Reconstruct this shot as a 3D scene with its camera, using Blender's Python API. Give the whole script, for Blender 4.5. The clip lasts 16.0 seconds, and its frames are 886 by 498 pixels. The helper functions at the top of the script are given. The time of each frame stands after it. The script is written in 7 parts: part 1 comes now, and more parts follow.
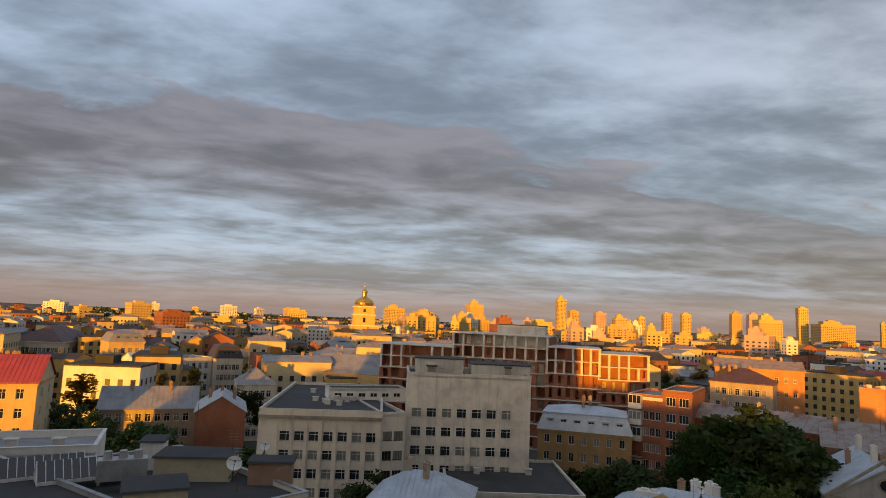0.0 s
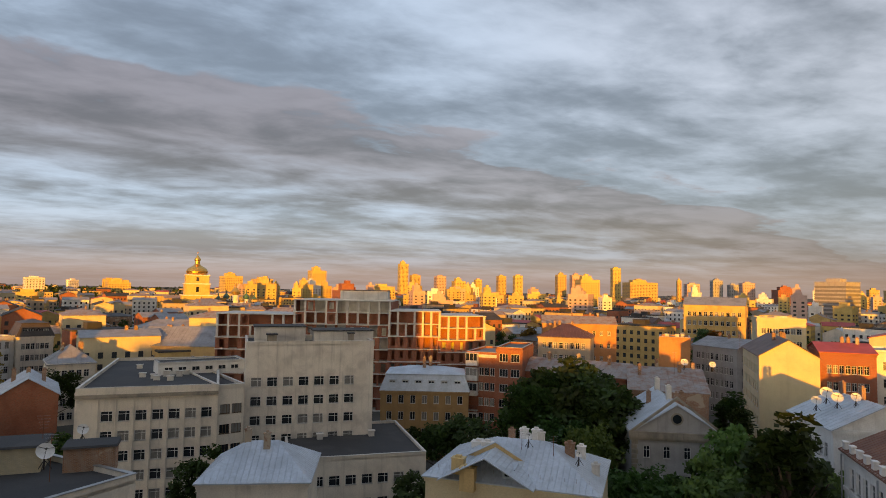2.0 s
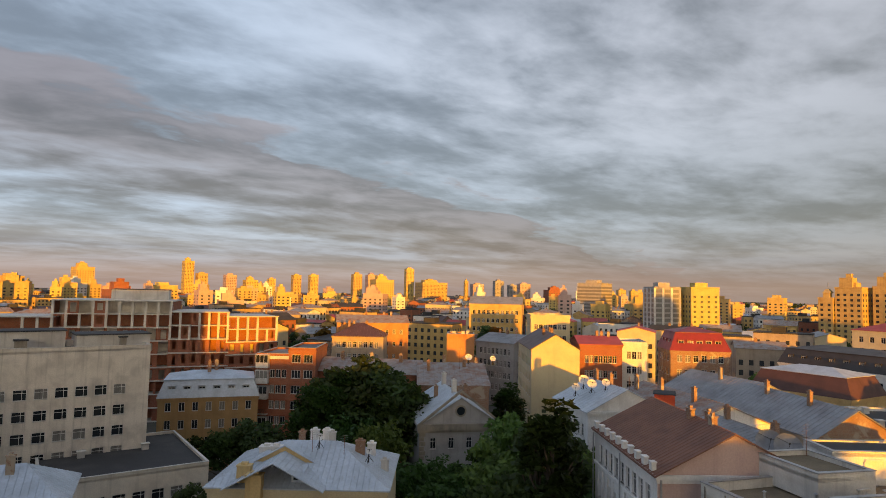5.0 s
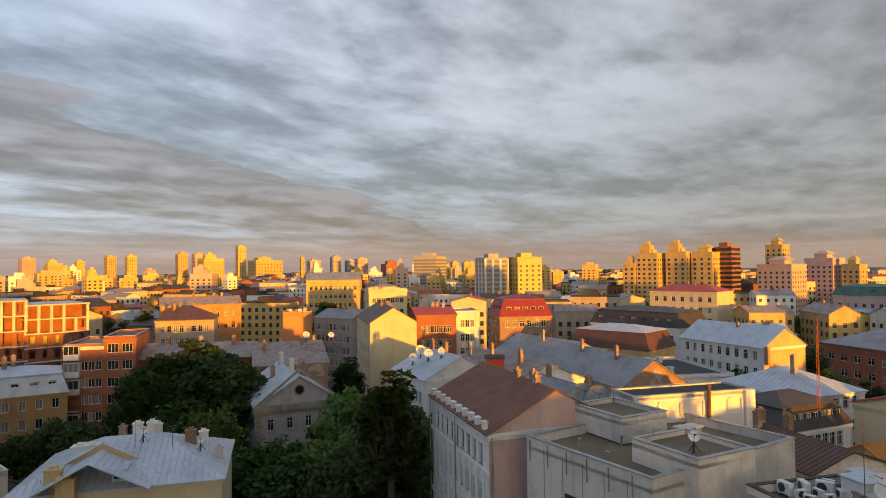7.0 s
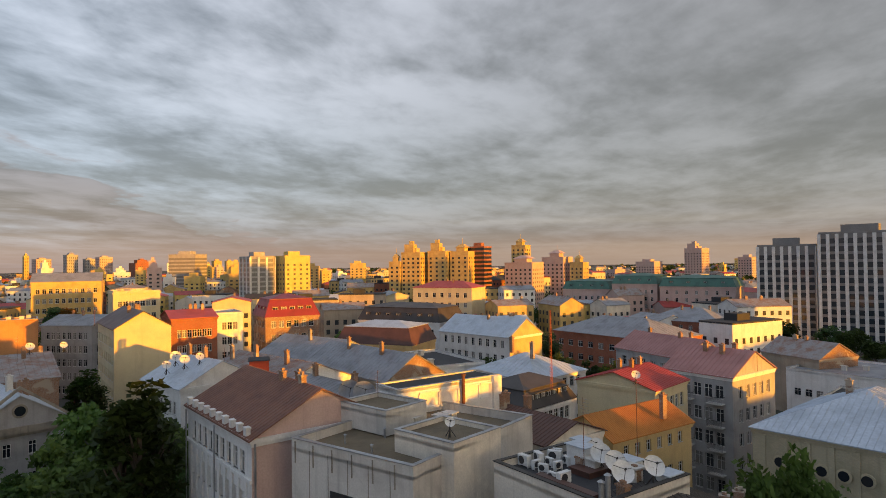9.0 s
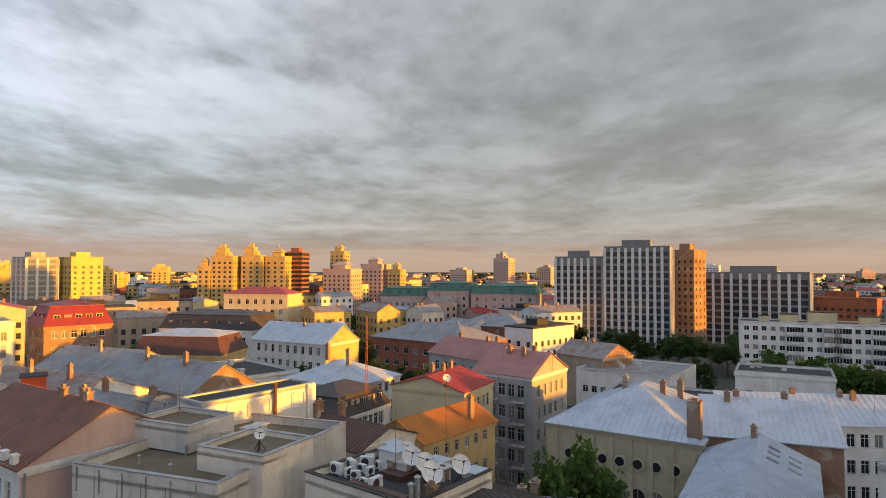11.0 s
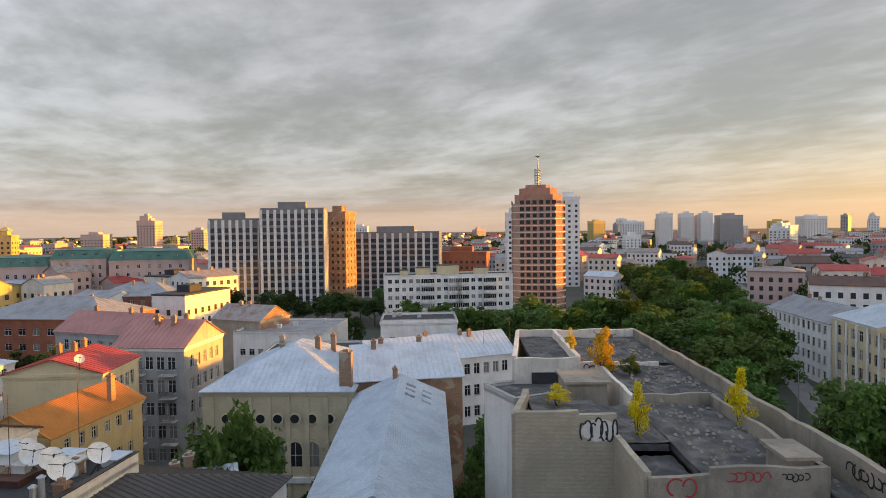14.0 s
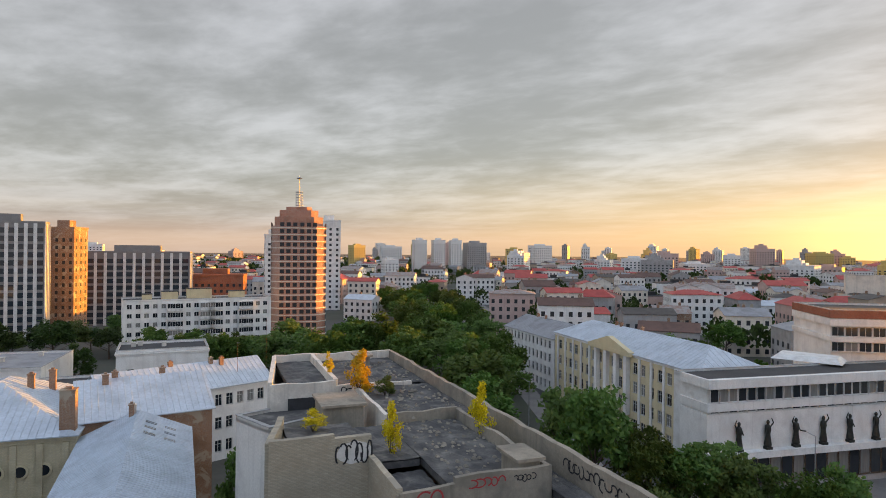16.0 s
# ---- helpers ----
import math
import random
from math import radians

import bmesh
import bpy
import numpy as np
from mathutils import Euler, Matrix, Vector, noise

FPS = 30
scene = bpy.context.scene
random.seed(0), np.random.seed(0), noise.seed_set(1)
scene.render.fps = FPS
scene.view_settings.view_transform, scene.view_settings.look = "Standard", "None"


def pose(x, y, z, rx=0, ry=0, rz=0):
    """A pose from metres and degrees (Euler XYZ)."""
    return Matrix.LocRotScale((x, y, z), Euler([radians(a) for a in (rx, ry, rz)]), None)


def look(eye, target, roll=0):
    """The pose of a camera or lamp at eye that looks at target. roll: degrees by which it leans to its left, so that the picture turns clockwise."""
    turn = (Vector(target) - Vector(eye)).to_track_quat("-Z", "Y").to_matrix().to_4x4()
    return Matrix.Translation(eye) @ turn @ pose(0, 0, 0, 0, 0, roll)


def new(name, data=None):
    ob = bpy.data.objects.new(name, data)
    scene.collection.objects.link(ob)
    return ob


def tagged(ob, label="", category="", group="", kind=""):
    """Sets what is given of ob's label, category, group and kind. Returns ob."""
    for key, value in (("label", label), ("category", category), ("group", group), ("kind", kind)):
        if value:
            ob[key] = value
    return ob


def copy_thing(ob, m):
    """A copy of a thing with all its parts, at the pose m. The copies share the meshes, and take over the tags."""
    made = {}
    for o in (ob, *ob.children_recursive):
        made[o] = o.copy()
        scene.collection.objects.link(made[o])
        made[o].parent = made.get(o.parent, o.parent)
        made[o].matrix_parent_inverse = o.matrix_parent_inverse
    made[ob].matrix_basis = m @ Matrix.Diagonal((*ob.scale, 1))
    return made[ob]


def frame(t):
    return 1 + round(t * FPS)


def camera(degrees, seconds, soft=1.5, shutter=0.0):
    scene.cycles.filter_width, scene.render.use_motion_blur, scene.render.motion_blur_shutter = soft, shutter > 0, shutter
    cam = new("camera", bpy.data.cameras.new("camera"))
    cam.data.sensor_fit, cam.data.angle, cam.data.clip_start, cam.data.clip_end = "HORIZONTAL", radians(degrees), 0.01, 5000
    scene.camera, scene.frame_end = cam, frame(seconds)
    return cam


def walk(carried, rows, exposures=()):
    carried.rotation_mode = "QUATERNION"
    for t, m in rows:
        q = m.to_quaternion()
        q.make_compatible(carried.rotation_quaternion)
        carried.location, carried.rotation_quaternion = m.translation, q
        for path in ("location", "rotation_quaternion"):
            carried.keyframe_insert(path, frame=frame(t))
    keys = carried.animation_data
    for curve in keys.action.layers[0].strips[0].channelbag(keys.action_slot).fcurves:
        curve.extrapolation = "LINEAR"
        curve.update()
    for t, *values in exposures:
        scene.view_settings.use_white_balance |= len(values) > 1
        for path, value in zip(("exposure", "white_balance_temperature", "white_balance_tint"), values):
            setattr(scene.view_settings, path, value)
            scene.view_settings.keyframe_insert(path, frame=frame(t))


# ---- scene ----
cam = camera(71.14, 16.0, soft=0.9)
EYE = 36.0
# seconds, heading, pitch and roll of the hand-held turn on the balcony
ROWS = [
    (0.0, -0.47, 6.29, -2.51),
    (0.5, -3.90, 5.19, -1.74),
    (1.0, -6.62, 4.39, -1.35),
    (1.5, -9.35, 4.37, -1.19),
    (2.0, -14.85, 3.55, -1.08),
    (2.5, -18.38, 3.62, -0.94),
    (3.0, -21.25, 3.33, -0.83),
    (3.5, -24.77, 3.68, -1.02),
    (6.0, -39.68, 2.69, -0.36),
    (6.5, -43.69, 1.89, 0.37),
    (7.0, -48.44, 1.64, 0.65),
    (7.5, -53.04, 1.41, 0.79),
    (8.0, -58.05, 1.52, 1.22),
    (8.5, -62.55, 1.26, 0.98),
    (9.0, -69.60, 1.24, 0.83),
    (11.5, -89.13, 0.44, 0.07),
    (12.0, -93.01, -1.18, 0.53),
    (12.5, -98.30, -0.80, 0.83),
    (13.0, -101.82, -1.37, 0.37),
    (13.5, -108.73, -2.06, 1.43),
    (14.0, -117.18, -1.95, 0.70),
    (14.5, -124.76, -1.38, 0.40),
    (15.0, -129.58, -1.17, 0.05),
    (15.5, -134.49, -0.18, -0.43),
    (16.0, -138.99, 0.17, -0.57),
]
REACH = 0.37  # the camera is held this far before the turning body
walk(cam, [(t, pose(-REACH * math.sin(radians(yaw)), REACH * math.cos(radians(yaw)), EYE, 90 + pitch, roll, yaw)) for t, yaw, pitch, roll in ROWS],
     exposures=[(0.0, -0.35), (2.0, -0.15), (3.5, -0.1), (6.0, -0.2), (7.0, -0.05), (8.5, -0.12), (9.0, -0.05), (12.0, 0.4), (14.5, 0.65), (16.0, 0.65)])

# ---- sky and sun ----
SUN_AZ, SUN_EL = 197.0, 2.3


def bearing(az, d, z=0.0):
    """A place by compass bearing from the balcony (clockwise from +y) and distance."""
    a = radians(az)
    return Vector((d * math.sin(a), d * math.cos(a), z))


class Nodes:
    """Short-hand for a node tree."""

    def __init__(self, tree):
        self.tree = tree
        tree.nodes.clear()

    def add(self, kind, inputs=None, **attrs):
        n = self.tree.nodes.new(kind)
        for key, value in attrs.items():
            setattr(n, key, value)
        for key, value in (inputs or {}).items():
            self.set(n.inputs[key], value)
        return n

    def set(self, sock, value):
        if isinstance(value, bpy.types.NodeSocket):
            self.tree.links.new(value, sock)
        else:
            sock.default_value = value

    def math(self, op, a, b=0.0, c=0.0, clamp=False):
        n = self.add("ShaderNodeMath", {0: a, 1: b, 2: c}, operation=op)
        n.use_clamp = clamp
        return n.outputs[0]

    def mix(self, fac, a, b, blend="MIX"):
        n = self.add("ShaderNodeMix", data_type="RGBA", blend_type=blend)
        self.set(n.inputs[0], fac), self.set(n.inputs[6], a), self.set(n.inputs[7], b)
        return n.outputs[2]

    def step(self, x, lo, hi):
        n = self.add("ShaderNodeMapRange", {0: x, 1: lo, 2: hi, 3: 0.0, 4: 1.0}, interpolation_type="SMOOTHSTEP")
        return n.outputs[0]

    def noise(self, vec, scale, detail=4.0, rough=0.55, distort=0.0):
        n = self.add("ShaderNodeTexNoise", {"Scale": scale, "Detail": detail, "Roughness": rough, "Distortion": distort})
        if vec is not None:
            self.set(n.inputs["Vector"], vec)
        return n.outputs[0]


def rgb(r, g, b):
    return (r, g, b, 1.0)


def make_world():
    world = bpy.data.worlds.new("evening_sky")
    world.use_nodes = True
    scene.world = world
    n = Nodes(world.node_tree)
    way = n.add("ShaderNodeTexCoord").outputs["Generated"]
    sep = n.add("ShaderNodeSeparateXYZ", {0: way})
    x, y, z = sep.outputs
    up = n.math("MAXIMUM", z, 0.0)
    # the cloud deck as a flat sheet seen in perspective
    inv = n.math("DIVIDE", 1.0, n.math("ADD", up, 0.10))
    px, py = n.math("MULTIPLY", x, inv), n.math("MULTIPLY", y, inv)
    sheet = n.add("ShaderNodeCombineXYZ", {0: px, 1: py, 2: 0.0}).outputs[0]
    turned = n.add("ShaderNodeMapping", {"Vector": sheet, "Rotation": (0, 0, radians(-40)), "Scale": (0.80, 1.15, 1)}).outputs[0]
    big = n.noise(turned, 0.6, 5, 0.54, 0.2)
    small = n.noise(turned, 1.9, 6, 0.56, 0.25)
    fine = n.noise(turned, 5.5, 5, 0.58, 0.2)
    tone = n.math("ADD", n.math("MULTIPLY", big, 0.52), n.math("ADD", n.math("MULTIPLY", small, 0.34), n.math("MULTIPLY", fine, 0.16)))
    light = n.step(tone, 0.40, 0.64)
    # from cool grey in the east to neutral grey in the south and west
    south = n.step(n.math("SUBTRACT", n.math("MULTIPLY", x, 0.55), n.math("MULTIPLY", y, 0.8)), -0.85, 0.65)
    dark = n.mix(south, rgb(0.205, 0.250, 0.335), rgb(0.185, 0.183, 0.188))
    pale = n.mix(south, rgb(0.560, 0.690, 0.890), rgb(0.350, 0.350, 0.368))
    deck = n.mix(light, dark, pale)
    # the long dark roll of cloud in the north-east
    edge = n.math("SUBTRACT", n.math("SUBTRACT", py, n.math("MULTIPLY", px, 0.33)), 2.45)
    edge = n.math("ADD", edge, n.math("MULTIPLY", n.math("SUBTRACT", small, 0.5), 2.4))
    roll = n.math("MULTIPLY", n.step(edge, -0.02, 0.22), n.math("SUBTRACT", 1.0, n.step(edge, 0.7, 2.6)))
    deck = n.mix(n.math("MULTIPLY", roll, 0.92), deck, n.mix(n.step(small, 0.34, 0.66), rgb(0.135, 0.122, 0.155), rgb(0.300, 0.275, 0.325)))
    mid = n.math("MULTIPLY", n.math("MULTIPLY", south, n.math("SUBTRACT", 1.0, south)), n.math("MULTIPLY", n.step(z, 0.10, 0.32), 3.4))
    deck = n.mix(n.math("MULTIPLY", mid, n.math("MULTIPLY_ADD", light, 0.62, 0.02)), deck, rgb(0.80, 0.81, 0.90))
    # thin streaks and a peach rim towards the horizon
    low = n.math("SUBTRACT", 1.0, n.step(z, 0.0, 0.13))
    streak = n.noise(n.add("ShaderNodeCombineXYZ", {0: n.math("MULTIPLY", x, 1.6), 1: n.math("MULTIPLY", y, 1.6), 2: n.math("MULTIPLY", z, 42.0)}).outputs[0], 1.0, 5, 0.6, 0.3)
    haze = n.mix(n.step(streak, 0.35, 0.65), rgb(0.235, 0.205, 0.215), rgb(0.420, 0.370, 0.345))
    deck = n.mix(n.math("MULTIPLY", low, 0.62), deck, haze)
    rim = n.math("SUBTRACT", 1.0, n.step(z, 0.004, 0.055))
    deck = n.mix(n.math("MULTIPLY", rim, 0.62), deck, n.mix(south, rgb(0.46, 0.315, 0.245), rgb(0.45, 0.31, 0.21)))
    # overcast skies grow brighter overhead
    over = n.math("ADD", 1.0, n.math("MULTIPLY", n.step(z, 0.45, 0.95), 0.45))
    deck = n.mix(1.0, deck, n.add("ShaderNodeCombineXYZ", {0: n.math("MULTIPLY_ADD", over, 0.86, 0.14), 1: over, 2: n.math("MULTIPLY_ADD", over, 1.18, -0.18)}).outputs[0], "MULTIPLY")
    # the glow of the setting sun
    s = bearing(SUN_AZ, 1.0)
    toward = n.math("ADD", n.math("MULTIPLY", x, s.x), n.math("MULTIPLY", y, s.y))
    wide = n.math("MULTIPLY", n.step(toward, 0.25, 1.0), n.math("SUBTRACT", 1.0, n.step(z, 0.01, 0.17)))
    near = n.math("MULTIPLY", n.step(toward, 0.82, 1.0), n.math("SUBTRACT", 1.0, n.step(z, 0.0, 0.10)))
    deck = n.mix(n.math("MULTIPLY", wide, 0.7), deck, rgb(0.56, 0.38, 0.19))
    deck = n.mix(n.math("MULTIPLY", near, 0.95), deck, rgb(1.05, 0.76, 0.33))
    # a bright cloud added past the sun, mostly out of view, fills shaded walls
    c = bearing(SUN_AZ + 15, 1.0)
    core = n.math("ADD", n.math("MULTIPLY", x, c.x), n.math("MULTIPLY", y, c.y))
    core = n.math("MULTIPLY", n.step(core, 0.80, 1.0), n.math("SUBTRACT", 1.0, n.step(z, 0.05, 0.42)))
    deck = n.mix(core, deck, rgb(4.8, 3.8, 2.5))
    nishita = n.add("ShaderNodeTexSky", sky_type="NISHITA", sun_disc=False, sun_elevation=radians(SUN_EL), sun_rotation=radians(SUN_AZ))
    clear = n.add("ShaderNodeBackground", {0: nishita.outputs[0], 1: 0.05})
    cloud = n.add("ShaderNodeBackground", {0: deck, 1: 1.0})
    both = n.add("ShaderNodeAddShader", {0: clear.outputs[0], 1: cloud.outputs[0]})
    n.add("ShaderNodeOutputWorld", {0: both.outputs[0]})


make_world()
sun_data = bpy.data.lights.new("sun", "SUN")
sun_data.energy, sun_data.angle, sun_data.color = 9.0, radians(0.6), (1.0, 0.385, 0.001)
sun = new("sun", sun_data)
sun.matrix_world = look(bearing(SUN_AZ, 300, 36 + 300 * math.tan(radians(SUN_EL))), (0, 0, 36))

# ---- materials ----


def surface(name, base, alt=None, rough=0.8, metal=0.0, grain=6.0, stain=0.25, streaks=0.0, bump=0.15, spec=0.4, vary=0.0):
    """A weathered surface: fine grain, broad stains, rain streaks and relief."""
    m = bpy.data.materials.new(name)
    m.use_nodes = True
    n = Nodes(m.node_tree)
    obj = n.add("ShaderNodeTexCoord").outputs["Object"]
    alt = alt or tuple(c * 0.62 for c in base)
    broad = n.noise(obj, stain, 6, 0.62, 0.3)
    col = n.mix(n.step(broad, 0.38, 0.72), rgb(*base), rgb(*alt))
    g = n.noise(obj, grain, 5, 0.65)
    col = n.mix(n.math("MULTIPLY", n.step(g, 0.3, 0.75), 0.45), col, rgb(*(c * 0.6 for c in base)))
    if streaks:
        run = n.add("ShaderNodeMapping", {"Vector": obj, "Scale": (1.6, 1.6, 0.07)}).outputs[0]
        col = n.mix(n.math("MULTIPLY", n.step(n.noise(run, 1.0, 5, 0.6), 0.50, 0.75), streaks), col, rgb(*(c * 0.38 for c in base)))
    if vary:
        r = n.add("ShaderNodeObjectInfo").outputs["Random"]
        n_hsv = n.add("ShaderNodeHueSaturation", {"Color": col, "Value": n.math("MULTIPLY_ADD", r, vary * 2, 1.0 - vary)})
        col = n_hsv.outputs[0]
    b = n.add("ShaderNodeBump", {"Strength": bump, "Distance": 0.05, "Height": g})
    p = n.add("ShaderNodeBsdfPrincipled", {"Base Color": col, "Metallic": metal, "Normal": b.outputs[0], "Specular IOR Level": spec,
                                            "Roughness": n.math("MULTIPLY_ADD", broad, 0.25, rough - 0.12, clamp=True)})
    n.add("ShaderNodeOutputMaterial", {0: p.outputs[0]})
    return m


def brickwork(name, base, alt, mortar, scale=1.0, plaster=None):
    """Brick courses 7.5 cm high on upright walls, sooty and patched."""
    m = bpy.data.materials.new(name)
    m.use_nodes = True
    n = Nodes(m.node_tree)
    obj = n.add("ShaderNodeTexCoord").outputs["Object"]
    sep = n.add("ShaderNodeSeparateXYZ", {0: obj})
    flat = n.add("ShaderNodeCombineXYZ", {0: n.math("ADD", sep.outputs[0], sep.outputs[1]), 1: sep.outputs[2], 2: 0.0}).outputs[0]
    br = n.add("ShaderNodeTexBrick", {"Vector": flat, "Color1": rgb(*base), "Color2": rgb(*alt), "Mortar": rgb(*mortar), "Scale": scale,
                                      "Mortar Size": 0.012, "Brick Width": 0.26, "Row Height": 0.078, "Mortar Smooth": 0.3, "Bias": 0.0})
    broad = n.noise(obj, 0.22, 6, 0.62, 0.4)
    col = n.mix(n.math("MULTIPLY", n.step(broad, 0.42, 0.7), 0.6), br.outputs[0], rgb(*(c * 0.55 for c in base)))
    if plaster:
        col = n.mix(n.step(n.noise(obj, 0.35, 5, 0.6, 0.6), 0.56, 0.60), col, rgb(*plaster))
    b = n.add("ShaderNodeBump", {"Strength": 0.4, "Distance": 0.02, "Height": br.outputs[1]})
    b.invert = True
    p = n.add("ShaderNodeBsdfPrincipled", {"Base Color": col, "Roughness": 0.9, "Normal": b.outputs[0], "Specular IOR Level": 0.25})
    n.add("ShaderNodeOutputMaterial", {0: p.outputs[0]})
    return m


def glazing(name, tint=(0.018, 0.022, 0.028), curtain=0.35):
    """Window glass before dark rooms; some rooms have pale curtains close behind."""
    m = bpy.data.materials.new(name)
    m.use_nodes = True
    n = Nodes(m.node_tree)
    r = n.add("ShaderNodeObjectInfo").outputs["Random"]
    obj = n.add("ShaderNodeTexCoord").outputs["Object"]
    pleat = n.noise(n.add("ShaderNodeMapping", {"Vector": obj, "Scale": (9, 9, 0.4)}).outputs[0], 1.0, 3)
    cloth = n.mix(pleat, rgb(0.10, 0.10, 0.095), rgb(0.30, 0.29, 0.27))
    col = n.mix(n.step(r, 1.0 - curtain, 1.02 - curtain), rgb(*tint), cloth)
    wob = n.add("ShaderNodeBump", {"Strength": 0.05, "Height": n.noise(obj, 1.2, 2)})
    p = n.add("ShaderNodeBsdfPrincipled", {"Base Color": col, "Roughness": 0.06, "Specular IOR Level": 0.6, "Normal": wob.outputs[0]})
    n.add("ShaderNodeOutputMaterial", {0: p.outputs[0]})
    return m


def foliage(name, dark, bright):
    m = bpy.data.materials.new(name)
    m.use_nodes = True
    n = Nodes(m.node_tree)
    leaf = n.add("ShaderNodeNewGeometry").outputs["Random Per Island"]
    tree_r = n.add("ShaderNodeObjectInfo").outputs["Random"]
    obj = n.add("ShaderNodeTexCoord").outputs["Object"]
    f = n.math("ADD", n.math("MULTIPLY", leaf, 0.55), n.math("MULTIPLY", n.noise(obj, 0.5, 3), 0.6), clamp=True)
    col = n.mix(f, rgb(*dark), rgb(*bright))
    col = n.add("ShaderNodeHueSaturation", {"Color": col, "Hue": n.math("MULTIPLY_ADD", tree_r, 0.05, 0.475), "Value": n.math("MULTIPLY_ADD", tree_r, 0.5, 0.75)}).outputs[0]
    p = n.add("ShaderNodeBsdfPrincipled", {"Base Color": col, "Roughness": 0.55, "Specular IOR Level": 0.25})
    t = n.add("ShaderNodeBsdfTranslucent", {"Color": col})
    s = n.add("ShaderNodeMixShader", {0: 0.3, 1: p.outputs[0], 2: t.outputs[0]})
    n.add("ShaderNodeOutputMaterial", {0: s.outputs[0]})
    return m


# the next two hold the low sun's yellow in their base colour
SUNLIT_STUCCO = surface("sunset_tinted_stucco", (0.64, 0.49, 0.17), (0.50, 0.36, 0.12), streaks=0.2)
SUNLIT_RENDER = surface("sunset_tinted_render", (0.58, 0.42, 0.16), (0.42, 0.28, 0.11), streaks=0.3)
WHITE = surface("white_plaster", (0.80, 0.79, 0.76), (0.62, 0.60, 0.57), streaks=0.25)
CREAM = surface("cream_render", (0.78, 0.71, 0.60), (0.56, 0.51, 0.44), streaks=0.35)
YELLOW = surface("yellow_plaster", (0.60, 0.44, 0.20), (0.44, 0.31, 0.15), streaks=0.25)
PALE_YELLOW = surface("pale_yellow_plaster", (0.66, 0.57, 0.36), (0.55, 0.46, 0.30), streaks=0.15)
OCHRE = surface("ochre_plaster", (0.42, 0.27, 0.12), (0.30, 0.19, 0.09), streaks=0.3)
PINK = surface("pink_plaster", (0.56, 0.41, 0.36), (0.47, 0.34, 0.30), streaks=0.2)
GREY = surface("grey_plaster", (0.40, 0.39, 0.38), (0.29, 0.28, 0.27), streaks=0.35)
BLUE_GREY = surface("blue_grey_plaster", (0.50, 0.55, 0.60), (0.40, 0.44, 0.49), streaks=0.2)
TAN = surface("tan_plaster", (0.44, 0.36, 0.27), (0.31, 0.25, 0.19), streaks=0.35)
CONCRETE = surface("concrete", (0.66, 0.635, 0.585), (0.46, 0.435, 0.40), streaks=0.5, bump=0.3)
OLD_CONCRETE = surface("old_concrete", (0.33, 0.29, 0.23), (0.17, 0.155, 0.13), streaks=0.5, bump=0.5, stain=0.4)
STAINED = surface("stained_render", (0.76, 0.70, 0.61), (0.50, 0.455, 0.40), streaks=0.6, stain=0.3, bump=0.4)
BRICK = brickwork("red_brick", (0.36, 0.13, 0.075), (0.26, 0.085, 0.05), (0.27, 0.16, 0.11))
OLD_BRICK = brickwork("old_brown_brick", (0.33, 0.18, 0.10), (0.24, 0.13, 0.08), (0.36, 0.31, 0.26), plaster=(0.40, 0.33, 0.25))
YELLOW_BRICK = brickwork("yellow_brick", (0.58, 0.50, 0.33), (0.50, 0.43, 0.28), (0.40, 0.36, 0.28))
SILICATE = brickwork("weathered_silicate_brick", (0.44, 0.39, 0.30), (0.36, 0.31, 0.23), (0.30, 0.27, 0.22))
TIN = surface("pale_tin_roof", (0.52, 0.58, 0.65), (0.40, 0.445, 0.50), rough=0.50, metal=0.25, stain=0.4, grain=3.0, bump=0.08, streaks=0.15)
TIN_GREY = surface("grey_tin_roof", (0.30, 0.31, 0.33), (0.20, 0.20, 0.21), rough=0.55, metal=0.2, stain=0.3, grain=3.0, streaks=0.25)
TIN_RUST = surface("rusty_tin_roof", (0.30, 0.28, 0.27), (0.25, 0.12, 0.07), rough=0.7, stain=0.6, grain=3.0, streaks=0.3)
TIN_RED = surface("red_tin_roof", (0.40, 0.055, 0.045), (0.28, 0.04, 0.035), rough=0.5, stain=0.3)
TIN_CRIMSON = surface("crimson_tin_roof", (0.22, 0.022, 0.035), (0.15, 0.016, 0.026), rough=0.45, stain=0.3)
TIN_BROWN = surface("brown_tin_roof", (0.105, 0.050, 0.037), (0.07, 0.035, 0.028), rough=0.5, stain=0.3)
TIN_COPPER = surface("copper_brown_tin_roof", (0.21, 0.095, 0.06), (0.15, 0.07, 0.05), rough=0.55, stain=0.5)
TIN_DARK = surface("dark_seamed_roof", (0.060, 0.052, 0.048), (0.040, 0.035, 0.033), rough=0.5, stain=0.3)
PINK_ROOF = surface("faded_pink_tin_roof", (0.40, 0.19, 0.17), (0.31, 0.14, 0.125), rough=0.55, stain=0.3)
ORANGE_TILE = surface("orange_tile_roof", (0.50, 0.19, 0.03), (0.38, 0.14, 0.025), rough=0.6, stain=0.35)
GREEN_TIN = surface("green_tin_roof", (0.07, 0.17, 0.13), (0.05, 0.11, 0.09), rough=0.5)
BITUMEN = surface("bitumen_felt", (0.040, 0.041, 0.044), (0.075, 0.073, 0.072), rough=0.85, stain=0.18, bump=0.3)
CRACKED = surface("cracked_roofing", (0.062, 0.061, 0.062), (0.20, 0.19, 0.175), rough=0.9, stain=0.55, grain=2.2, bump=0.6)
GRAVEL = surface("gravel_roofing", (0.21, 0.165, 0.105), (0.12, 0.10, 0.07), rough=0.95, grain=14.0, bump=0.8)
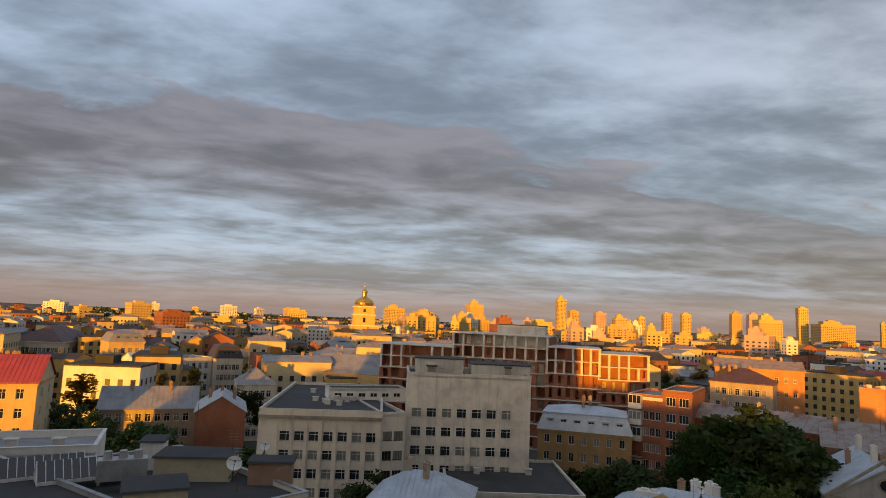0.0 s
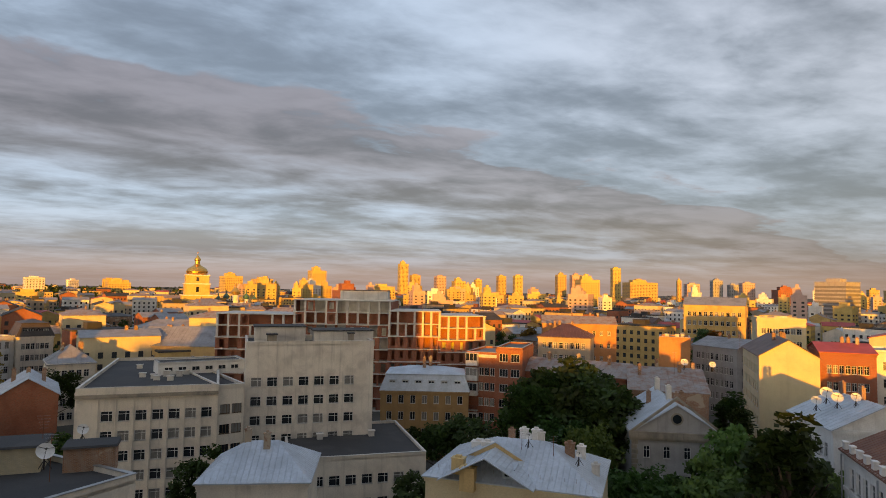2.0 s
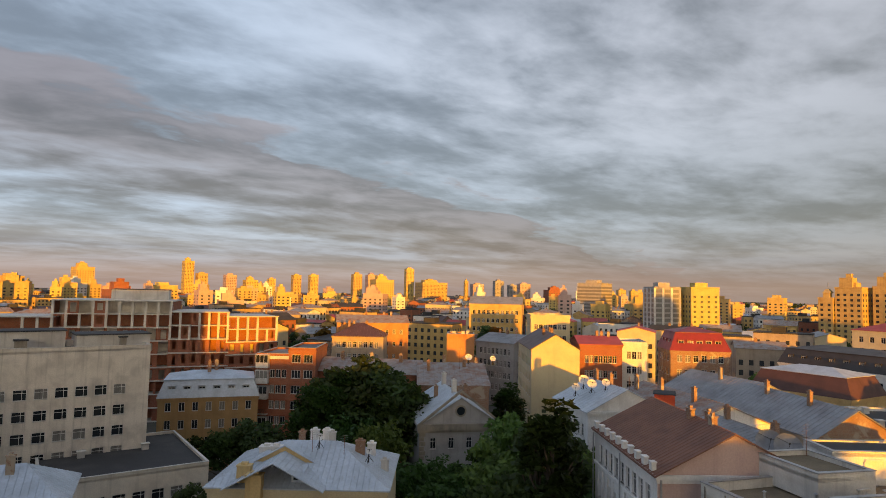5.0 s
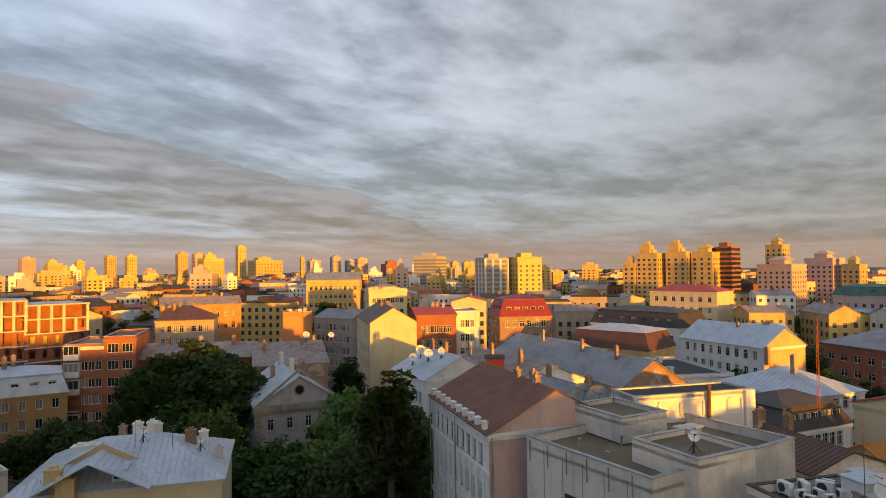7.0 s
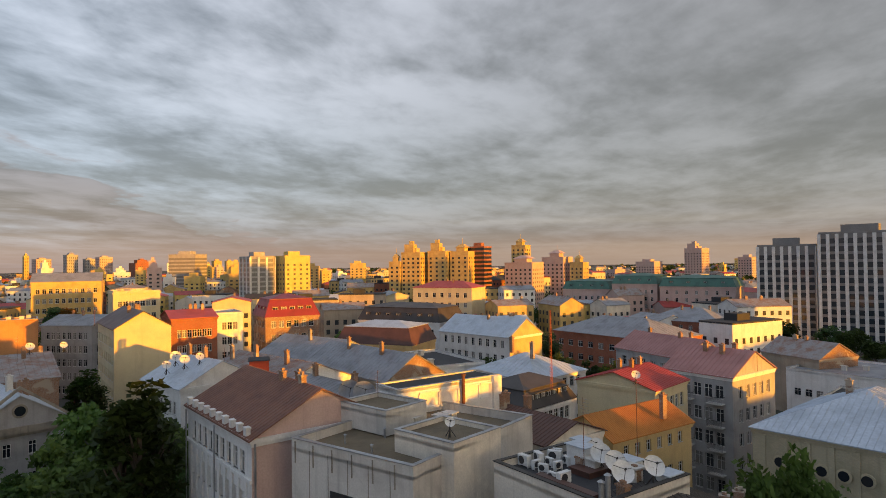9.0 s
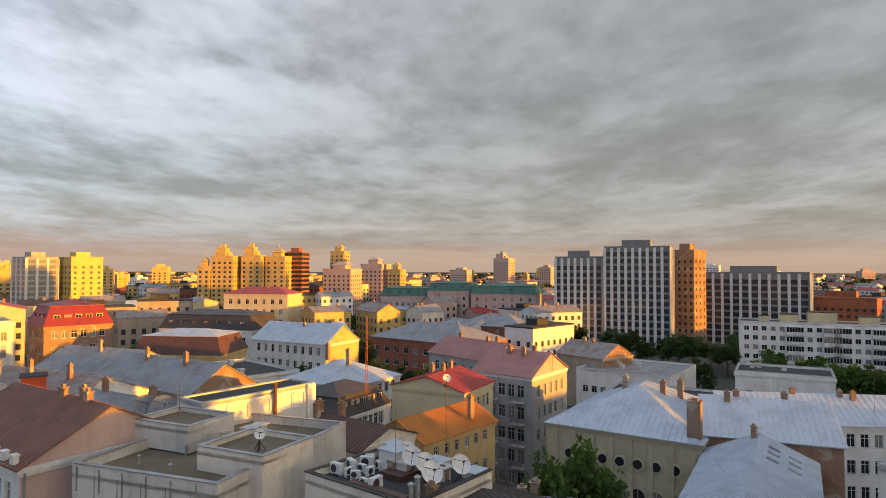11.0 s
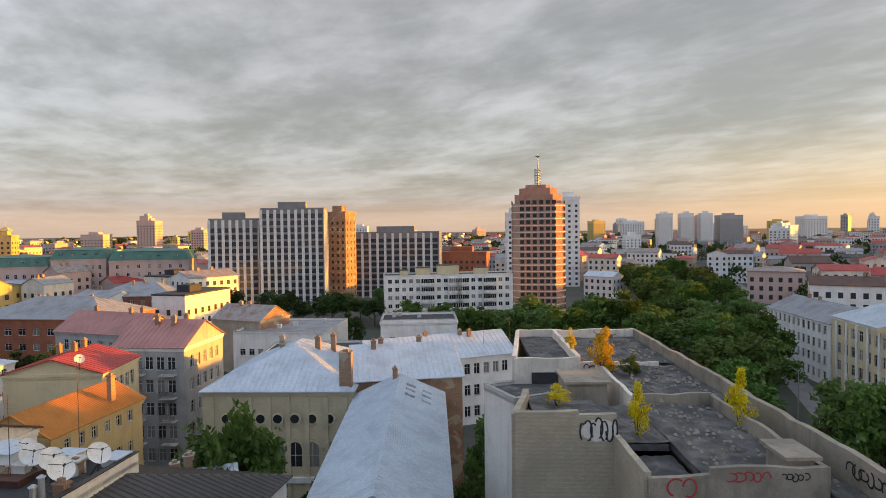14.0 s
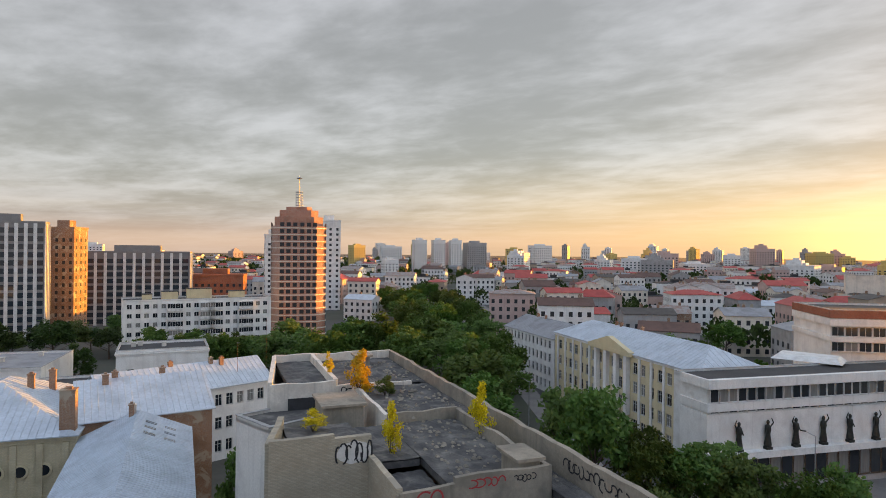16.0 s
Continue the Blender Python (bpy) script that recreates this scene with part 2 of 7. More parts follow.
ASPHALT = surface("asphalt", (0.055, 0.055, 0.057), (0.085, 0.082, 0.08), rough=0.85, stain=0.1)
PAVING = surface("paving", (0.22, 0.21, 0.20), (0.16, 0.15, 0.145), rough=0.85, stain=0.2)
GROUND = surface("city_ground", (0.085, 0.082, 0.074), (0.05, 0.06, 0.035), rough=0.95, stain=0.02, grain=0.6)
GRASS = surface("grass", (0.055, 0.085, 0.022), (0.04, 0.055, 0.018), rough=0.95, stain=0.3, grain=8.0, bump=0.8)
GLASS = glazing("window_glass")
FAR_GLASS = surface("distant_window_glass", (0.028, 0.032, 0.038), (0.05, 0.052, 0.055), rough=0.35, spec=0.25, stain=0.5)
TOWER_GLASS = glazing("tower_glass", (0.03, 0.04, 0.05), 0.12)
FRAME_WHITE = surface("white_frame", (0.72, 0.71, 0.69), rough=0.5, stain=1.0)
FRAME_BROWN = surface("brown_frame", (0.13, 0.085, 0.055), rough=0.6, stain=1.0)
FRAME_DARK = surface("dark_frame", (0.045, 0.045, 0.048), rough=0.5, stain=1.0)
STEEL = surface("galvanised_steel", (0.42, 0.43, 0.44), rough=0.45, metal=0.6, stain=0.8)
DARK_STEEL = surface("dark_steel", (0.06, 0.055, 0.05), rough=0.55, metal=0.5, stain=0.8)
ENAMEL = surface("white_enamel", (0.72, 0.72, 0.70), (0.55, 0.54, 0.51), rough=0.4, stain=0.7)
RUST = surface("rust", (0.21, 0.085, 0.04), (0.12, 0.05, 0.03), rough=0.85, stain=0.8)
GOLD = surface("gilded_copper", (0.75, 0.48, 0.12), (0.65, 0.40, 0.10), rough=0.3, metal=0.9, stain=0.6)
TIMBER = surface("weathered_timber", (0.24, 0.17, 0.10), (0.15, 0.11, 0.07), rough=0.8)
BARK = surface("bark", (0.10, 0.075, 0.055), (0.06, 0.05, 0.04), rough=0.95, grain=12.0, bump=0.8)
LEAF = foliage("dark_green_leaves", (0.011, 0.024, 0.006), (0.058, 0.100, 0.020))
LEAF_LIGHT = foliage("light_green_leaves", (0.030, 0.060, 0.012), (0.120, 0.185, 0.036))
LEAF_YELLOW = foliage("yellow_autumn_leaves", (0.36, 0.27, 0.012), (0.78, 0.62, 0.03))
LEAF_RUST = foliage("russet_leaves", (0.10, 0.065, 0.012), (0.26, 0.17, 0.03))

# ---- mesh helpers ----


class Geo:
    """Collects faces for one mesh."""

    def __init__(self):
        self.v, self.f, self.m = [], [], []

    def face(self, *pts, mi=0):
        k = len(self.v)
        self.v += [tuple(p) for p in pts]
        self.f.append(tuple(range(k, k + len(pts))))
        self.m.append(mi)

    def box(self, x0, y0, z0, x1, y1, z1, mi=0):
        self.hexa([(x0, y0, z0), (x1, y0, z0), (x1, y1, z0), (x0, y1, z0)], [(x0, y0, z1), (x1, y0, z1), (x1, y1, z1), (x0, y1, z1)], mi)

    def hexa(self, lo, hi, mi=0):
        k, n = len(self.v), len(lo)
        self.v += [tuple(p) for p in lo] + [tuple(p) for p in hi]
        faces = [tuple(range(k + n - 1, k - 1, -1)), tuple(range(k + n, k + 2 * n))]
        faces += [(k + i, k + (i + 1) % n, k + n + (i + 1) % n, k + n + i) for i in range(n)]
        self.f += faces
        self.m += [mi] * len(faces)

    def tube(self, a, b, r0, r1=None, n=8, mi=0):
        a, b = Vector(a), Vector(b)
        r1 = r0 if r1 is None else r1
        ax = (b - a).normalized()
        s = ax.orthogonal().normalized()
        t = ax.cross(s)
        ring = [(s * math.cos(2 * math.pi * i / n) + t * math.sin(2 * math.pi * i / n)) for i in range(n)]
        self.hexa([a + r0 * q for q in ring], [b + r1 * q for q in ring], mi)

    def lathe(self, prof, n=12, cx=0.0, cy=0.0, mi=0):
        """A turned shape from (radius, height) pairs."""
        k = len(self.v)
        for r, z in prof:
            self.v += [(cx + r * math.cos(2 * math.pi * i / n), cy + r * math.sin(2 * math.pi * i / n), z) for i in range(n)]
        for j in range(len(prof) - 1):
            for i in range(n):
                self.f.append((k + j * n + i, k + j * n + (i + 1) % n, k + (j + 1) * n + (i + 1) % n, k + (j + 1) * n + i))
                self.m.append(mi)
        self.f += [tuple(range(k + n - 1, k - 1, -1)), tuple(range(k + (len(prof) - 1) * n, k + len(prof) * n))]
        self.m += [mi, mi]

    def slab(self, pts, t=0.12, mi=0):
        """A sloping sheet with thickness downwards."""
        self.hexa([(p[0], p[1], p[2] - t) for p in pts], pts, mi)

    def mesh(self, name, *mats):
        me = bpy.data.meshes.new(name)
        me.from_pydata(self.v, [], self.f)
        for m in mats:
            me.materials.append(m)
        me.polygons.foreach_set("material_index", self.m)
        me.update()
        return me


def part(name, geo, mat, parent, label="", kind=""):
    """Links a mesh as one part under a thing or a part."""
    mats = mat if isinstance(mat, (tuple, list)) else (mat,)
    ob = new(name, geo.mesh(name, *mats) if isinstance(geo, Geo) else geo)
    ob.parent = parent
    return tagged(ob, label, kind=kind)


def thing(name, label, category, m=None, group="", kind=""):
    ob = new(name)
    ob.empty_display_size = 0.5
    if m is not None:
        ob.matrix_world = m
    return tagged(ob, label, category, group, kind)


def lone(name, geo, mat, label, category, m=None, group="", kind=""):
    ob = new(name, geo.mesh(name, *(mat if isinstance(mat, (tuple, list)) else (mat,))) if isinstance(geo, Geo) else geo)
    if m is not None:
        ob.matrix_world = m
    return tagged(ob, label, category, group, kind)


WINDOW_MESHES = {}


def window_meshes(w, h, style, frame_mat, whole=False):
    key = (round(w, 2), round(h, 2), style, frame_mat.name, whole)
    if key not in WINDOW_MESHES:
        g, t, d = Geo(), 0.08, 0.07
        g.box(0, 0, 0, t, d, h), g.box(w - t, 0, 0, w, d, h), g.box(t, 0, 0, w - t, d, t), g.box(t, 0, h - t, w - t, d, h)
        bars = {"two": [0.5], "three": [0.34, 0.67], "side": [0.66], "cross": [0.5], "one": []}.get(style, [0.5])
        for b in bars:
            g.box(w * b - 0.035, 0.004, t, w * b + 0.035, d - 0.004, h - t)
        if style in ("cross", "side"):
            g.box(t, 0.006, h * 0.66, w - t, d - 0.006, h * 0.66 + 0.06)
        g.box(-0.06, -0.22, -0.05, w + 0.06, 0.0, 0.0)
        p = g if whole else Geo()
        p.face((t / 2, 0.035, t / 2), (w - t / 2, 0.035, t / 2), (w - t / 2, 0.035, h - t / 2), (t / 2, 0.035, h - t / 2), mi=1 if whole else 0)
        WINDOW_MESHES[key] = (g.mesh("window", frame_mat, GLASS), None) if whole else (g.mesh("window", frame_mat), p.mesh("pane", GLASS))
    return WINDOW_MESHES[key]


def grid(cols, rows, w=1.1, h=1.6, sill=1.0, step=3.3, m0=1.2, m1=1.2, style="cross", mat=None, skip=()):
    return dict(cols=cols, rows=rows, w=w, h=h, sill=sill, step=step, m0=m0, m1=m1, style=style, mat=mat, skip=set(skip))


def wall_face(geo, parent, origin, ang, width, height, spec, frame_mat, base=0.0):
    """One wall with real recessed openings and a window in each."""
    ca, sa = math.cos(ang), math.sin(ang)

    def at(s, z, back=0.0):
        return (origin[0] + s * ca - back * sa, origin[1] + s * sa + back * ca, z)

    if not spec or spec["cols"] < 1:
        geo.face(at(0, base), at(width, base), at(width, height), at(0, height))
        return
    pitch = (width - spec["m0"] - spec["m1"]) / spec["cols"]
    w, h = min(spec["w"], pitch * 0.85), spec["h"]
    xs, zs = [0.0], [base]
    for i in range(spec["cols"]):
        c = spec["m0"] + pitch * (i + 0.5)
        xs += [c - w / 2, c + w / 2]
    for j in range(spec["rows"]):
        z0 = spec["sill"] + spec["step"] * j
        if z0 + h < height - 0.05:
            zs += [z0, z0 + h]
    xs.append(width), zs.append(height)
    meshes = window_meshes(w, h, spec["style"], spec["mat"] or frame_mat, parent.matrix_world.translation.length > 138)
    rv = 0.16
    for i in range(len(xs) - 1):
        for j in range(len(zs) - 1):
            if i % 2 and j % 2 and (i // 2, j // 2) not in spec["skip"]:
                a, b, c, d = xs[i], xs[i + 1], zs[j], zs[j + 1]
                geo.face(at(a, c), at(a, c, rv), at(a, d, rv), at(a, d))
                geo.face(at(b, c, rv), at(b, c), at(b, d), at(b, d, rv))
                geo.face(at(a, c), at(b, c), at(b, c, rv), at(a, c, rv))
                geo.face(at(a, d, rv), at(b, d, rv), at(b, d), at(a, d))
                win = new("window", meshes[0])
                win.parent = parent
                win.location, win.rotation_euler = at(a, c, rv), (0, 0, ang)
                if meshes[1]:
                    pane = new("pane", meshes[1])
                    pane.parent = win
            else:
                geo.face(at(xs[i], zs[j]), at(xs[i + 1], zs[j]), at(xs[i + 1], zs[j + 1]), at(xs[i], zs[j + 1]))


def chimney(parent, x, y, z, h=1.4, a=0.7, b=0.5, mat=None):
    g = Geo()
    g.box(x - a / 2, y - b / 2, z - 1.2, x + a / 2, y + b / 2, z + h)
    g.box(x - a / 2 - 0.07, y - b / 2 - 0.07, z + h, x + a / 2 + 0.07, y + b / 2 + 0.07, z + h + 0.12)
    g.box(x - a / 4, y - b / 4, z + h + 0.12, x + a / 4, y + b / 4, z + h + 0.35)
    return part("chimney", g, mat or OLD_BRICK, parent)


def seam_strip(g, p, q, side, r=0.05):
    """A standing seam from p to q; side is the direction across it."""
    p, q, s = Vector(p), Vector(q), Vector(side) * 0.03
    up = Vector((0, 0, r))
    g.face(p - s, q - s, q + up, p + up)
    g.face(p + up, q + up, q + s, p + s)


def pitched(parent, w, d, z, rise, mat, hip=0.0, across=False, over=0.35, seam=0.0, name="roof", x0=0.0, y0=0.0, lit=""):
    """A gabled or hipped roof over a w x d plan; across turns the ridge from x to y."""
    def P(s, t, h):
        return (x0 + t, y0 + s, h) if across else (x0 + s, y0 + t, h)

    W, D = (d, w) if across else (w, d)
    g, k = Geo(), rise / (D / 2)
    o, hz = over, z - over * k
    hx = over if not hip else 0.0
    ends = hip if hip else -over
    a, b = P(ends, D / 2, z + rise), P(W - ends, D / 2, z + rise)
    e = o
    c = [P(-e, -o, hz), P(W + e, -o, hz), P(W + e, D + o, hz), P(-e, D + o, hz)]
    flip = across
    def sl(*pts):
        g.slab(pts[::-1] if flip else pts)
    sl(c[0], c[1], b, a)
    sl(c[2], c[3], a, b)
    if hip:
        sl(c[1], c[2], b), sl(c[3], c[0], a)
    roof = part(name, g, mat, parent, lit)
    if seam:
        q = Geo()
        n = max(2, int(W / seam))
        ax = (0, 1, 0) if across else (1, 0, 0)
        ay = (1, 0, 0) if across else (0, 1, 0)
        for i in range(n + 1):
            s = W * i / n
            f = min(1.0, s / hip, (W - s) / hip) if hip else 1.0
            t = D / 2 * f
            if t < 0.3:
                continue
            for sg in (0, 1):
                y1, y2 = (-o, t) if not sg else (D + o, D - t)
                seam_strip(q, P(s, y1, hz + 0.01), P(s, y2, z + rise * f + 0.01), ax)
        if hip:
            n = max(2, int(D / seam))
            for i in range(1, n):
                t = D * i / n
                f = min(t, D - t) / (D / 2)
                for sg in (0, 1):
                    s1, s2 = (-e, hip * f) if not sg else (W + e, W - hip * f)
                    seam_strip(q, P(s1, t, hz + 0.01), P(s2, t, z + rise * f + 0.01), ay)
        part("standing_seams", q, mat, roof)
    return roof


def flat_roof(parent, w, d, z, mat, parapet=0.6, wall=None, cap=None, x0=0.0, y0=0.0):
    g = Geo()
    g.box(x0 + 0.25, y0 + 0.25, z - 0.3, x0 + w - 0.25, y0 + d - 0.25, z - 0.02)
    part("roof", g, mat, parent)
    if parapet:
        g, t = Geo(), 0.28
        zt = z + parapet
        g.box(x0, y0, z - 0.28, x0 + w, y0 + t, zt), g.box(x0, y0 + d - t, z - 0.28, x0 + w, y0 + d, zt)
        g.box(x0, y0 + t, z - 0.28, x0 + t, y0 + d - t, zt), g.box(x0 + w - t, y0 + t, z - 0.28, x0 + w, y0 + d - t, zt)
        part("parapet", g, wall or CONCRETE, parent)
        g, o = Geo(), 0.06
        g.box(x0 - o, y0 - o, zt, x0 + w + o, y0 + t + o, zt + 0.06), g.box(x0 - o, y0 + d - t - o, zt, x0 + w + o, y0 + d + o, zt + 0.06)
        g.box(x0 - o, y0 + t + o, zt, x0 + t + o, y0 + d - t - o, zt + 0.06), g.box(x0 + w - t - o, y0 + t + o, zt, x0 + w + o, y0 + d - t - o, zt + 0.06)
        part("coping", g, cap or STEEL, parent)


def mansard(parent, w, d, z, rise, mat, top, inset=1.5, dormers=(), cap=1.2):
    """Steep lower slopes with dormer windows and a shallow hipped top."""
    g, o = Geo(), 0.3
    zl = z + rise
    lo = [(-o, -o, z), (w + o, -o, z), (w + o, d + o, z), (-o, d + o, z)]
    hi = [(inset, inset, zl), (w - inset, inset, zl), (w - inset, d - inset, zl), (inset, d - inset, zl)]
    g.hexa(lo, hi)
    part("roof", g, mat, parent)
    pitched(parent, w - 2 * inset + 0.3, d - 2 * inset + 0.3, zl + 0.02, cap, top, hip=min(w, d) / 2 - inset, over=0.1, x0=inset - 0.15, y0=inset - 0.15, name="roof_top")
    for side, n, ww, hh in dormers:
        L = w if side == "front" else d
        for i in range(n):
            s = inset + (L - 2 * inset) * (i + 0.5) / n - ww / 2
            zz = z + 0.5
            back = inset * 0.25
            ang = {"front": 0.0, "right": math.pi / 2, "left": -math.pi / 2}[side]
            ox, oy = {"front": (s, back), "right": (w - back, s), "left": (back, s + ww)}[side]
            q = Geo()
            q.box(-0.12, 0.0, -0.1, 0.0, inset, hh + 0.1), q.box(ww, 0.0, -0.1, ww + 0.12, inset, hh + 0.1)
            q.box(-0.2, -0.12, hh + 0.1, ww + 0.2, inset, hh + 0.22)
            dm = part("dormer", q, mat, parent)
            dm.location, dm.rotation_euler = (ox, oy, zz), (0, 0, ang)
            win = new("window", window_meshes(ww, hh, "two", FRAME_WHITE, True)[0])
            win.parent = dm
            win.location = (0, 0.05, 0)


def house(label, A, B, depth, z, wall, roof, front=None, right=None, left=None, rise=3.0, roof_mat=None, hip=0.0, name="house", category="building",
          frame_mat=None, base=0.0, cornice=0.25, plinth=None, seam=0.0, parapet=0.6, dormers=(), chimneys=(), top=None, group="", inset=1.5, cap=None, trim=None, end_mat=None):
    """A building whose street wall runs from A to B (bearing, distance), as deep as given."""
    a, b = bearing(*A), bearing(*B)
    w = (b - a).length
    ang = math.atan2(b.y - a.y, b.x - a.x)
    ob = thing(name, label, category, Matrix.Translation(a) @ Matrix.Rotation(ang, 4, "Z"), group)
    frame_mat = frame_mat or FRAME_WHITE
    g = Geo()
    wall_face(g, ob, (0, 0), 0.0, w, z, front, frame_mat, base)
    e = Geo() if end_mat else g
    wall_face(e, ob, (w, 0), math.pi / 2, depth, z, right, frame_mat, base)
    wall_face(g, ob, (w, depth), math.pi, w, z, None, frame_mat, base)
    wall_face(g, ob, (0, depth), -math.pi / 2, depth, z, left, frame_mat, base)
    rm = roof_mat or TIN
    if roof == "gable":
        e.face((w, 0, z), (w, depth, z), (w, depth / 2, z + rise)), g.face((0, depth, z), (0, 0, z), (0, depth / 2, z + rise))
    if roof == "front_gable":
        g.face((0, 0, z), (w, 0, z), (w / 2, 0, z + rise)), g.face((w, depth, z), (0, depth, z), (w / 2, depth, z + rise))
    part("wall", g, wall, ob)
    if end_mat:
        part("end_wall", e, end_mat, ob)
    if roof == "gable":
        pitched(ob, w, depth, z + 0.02, rise, rm, seam=seam)
    elif roof == "front_gable":
        pitched(ob, w, depth, z + 0.02, rise, rm, across=True, seam=seam)
    elif roof == "hip":
        pitched(ob, w, depth, z + 0.02, rise, rm, hip=hip or min(w, depth) / 2, across=depth > w, seam=seam)
    elif roof == "mansard":
        mansard(ob, w, depth, z, rise, rm, top or rm, inset, dormers)
    else:
        flat_roof(ob, w, depth, z, rm, parapet, wall, cap)
    if cornice:
        c = cornice
        for lv, out, hh in ((z - 0.45, c, 0.35), (z - 0.75, c * 0.5, 0.28)):
            for bx in ((-out, -out, w + out, -0.002), (w + 0.002, -0.002, w + out, depth), (-out, -0.002, -0.002, depth)):
                q = Geo()
                q.box(bx[0], bx[1], lv, bx[2], bx[3], lv + hh)
                part("cornice", q, trim or wall, ob)
    r = random.Random(len(label) * 31 + int(w * 10))
    if not chimneys and roof in ("gable", "hip", "front_gable") and a.length < 300:
        chimneys = [(r.uniform(0.2, 0.8), r.uniform(0.38, 0.62), rise * 0.75) for _ in range(3)]
    if roof == "flat" and a.length < 300 and w > 8 and depth > 8:
        for i in range(3):
            q, vx, vy = Geo(), r.uniform(0.15, 0.85) * w, r.uniform(0.3, 0.85) * depth
            q.box(vx - 0.5, vy - 0.4, z - 0.05, vx + 0.5, vy + 0.4, z + 0.9), q.box(vx - 0.65, vy - 0.55, z + 0.9, vx + 0.65, vy + 0.55, z + 1.0)
            part("roof_vent", q, CONCRETE, ob)
    for cx, cy, cz in chimneys:
        chimney(ob, cx * w, cy * depth, z + cz)
    return ob, w


def far_windows(g, w, d, z, step=3.3, pitch=3.0, ww=1.3, hh=1.7):
    for j in range(int((z - 1.0) / step)):
        z0 = 1.0 + j * step
        for L, f in ((w, "f"), (d, "r"), (d, "l"), (w, "b")):
            n = max(1, int(L / pitch))
            for i in range(n):
                s = (i + 0.5) * L / n - ww / 2
                e = 0.03
                if f == "f":
                    g.face((s, -e, z0), (s + ww, -e, z0), (s + ww, -e, z0 + hh), (s, -e, z0 + hh))
                elif f == "b":
                    g.face((s + ww, d + e, z0), (s, d + e, z0), (s, d + e, z0 + hh), (s + ww, d + e, z0 + hh))
                elif f == "r":
                    g.face((w + e, s, z0), (w + e, s + ww, z0), (w + e, s + ww, z0 + hh), (w + e, s, z0 + hh))
                else:
                    g.face((-e, s + ww, z0), (-e, s, z0), (-e, s, z0 + hh), (-e, s + ww, z0 + hh))


# ---- ground ----
g = Geo()
g.face((-4900, -4900, 0), (4900, -4900, 0), (4900, 4900, 0), (-4900, 4900, 0))
lone("ground", g, GROUND, "dark city ground of asphalt yards and earth", "ground", kind="structure")

# ---- buildings in the north: the white office block and its neighbours ----
block, block_w = house("stained cream rendered office block with flat roof and rows of windows", (-2.5, 112), (8.65, 114.5), 14, 25.6, STAINED, "flat",
      front=grid(7, 6, 1.75, 1.6, 2.15, 3.25, 0.5, 3.0, "side"), right=None, roof_mat=BITUMEN, parapet=0.5, cornice=0, frame_mat=FRAME_WHITE, name="office_block", cap=CONCRETE)
wing, wing_w = house("long cream office wing with ribbed facade beside the block", (-15.29, 108.3), (-4.62, 106.5), 40, 19.4, CREAM, "flat",
      front=grid(7, 5, 1.65, 1.6, 2.8, 3.0, 3.1, 0.5, "side"), roof_mat=BITUMEN, parapet=0.5, cornice=0.1, name="office_wing", cap=CONCRETE)
house("glazed stairwell bay joining two cream office blocks", (-4.62, 107.3), (-2.5, 108.6), 30, 19.2, CREAM, "flat",
      front=grid(2, 5, 1.8, 1.5, 2.2, 3.2, 0.2, 0.2, "three", mat=FRAME_BROWN), roof_mat=BITUMEN, parapet=0.4, cornice=0, name="stairwell_bay", cap=CONCRETE)
house("low rooftop storey of pale render with small windows", (-9.43, 123), (-2.6, 126), 6, 21.4, WHITE, "flat", base=19.1, front=grid(6, 1, 1.4, 0.8, 19.9, 3, 0.6, 0.6, "two"),
      roof_mat=BITUMEN, parapet=0.2, cornice=0, name="rooftop_storey")
house("low annex with dark felt roof and pale walls", (1.45, 97.8), (13.6, 101.2), 23.5, 9.4, CREAM, "flat", front=grid(8, 2, 1.7, 1.5, 1.8, 3.6, 0.6, 0.6, "side"), roof_mat=BITUMEN, parapet=0.4, cornice=0, name="annex", cap=CONCRETE)
house("ochre house with pale blue mansard roof and dormers", (9.36, 132.8), (17.37, 132), 12, 14.2, OCHRE, "mansard", front=grid(7, 4, 1.1, 1.7, 1.4, 3.4, 0.6, 0.6, "two"), rise=3.4, roof_mat=TIN, inset=1.0,
      dormers=(("front", 6, 1.2, 1.6),), chimneys=((0.48, 0.4, 5.0), (0.55, 0.5, 5.0)), name="mansard_house")
tenement, ten_w = house("red brick tenement with white enclosed balconies", (17.12, 137), (19.85, 135), 14, 21.8, BRICK, "flat", front=grid(3, 7, 1.1, 1.7, 1.2, 3.2, 2.8, 0.3, "two"), roof_mat=TIN_RUST, parapet=0.4, cornice=0.2, name="tenement", trim=WHITE)
house("red brick tenement with dark attic storey and white window bands", (19.85, 134.6), (22.19, 133.5), 14, 23.2, BRICK, "flat", front=grid(2, 7, 1.9, 1.7, 1.2, 3.2, 0.3, 0.3, "three"), roof_mat=TIN_DARK, parapet=0.3, cornice=0.2, name="tenement")
house("long red brick tenement under rusty tin roof", (22.2, 137), (31.2, 131), 13, 18.6, BRICK, "gable", front=grid(10, 6, 1.1, 1.6, 1.2, 3.3), rise=2.2, roof_mat=TIN_RUST, name="tenement", seam=1.2, chimneys=((0.2, 0.4, 2.0), (0.5, 0.4, 2.0), (0.8, 0.4, 2.0)))
pediment, ped_w = house("small white classical house with pediment and pale tin roof", (31.67, 103.2), (39.0, 106.2), 18, 14.2, GREY, "front_gable", front=grid(4, 3, 1.0, 1.8, 1.6, 4.3, 0.8, 0.8, "cross"), rise=4.3, roof_mat=TIN, seam=0.8, cornice=0.35, name="pediment_house")
